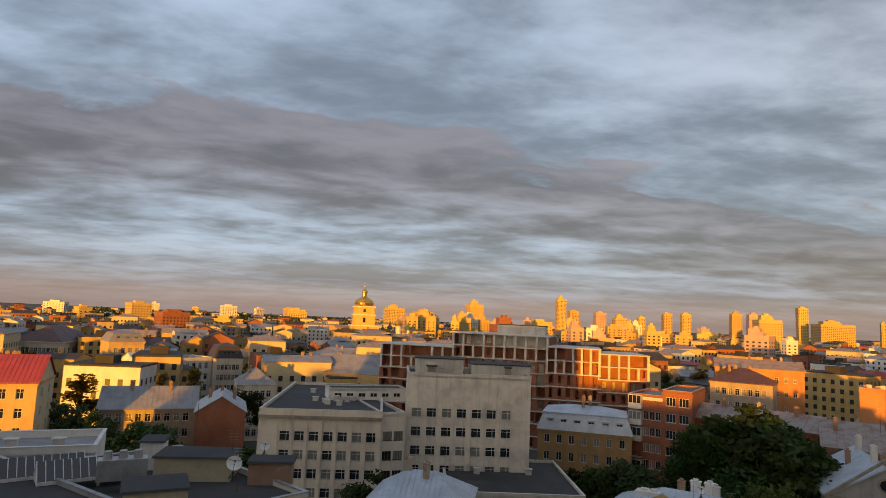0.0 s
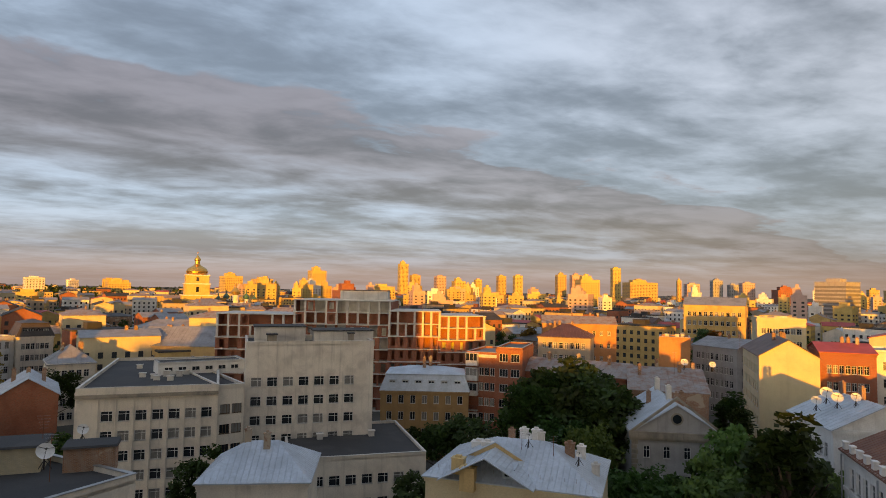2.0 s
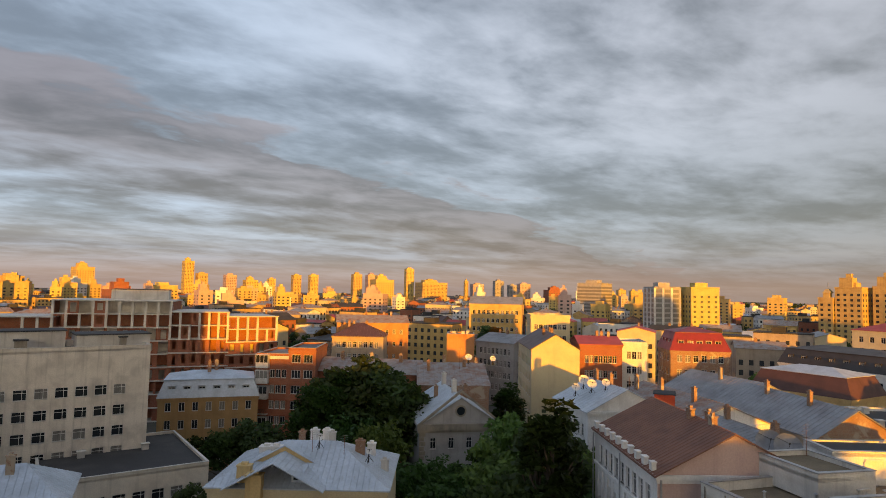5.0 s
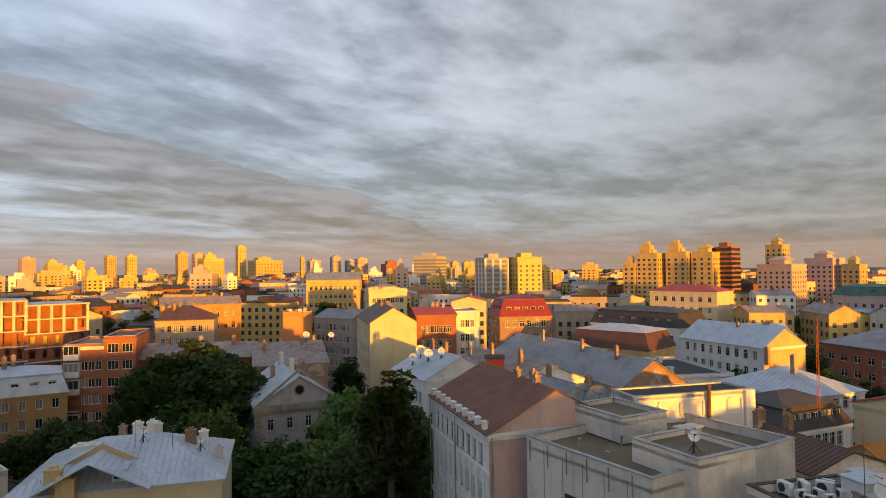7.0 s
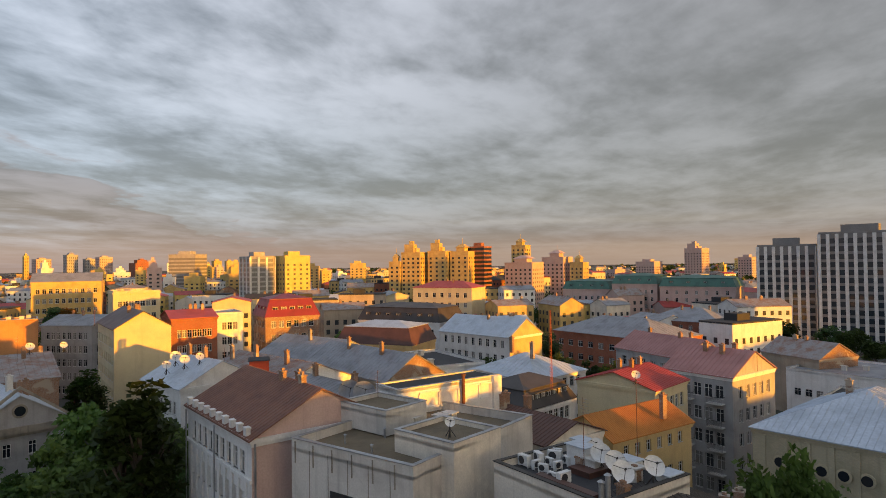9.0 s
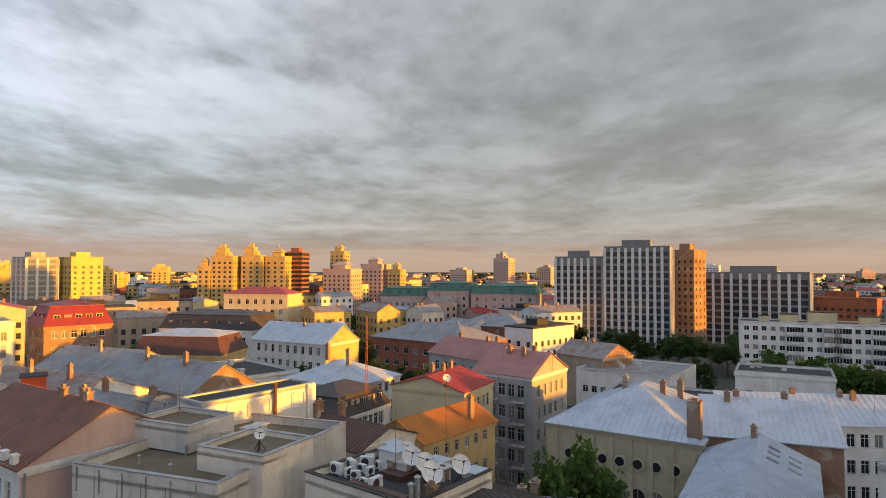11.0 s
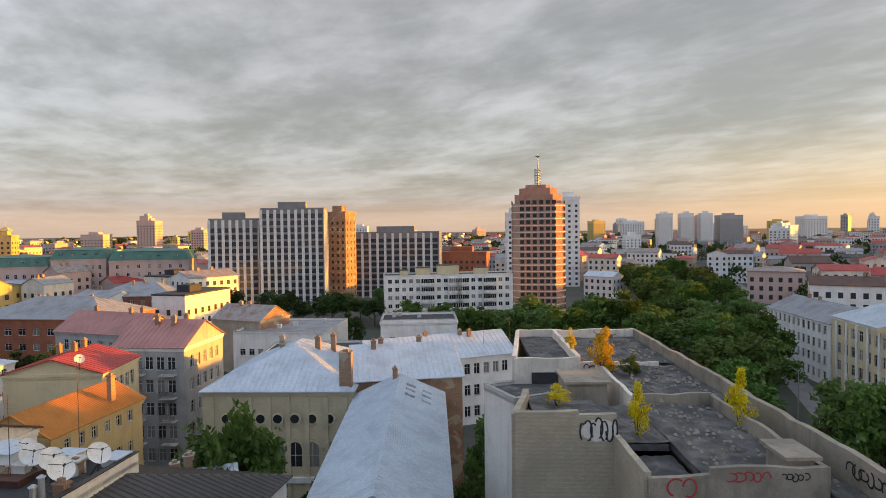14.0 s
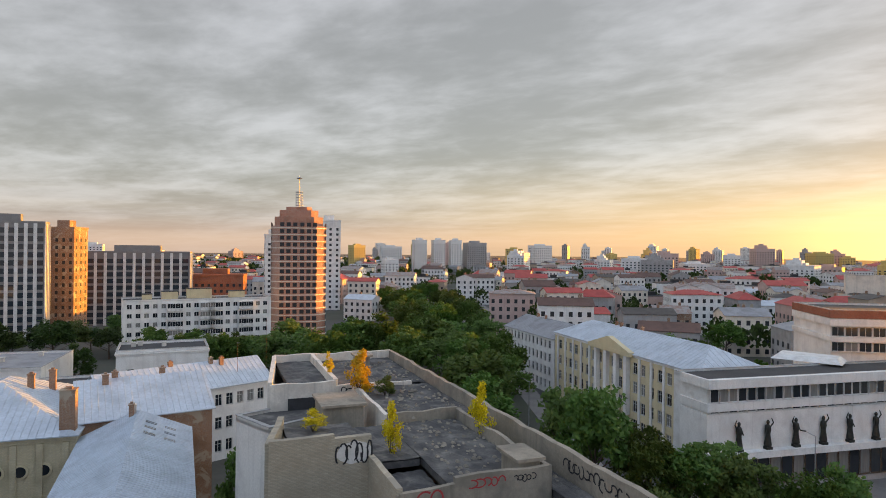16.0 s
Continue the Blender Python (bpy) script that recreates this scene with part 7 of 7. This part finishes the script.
for k in range(6):
    for x in (0.0, ped_w - 1.0):
        g = Geo()
        g.box(x, -0.12, 8.5 + 0.75 * k, x + (1.0 if k % 2 else 0.8), -0.002, 8.5 + 0.75 * k + 0.65)
        part("quoin", g, OLD_CONCRETE, pediment)
for x in (0.28, 0.72):
    chimney(pediment, ped_w * 0.5, 21 * x, 19.4, 1.0, 0.8, 0.8, CONCRETE)

# hall: arched windows below round ones, big brick chimney
for i in range(7):
    x = 3.0 + i * (hall_w - 5) / 6.4
    g = Geo()
    n = 10
    pts = [(x - 0.8, 6.6), (x + 0.8, 6.6), (x + 0.8, 8.9)] + [(x + 0.8 * math.cos(math.pi * k / n), 8.9 + 0.8 * math.sin(math.pi * k / n)) for k in range(1, n)] + [(x - 0.8, 8.9)]
    g.hexa([(a, -0.02, b) for a, b in pts], [(a, 0.1, b) for a, b in pts])
    part("arched_window", g, GLASS, hall)
    g = Geo()
    for k in range(n):
        a0, a1 = math.pi * k / n, math.pi * (k + 1) / n
        g.hexa([(x + 0.8 * math.cos(a0), -0.14, 8.9 + 0.8 * math.sin(a0)), (x + 1.08 * math.cos(a0), -0.14, 8.9 + 1.08 * math.sin(a0)), (x + 1.08 * math.cos(a1), -0.14, 8.9 + 1.08 * math.sin(a1)), (x + 0.8 * math.cos(a1), -0.14, 8.9 + 0.8 * math.sin(a1))],
               [(x + 0.8 * math.cos(a0), 0, 8.9 + 0.8 * math.sin(a0)), (x + 1.08 * math.cos(a0), 0, 8.9 + 1.08 * math.sin(a0)), (x + 1.08 * math.cos(a1), 0, 8.9 + 1.08 * math.sin(a1)), (x + 0.8 * math.cos(a1), 0, 8.9 + 0.8 * math.sin(a1))])
    g.box(x - 0.03, -0.06, 6.6, x + 0.03, -0.02, 9.6), g.box(x - 0.8, -0.06, 8.0, x + 0.8, -0.02, 8.06)
    part("arch_moulding", g, YELLOW_BRICK, hall)
    g = Geo()
    g.tube((x, -0.17, 12.6), (x, -0.12, 12.6), 0.55, n=18)
    part("round_window", g, GLASS, hall)
    g = Geo()
    g.lathe([(0.56, 0), (0.78, 0), (0.78, 0.12), (0.56, 0.12)], 18)
    ring = part("round_frame", g, YELLOW_BRICK, hall)
    ring.location, ring.rotation_euler = (x, 0, 12.6), (radians(90), 0, 0)
for k in range(8):
    g = Geo()
    x = 1.2 + k * (hall_w - 1.6) / 7.2
    g.box(x - 0.3, -0.22, 0, x + 0.3, -0.002, 15.4)
    part("pilaster", g, YELLOW_BRICK, hall)
g = Geo()
g.box(0, -0.3, 4.6, hall_w, -0.003, 5.3)
part("string_course", g, WHITE, hall)
chimney(hall, hall_w - 0.9, 1.2, 16.6, 4.0, 1.5, 1.3, OLD_BRICK)
W = frame_of(hall_wing)
for i in range(3):
    for k in range(2):
        g = Geo()
        s, t0, t1 = 3.0 + i * 2.2, 6.4 + k * 1.9, 7.5 + k * 1.9
        zz = lambda t: 15.2 + 2.4 * (10.6 - t) / 5.3 + 0.12
        g.hexa([(s, t0, zz(t0) - 0.1), (s + 0.8, t0, zz(t0) - 0.1), (s + 0.8, t1, zz(t1) - 0.1), (s, t1, zz(t1) - 0.1)], [(s, t0, zz(t0)), (s + 0.8, t0, zz(t0)), (s + 0.8, t1, zz(t1)), (s, t1, zz(t1))])
        part("roof_window", g, GLASS, hall_wing)
chimney(hall_wing, 0.8, 5.0, 17.4, 1.0, 0.7, 0.6, WHITE)

# office block: ribs, stains band, roof huts
for i in range(8):
    g = Geo()
    x = 3.0 + (wing_w - 3.2) * i / 7
    g.box(x - 0.14, -0.22, 0, x + 0.14, -0.002, 18.4)
    part("rib", g, CREAM, wing)
g = Geo()
g.box(0, -0.5, 18.4, wing_w, -0.002, 18.9)
part("eaves_band", g, OLD_CONCRETE, wing)
B = frame_of(block)
for x, y, w, d, h, m in ((1.5, 6, 9, 6, 2.6, CONCRETE), (12, 5, 11, 7, 1.9, CONCRETE), (3.6, 3, 1.6, 1.6, 1.4, OLD_CONCRETE), (18, 2.6, 0.9, 0.9, 1.6, OLD_CONCRETE)):
    ob = thing("roof_hut", "stained concrete hut on the office roof", "roof structure", at(B, x, y, 25.58), "office roof huts")
    g = Geo()
    g.box(0, 0, 0, w, d, h)
    part("body", g, m, ob)
    g = Geo()
    g.box(-0.2, -0.2, h, w + 0.2, d + 0.2, h + 0.2)
    part("lid", g, BITUMEN, ob)
Wm = frame_of(wing)
for x, y in ((9, 12), (9.6, 10), (7.0, 14), (11.8, 9), (14, 16), (10.2, 20), (5.2, 26), (15, 30)):
    g = Geo()
    g.box(0, 0, 0, 1.0, 0.7, 0.7), g.box(-0.12, -0.12, 0.7, 1.12, 0.82, 0.8)
    lone("roof_vent", g, CONCRETE, "small concrete roof vent on dark felt", "roof vent", at(Wm, x, y, 19.38), "office roof vents")

# school: pilasters, portico and attic
for i in range(14):
    g = Geo()
    x = school_w * (i + 0.5) / 14
    if 4 < i < 9:
        g.box(x - 0.55, -0.9, 3.9, x + 0.55, -0.002, 15.4)
    else:
        g.box(x - 0.3, -0.25, 0, x + 0.3, -0.002, 15.4)
    part("pilaster", g, WHITE, school)
g = Geo()
x0, x1 = school_w * 0.34, school_w * 0.64
g.hexa([(x0, -1.0, 16.3), (x1, -1.0, 16.3), (x1, 0.2, 16.3), (x0, 0.2, 16.3)], [((x0 + x1) / 2 - 0.2, -1.0, 18.6), ((x0 + x1) / 2 + 0.2, -1.0, 18.6), ((x0 + x1) / 2 + 0.2, 0.2, 18.6), ((x0 + x1) / 2 - 0.2, 0.2, 18.6)])
g.box(x0, -1.1, 15.5, x1, -0.002, 16.3)
part("pediment", g, PALE_YELLOW, school)
g = Geo()
g.box(x0 + 4, -5, 4.2, x1 - 4, -0.9, 5.0), g.box(x0 + 4, -5.2, 5.0, x1 - 4, -0.9, 5.3)
part("porch_roof", g, WHITE, school)
for i in range(4):
    g = Geo()
    x = x0 + 4.6 + (x1 - x0 - 9.2) * i / 3
    g.lathe([(0.42, 0), (0.42, 0.3), (0.32, 0.4), (0.28, 3.9), (0.4, 4.2)], 12, x, -4.5)
    part("column", g, WHITE, school)
# awning and garland lights on the square
g = Geo()
a = bearing(169.3, 128, 15.6)
g.hexa([(a.x - 6, a.y - 2, 17.6), (a.x + 5, a.y - 2, 17.6), (a.x + 5, a.y + 3, 17.4), (a.x - 6, a.y + 3, 17.4)], [(a.x - 5, a.y - 1.5, 18.4), (a.x + 4, a.y - 1.5, 18.4), (a.x + 4, a.y + 2, 18.2), (a.x - 5, a.y + 2, 18.2)])
lone("awning", g, ENAMEL, "white canvas awning on the roof terrace", "awning")
GLOW = bpy.data.materials.new("warm_bulb")
GLOW.use_nodes = True
nn = Nodes(GLOW.node_tree)
nn.add("ShaderNodeOutputMaterial", {0: nn.add("ShaderNodeEmission", {0: rgb(1.0, 0.55, 0.12), 1: 5.0}).outputs[0]})
gar = thing("light_garland", "string of warm bulbs between trees on the square", "string lights", Matrix.Translation(bearing(163.4, 99, 3.4)) @ Matrix.Rotation(radians(15), 4, "Z"))
g = Geo()
for i in range(10):
    x0, x1 = i * 0.5 - 2.5, i * 0.5 - 2.0
    sag = lambda x: 0.12 * x * x - 0.75
    g.tube((x0, 0, sag(x0)), (x1, 0, sag(x1)), 0.02, n=4)
part("cable", g, DARK_STEEL, gar)
for i in range(11):
    g = Geo()
    x = i * 0.5 - 2.5
    g.lathe([(0.03, -0.16), (0.09, -0.08), (0.06, 0.0)], 8)
    bulb = part("bulb", g, GLOW, gar)
    bulb.location = (x, 0, 0.12 * x * x - 0.76)

# lit plant room and machines on the panel block
PB = frame_of(panel)
for x, y, w, d, h in ((12, 4, 5, 4, 2.6), (20, 5, 8, 4, 3.4), (34, 4, 5, 4, 2.4), (6, 5, 3, 3, 1.8)):
    ob = thing("roof_hut", "pale plant room on the apartment block roof", "roof structure", at(PB, x, y, 18.58), "plant rooms")
    g = Geo()
    g.box(0, 0, 0, w, d, h)
    part("body", g, PALE_YELLOW, ob)
    g = Geo()
    g.box(-0.15, -0.15, h, w + 0.15, d + 0.15, h + 0.2)
    part("lid", g, BITUMEN, ob)

# ---- far city ----
rng = random.Random(7)
# walls of the sunlit half of the city, evening light in several colours
WALLS = [CREAM, WHITE, TAN, YELLOW, SUNLIT_RENDER, BRICK, SUNLIT_STUCCO, PALE_YELLOW, OLD_BRICK, SUNLIT_RENDER]
ROOFS = [TIN_GREY, TIN_RUST, TIN_BROWN, TIN_GREY, TIN_RUST, TIN_DARK, TIN, TIN_RED, TIN_BROWN, BITUMEN]


def far_house(label, w, d, z, kind, wall, roof, m, name="city_house", rise=3.0):
    ob = thing(name, label, "building", m, "houses of the old city")
    g = Geo()
    g.box(0, 0, 0, w, d, z)
    if kind == "gable":
        g.face((w, 0, z), (w, d, z), (w, d / 2, z + rise)), g.face((0, d, z), (0, 0, z), (0, d / 2, z + rise))
    part("wall", g, wall, ob)
    if kind == "gable":
        pitched(ob, w, d, z + 0.02, rise, roof)
    elif kind == "hip":
        pitched(ob, w, d, z + 0.02, rise, roof, hip=min(w, d) / 2, across=d > w)
    else:
        g = Geo()
        g.box(-0.1, -0.1, z + 0.01, w + 0.1, d + 0.1, z + 0.5)
        g.box(w * 0.3, d * 0.3, z + 0.5, w * 0.55, d * 0.7, z + 2.6)
        part("roof", g, roof, ob)
    g = Geo()
    far_windows(g, w, d, z)
    part("glazing", g, FAR_GLASS, ob, kind="stuff")
    for i in range(rng.randint(1, 3)):
        if kind != "flat":
            chimney(ob, w * rng.uniform(0.15, 0.85), d * 0.45, z + rise, 0.9, 0.9, 0.6)
    return ob


PROTOS, SHADED_PROTOS = [], []
# wall colours without the sun tint, for the half seen in shade
SHADED_WALLS = [WHITE, GREY, CREAM, TAN, WHITE, PINK, GREY, OLD_BRICK]
WORDS = {"gable": "gabled", "hip": "hip-roofed", "flat": "flat-roofed"}
COLOUR = {CREAM: "cream", WHITE: "white", TAN: "tan", YELLOW: "yellow", GREY: "grey", PINK: "pinkish", BRICK: "red brick", SUNLIT_RENDER: "sun-tinted", SUNLIT_STUCCO: "sun-yellowed stucco", OLD_BRICK: "brown brick", PALE_YELLOW: "pale yellow"}
SLOTS = []
for ring, (d0, gap) in enumerate([(200 + 26 * i, 30) for i in range(14)] + [(570 + 42 * i, 40) for i in range(14)] + [(1180 + 80 * i, 62) for i in range(12)]):
    n = int(math.radians(232) * d0 / gap)
    for i in range(n):
        az = -40 + 232 * (i + rng.uniform(-0.25, 0.25)) / n
        d = d0 + rng.uniform(-8, 8)
        SLOTS.append((az, d))
KEEP_OUT = [(21, 32, 165, 240), (32, 46, 165, 262), (35, 42, 285, 335), (-9, -4, 560, 760), (-6, 20, 150, 235), (44, 60, 140, 205), (63, 84, 340, 480), (51, 58, 380, 450), (95, 131, 150, 390), (143, 152, 140, 210), (149, 181, 90, 215), (57, 84, 140, 215), (134, 147, 100, 420)]


def free(az, d):
    return not any(a <= az <= b and c <= d <= e for a, b, c, e in KEEP_OUT)



class Crowd:
    """Gathers copies of the prototype houses too far to pick apart into one mesh."""

    def __init__(self):
        self.v, self.loops, self.sizes, self.mi, self.mats, self.k = [], [], [], [], [], 0

    def take(self, ob, m):
        for o in ob.children:
            me = o.data
            co = np.empty(len(me.vertices) * 3)
            me.vertices.foreach_get("co", co)
            co = co.reshape(-1, 3) @ np.array(m.to_3x3()).T + np.array(m.translation)
            mat = me.materials[0]
            if mat not in self.mats:
                self.mats.append(mat)
            li = np.empty(len(me.loops), dtype=np.int64)
            me.loops.foreach_get("vertex_index", li)
            sz = np.empty(len(me.polygons), dtype=np.int64)
            me.polygons.foreach_get("loop_total", sz)
            self.v.append(co), self.loops.append(li + self.k), self.sizes.append(sz)
            self.mi.append(np.full(len(sz), self.mats.index(mat)))
            self.k += len(co)

    def finish(self, name, label, category):
        v, li, sz = np.concatenate(self.v), np.concatenate(self.loops), np.concatenate(self.sizes)
        cuts = np.split(li, np.cumsum(sz)[:-1])
        me = bpy.data.meshes.new(name)
        me.from_pydata(v.tolist(), [], [c.tolist() for c in cuts])
        for mat in self.mats:
            me.materials.append(mat)
        me.polygons.foreach_set("material_index", np.concatenate(self.mi))
        me.update()
        return tagged(new(name, me), label, category, kind="stuff")


crowd, count = Crowd(), 0
for az, d in SLOTS:
    if not free(az, d) or rng.random() < (0.10 if d < 560 else 0.30):
        continue
    turn = rng.choice((0, 0, 90, 90, 12, -14)) + (20 if az < 30 else -53 if az < 110 else 35)
    m = Matrix.Translation(bearing(az, d)) @ Matrix.Rotation(radians(turn), 4, "Z")
    # lit and shaded halves draw from separate wall colours
    kin, walls = (PROTOS, WALLS) if az < 84 else (SHADED_PROTOS, SHADED_WALLS)
    if len(kin) < 32:
        kind = rng.choice(("gable", "hip", "gable", "flat"))
        wall, roof = rng.choice(walls), rng.choice(ROOFS)
        ob = far_house(f"{COLOUR[wall]} {WORDS[kind]} old city house among crowded roofs", rng.uniform(13, 24), rng.uniform(10, 15), rng.uniform(12, 24) if az < 84 else rng.uniform(10, 19), kind, wall,
                       roof if kind != "flat" else BITUMEN, m, rise=rng.uniform(1.4, 3.2))
        kin.append(ob)
    elif count < 190 and d < 560:
        copy_thing(rng.choice(kin), m)
        count += 1
    else:
        crowd.take(rng.choice(kin), m)
crowd.finish("distant_houses", "distant crowded city houses with tin roofs", "houses")
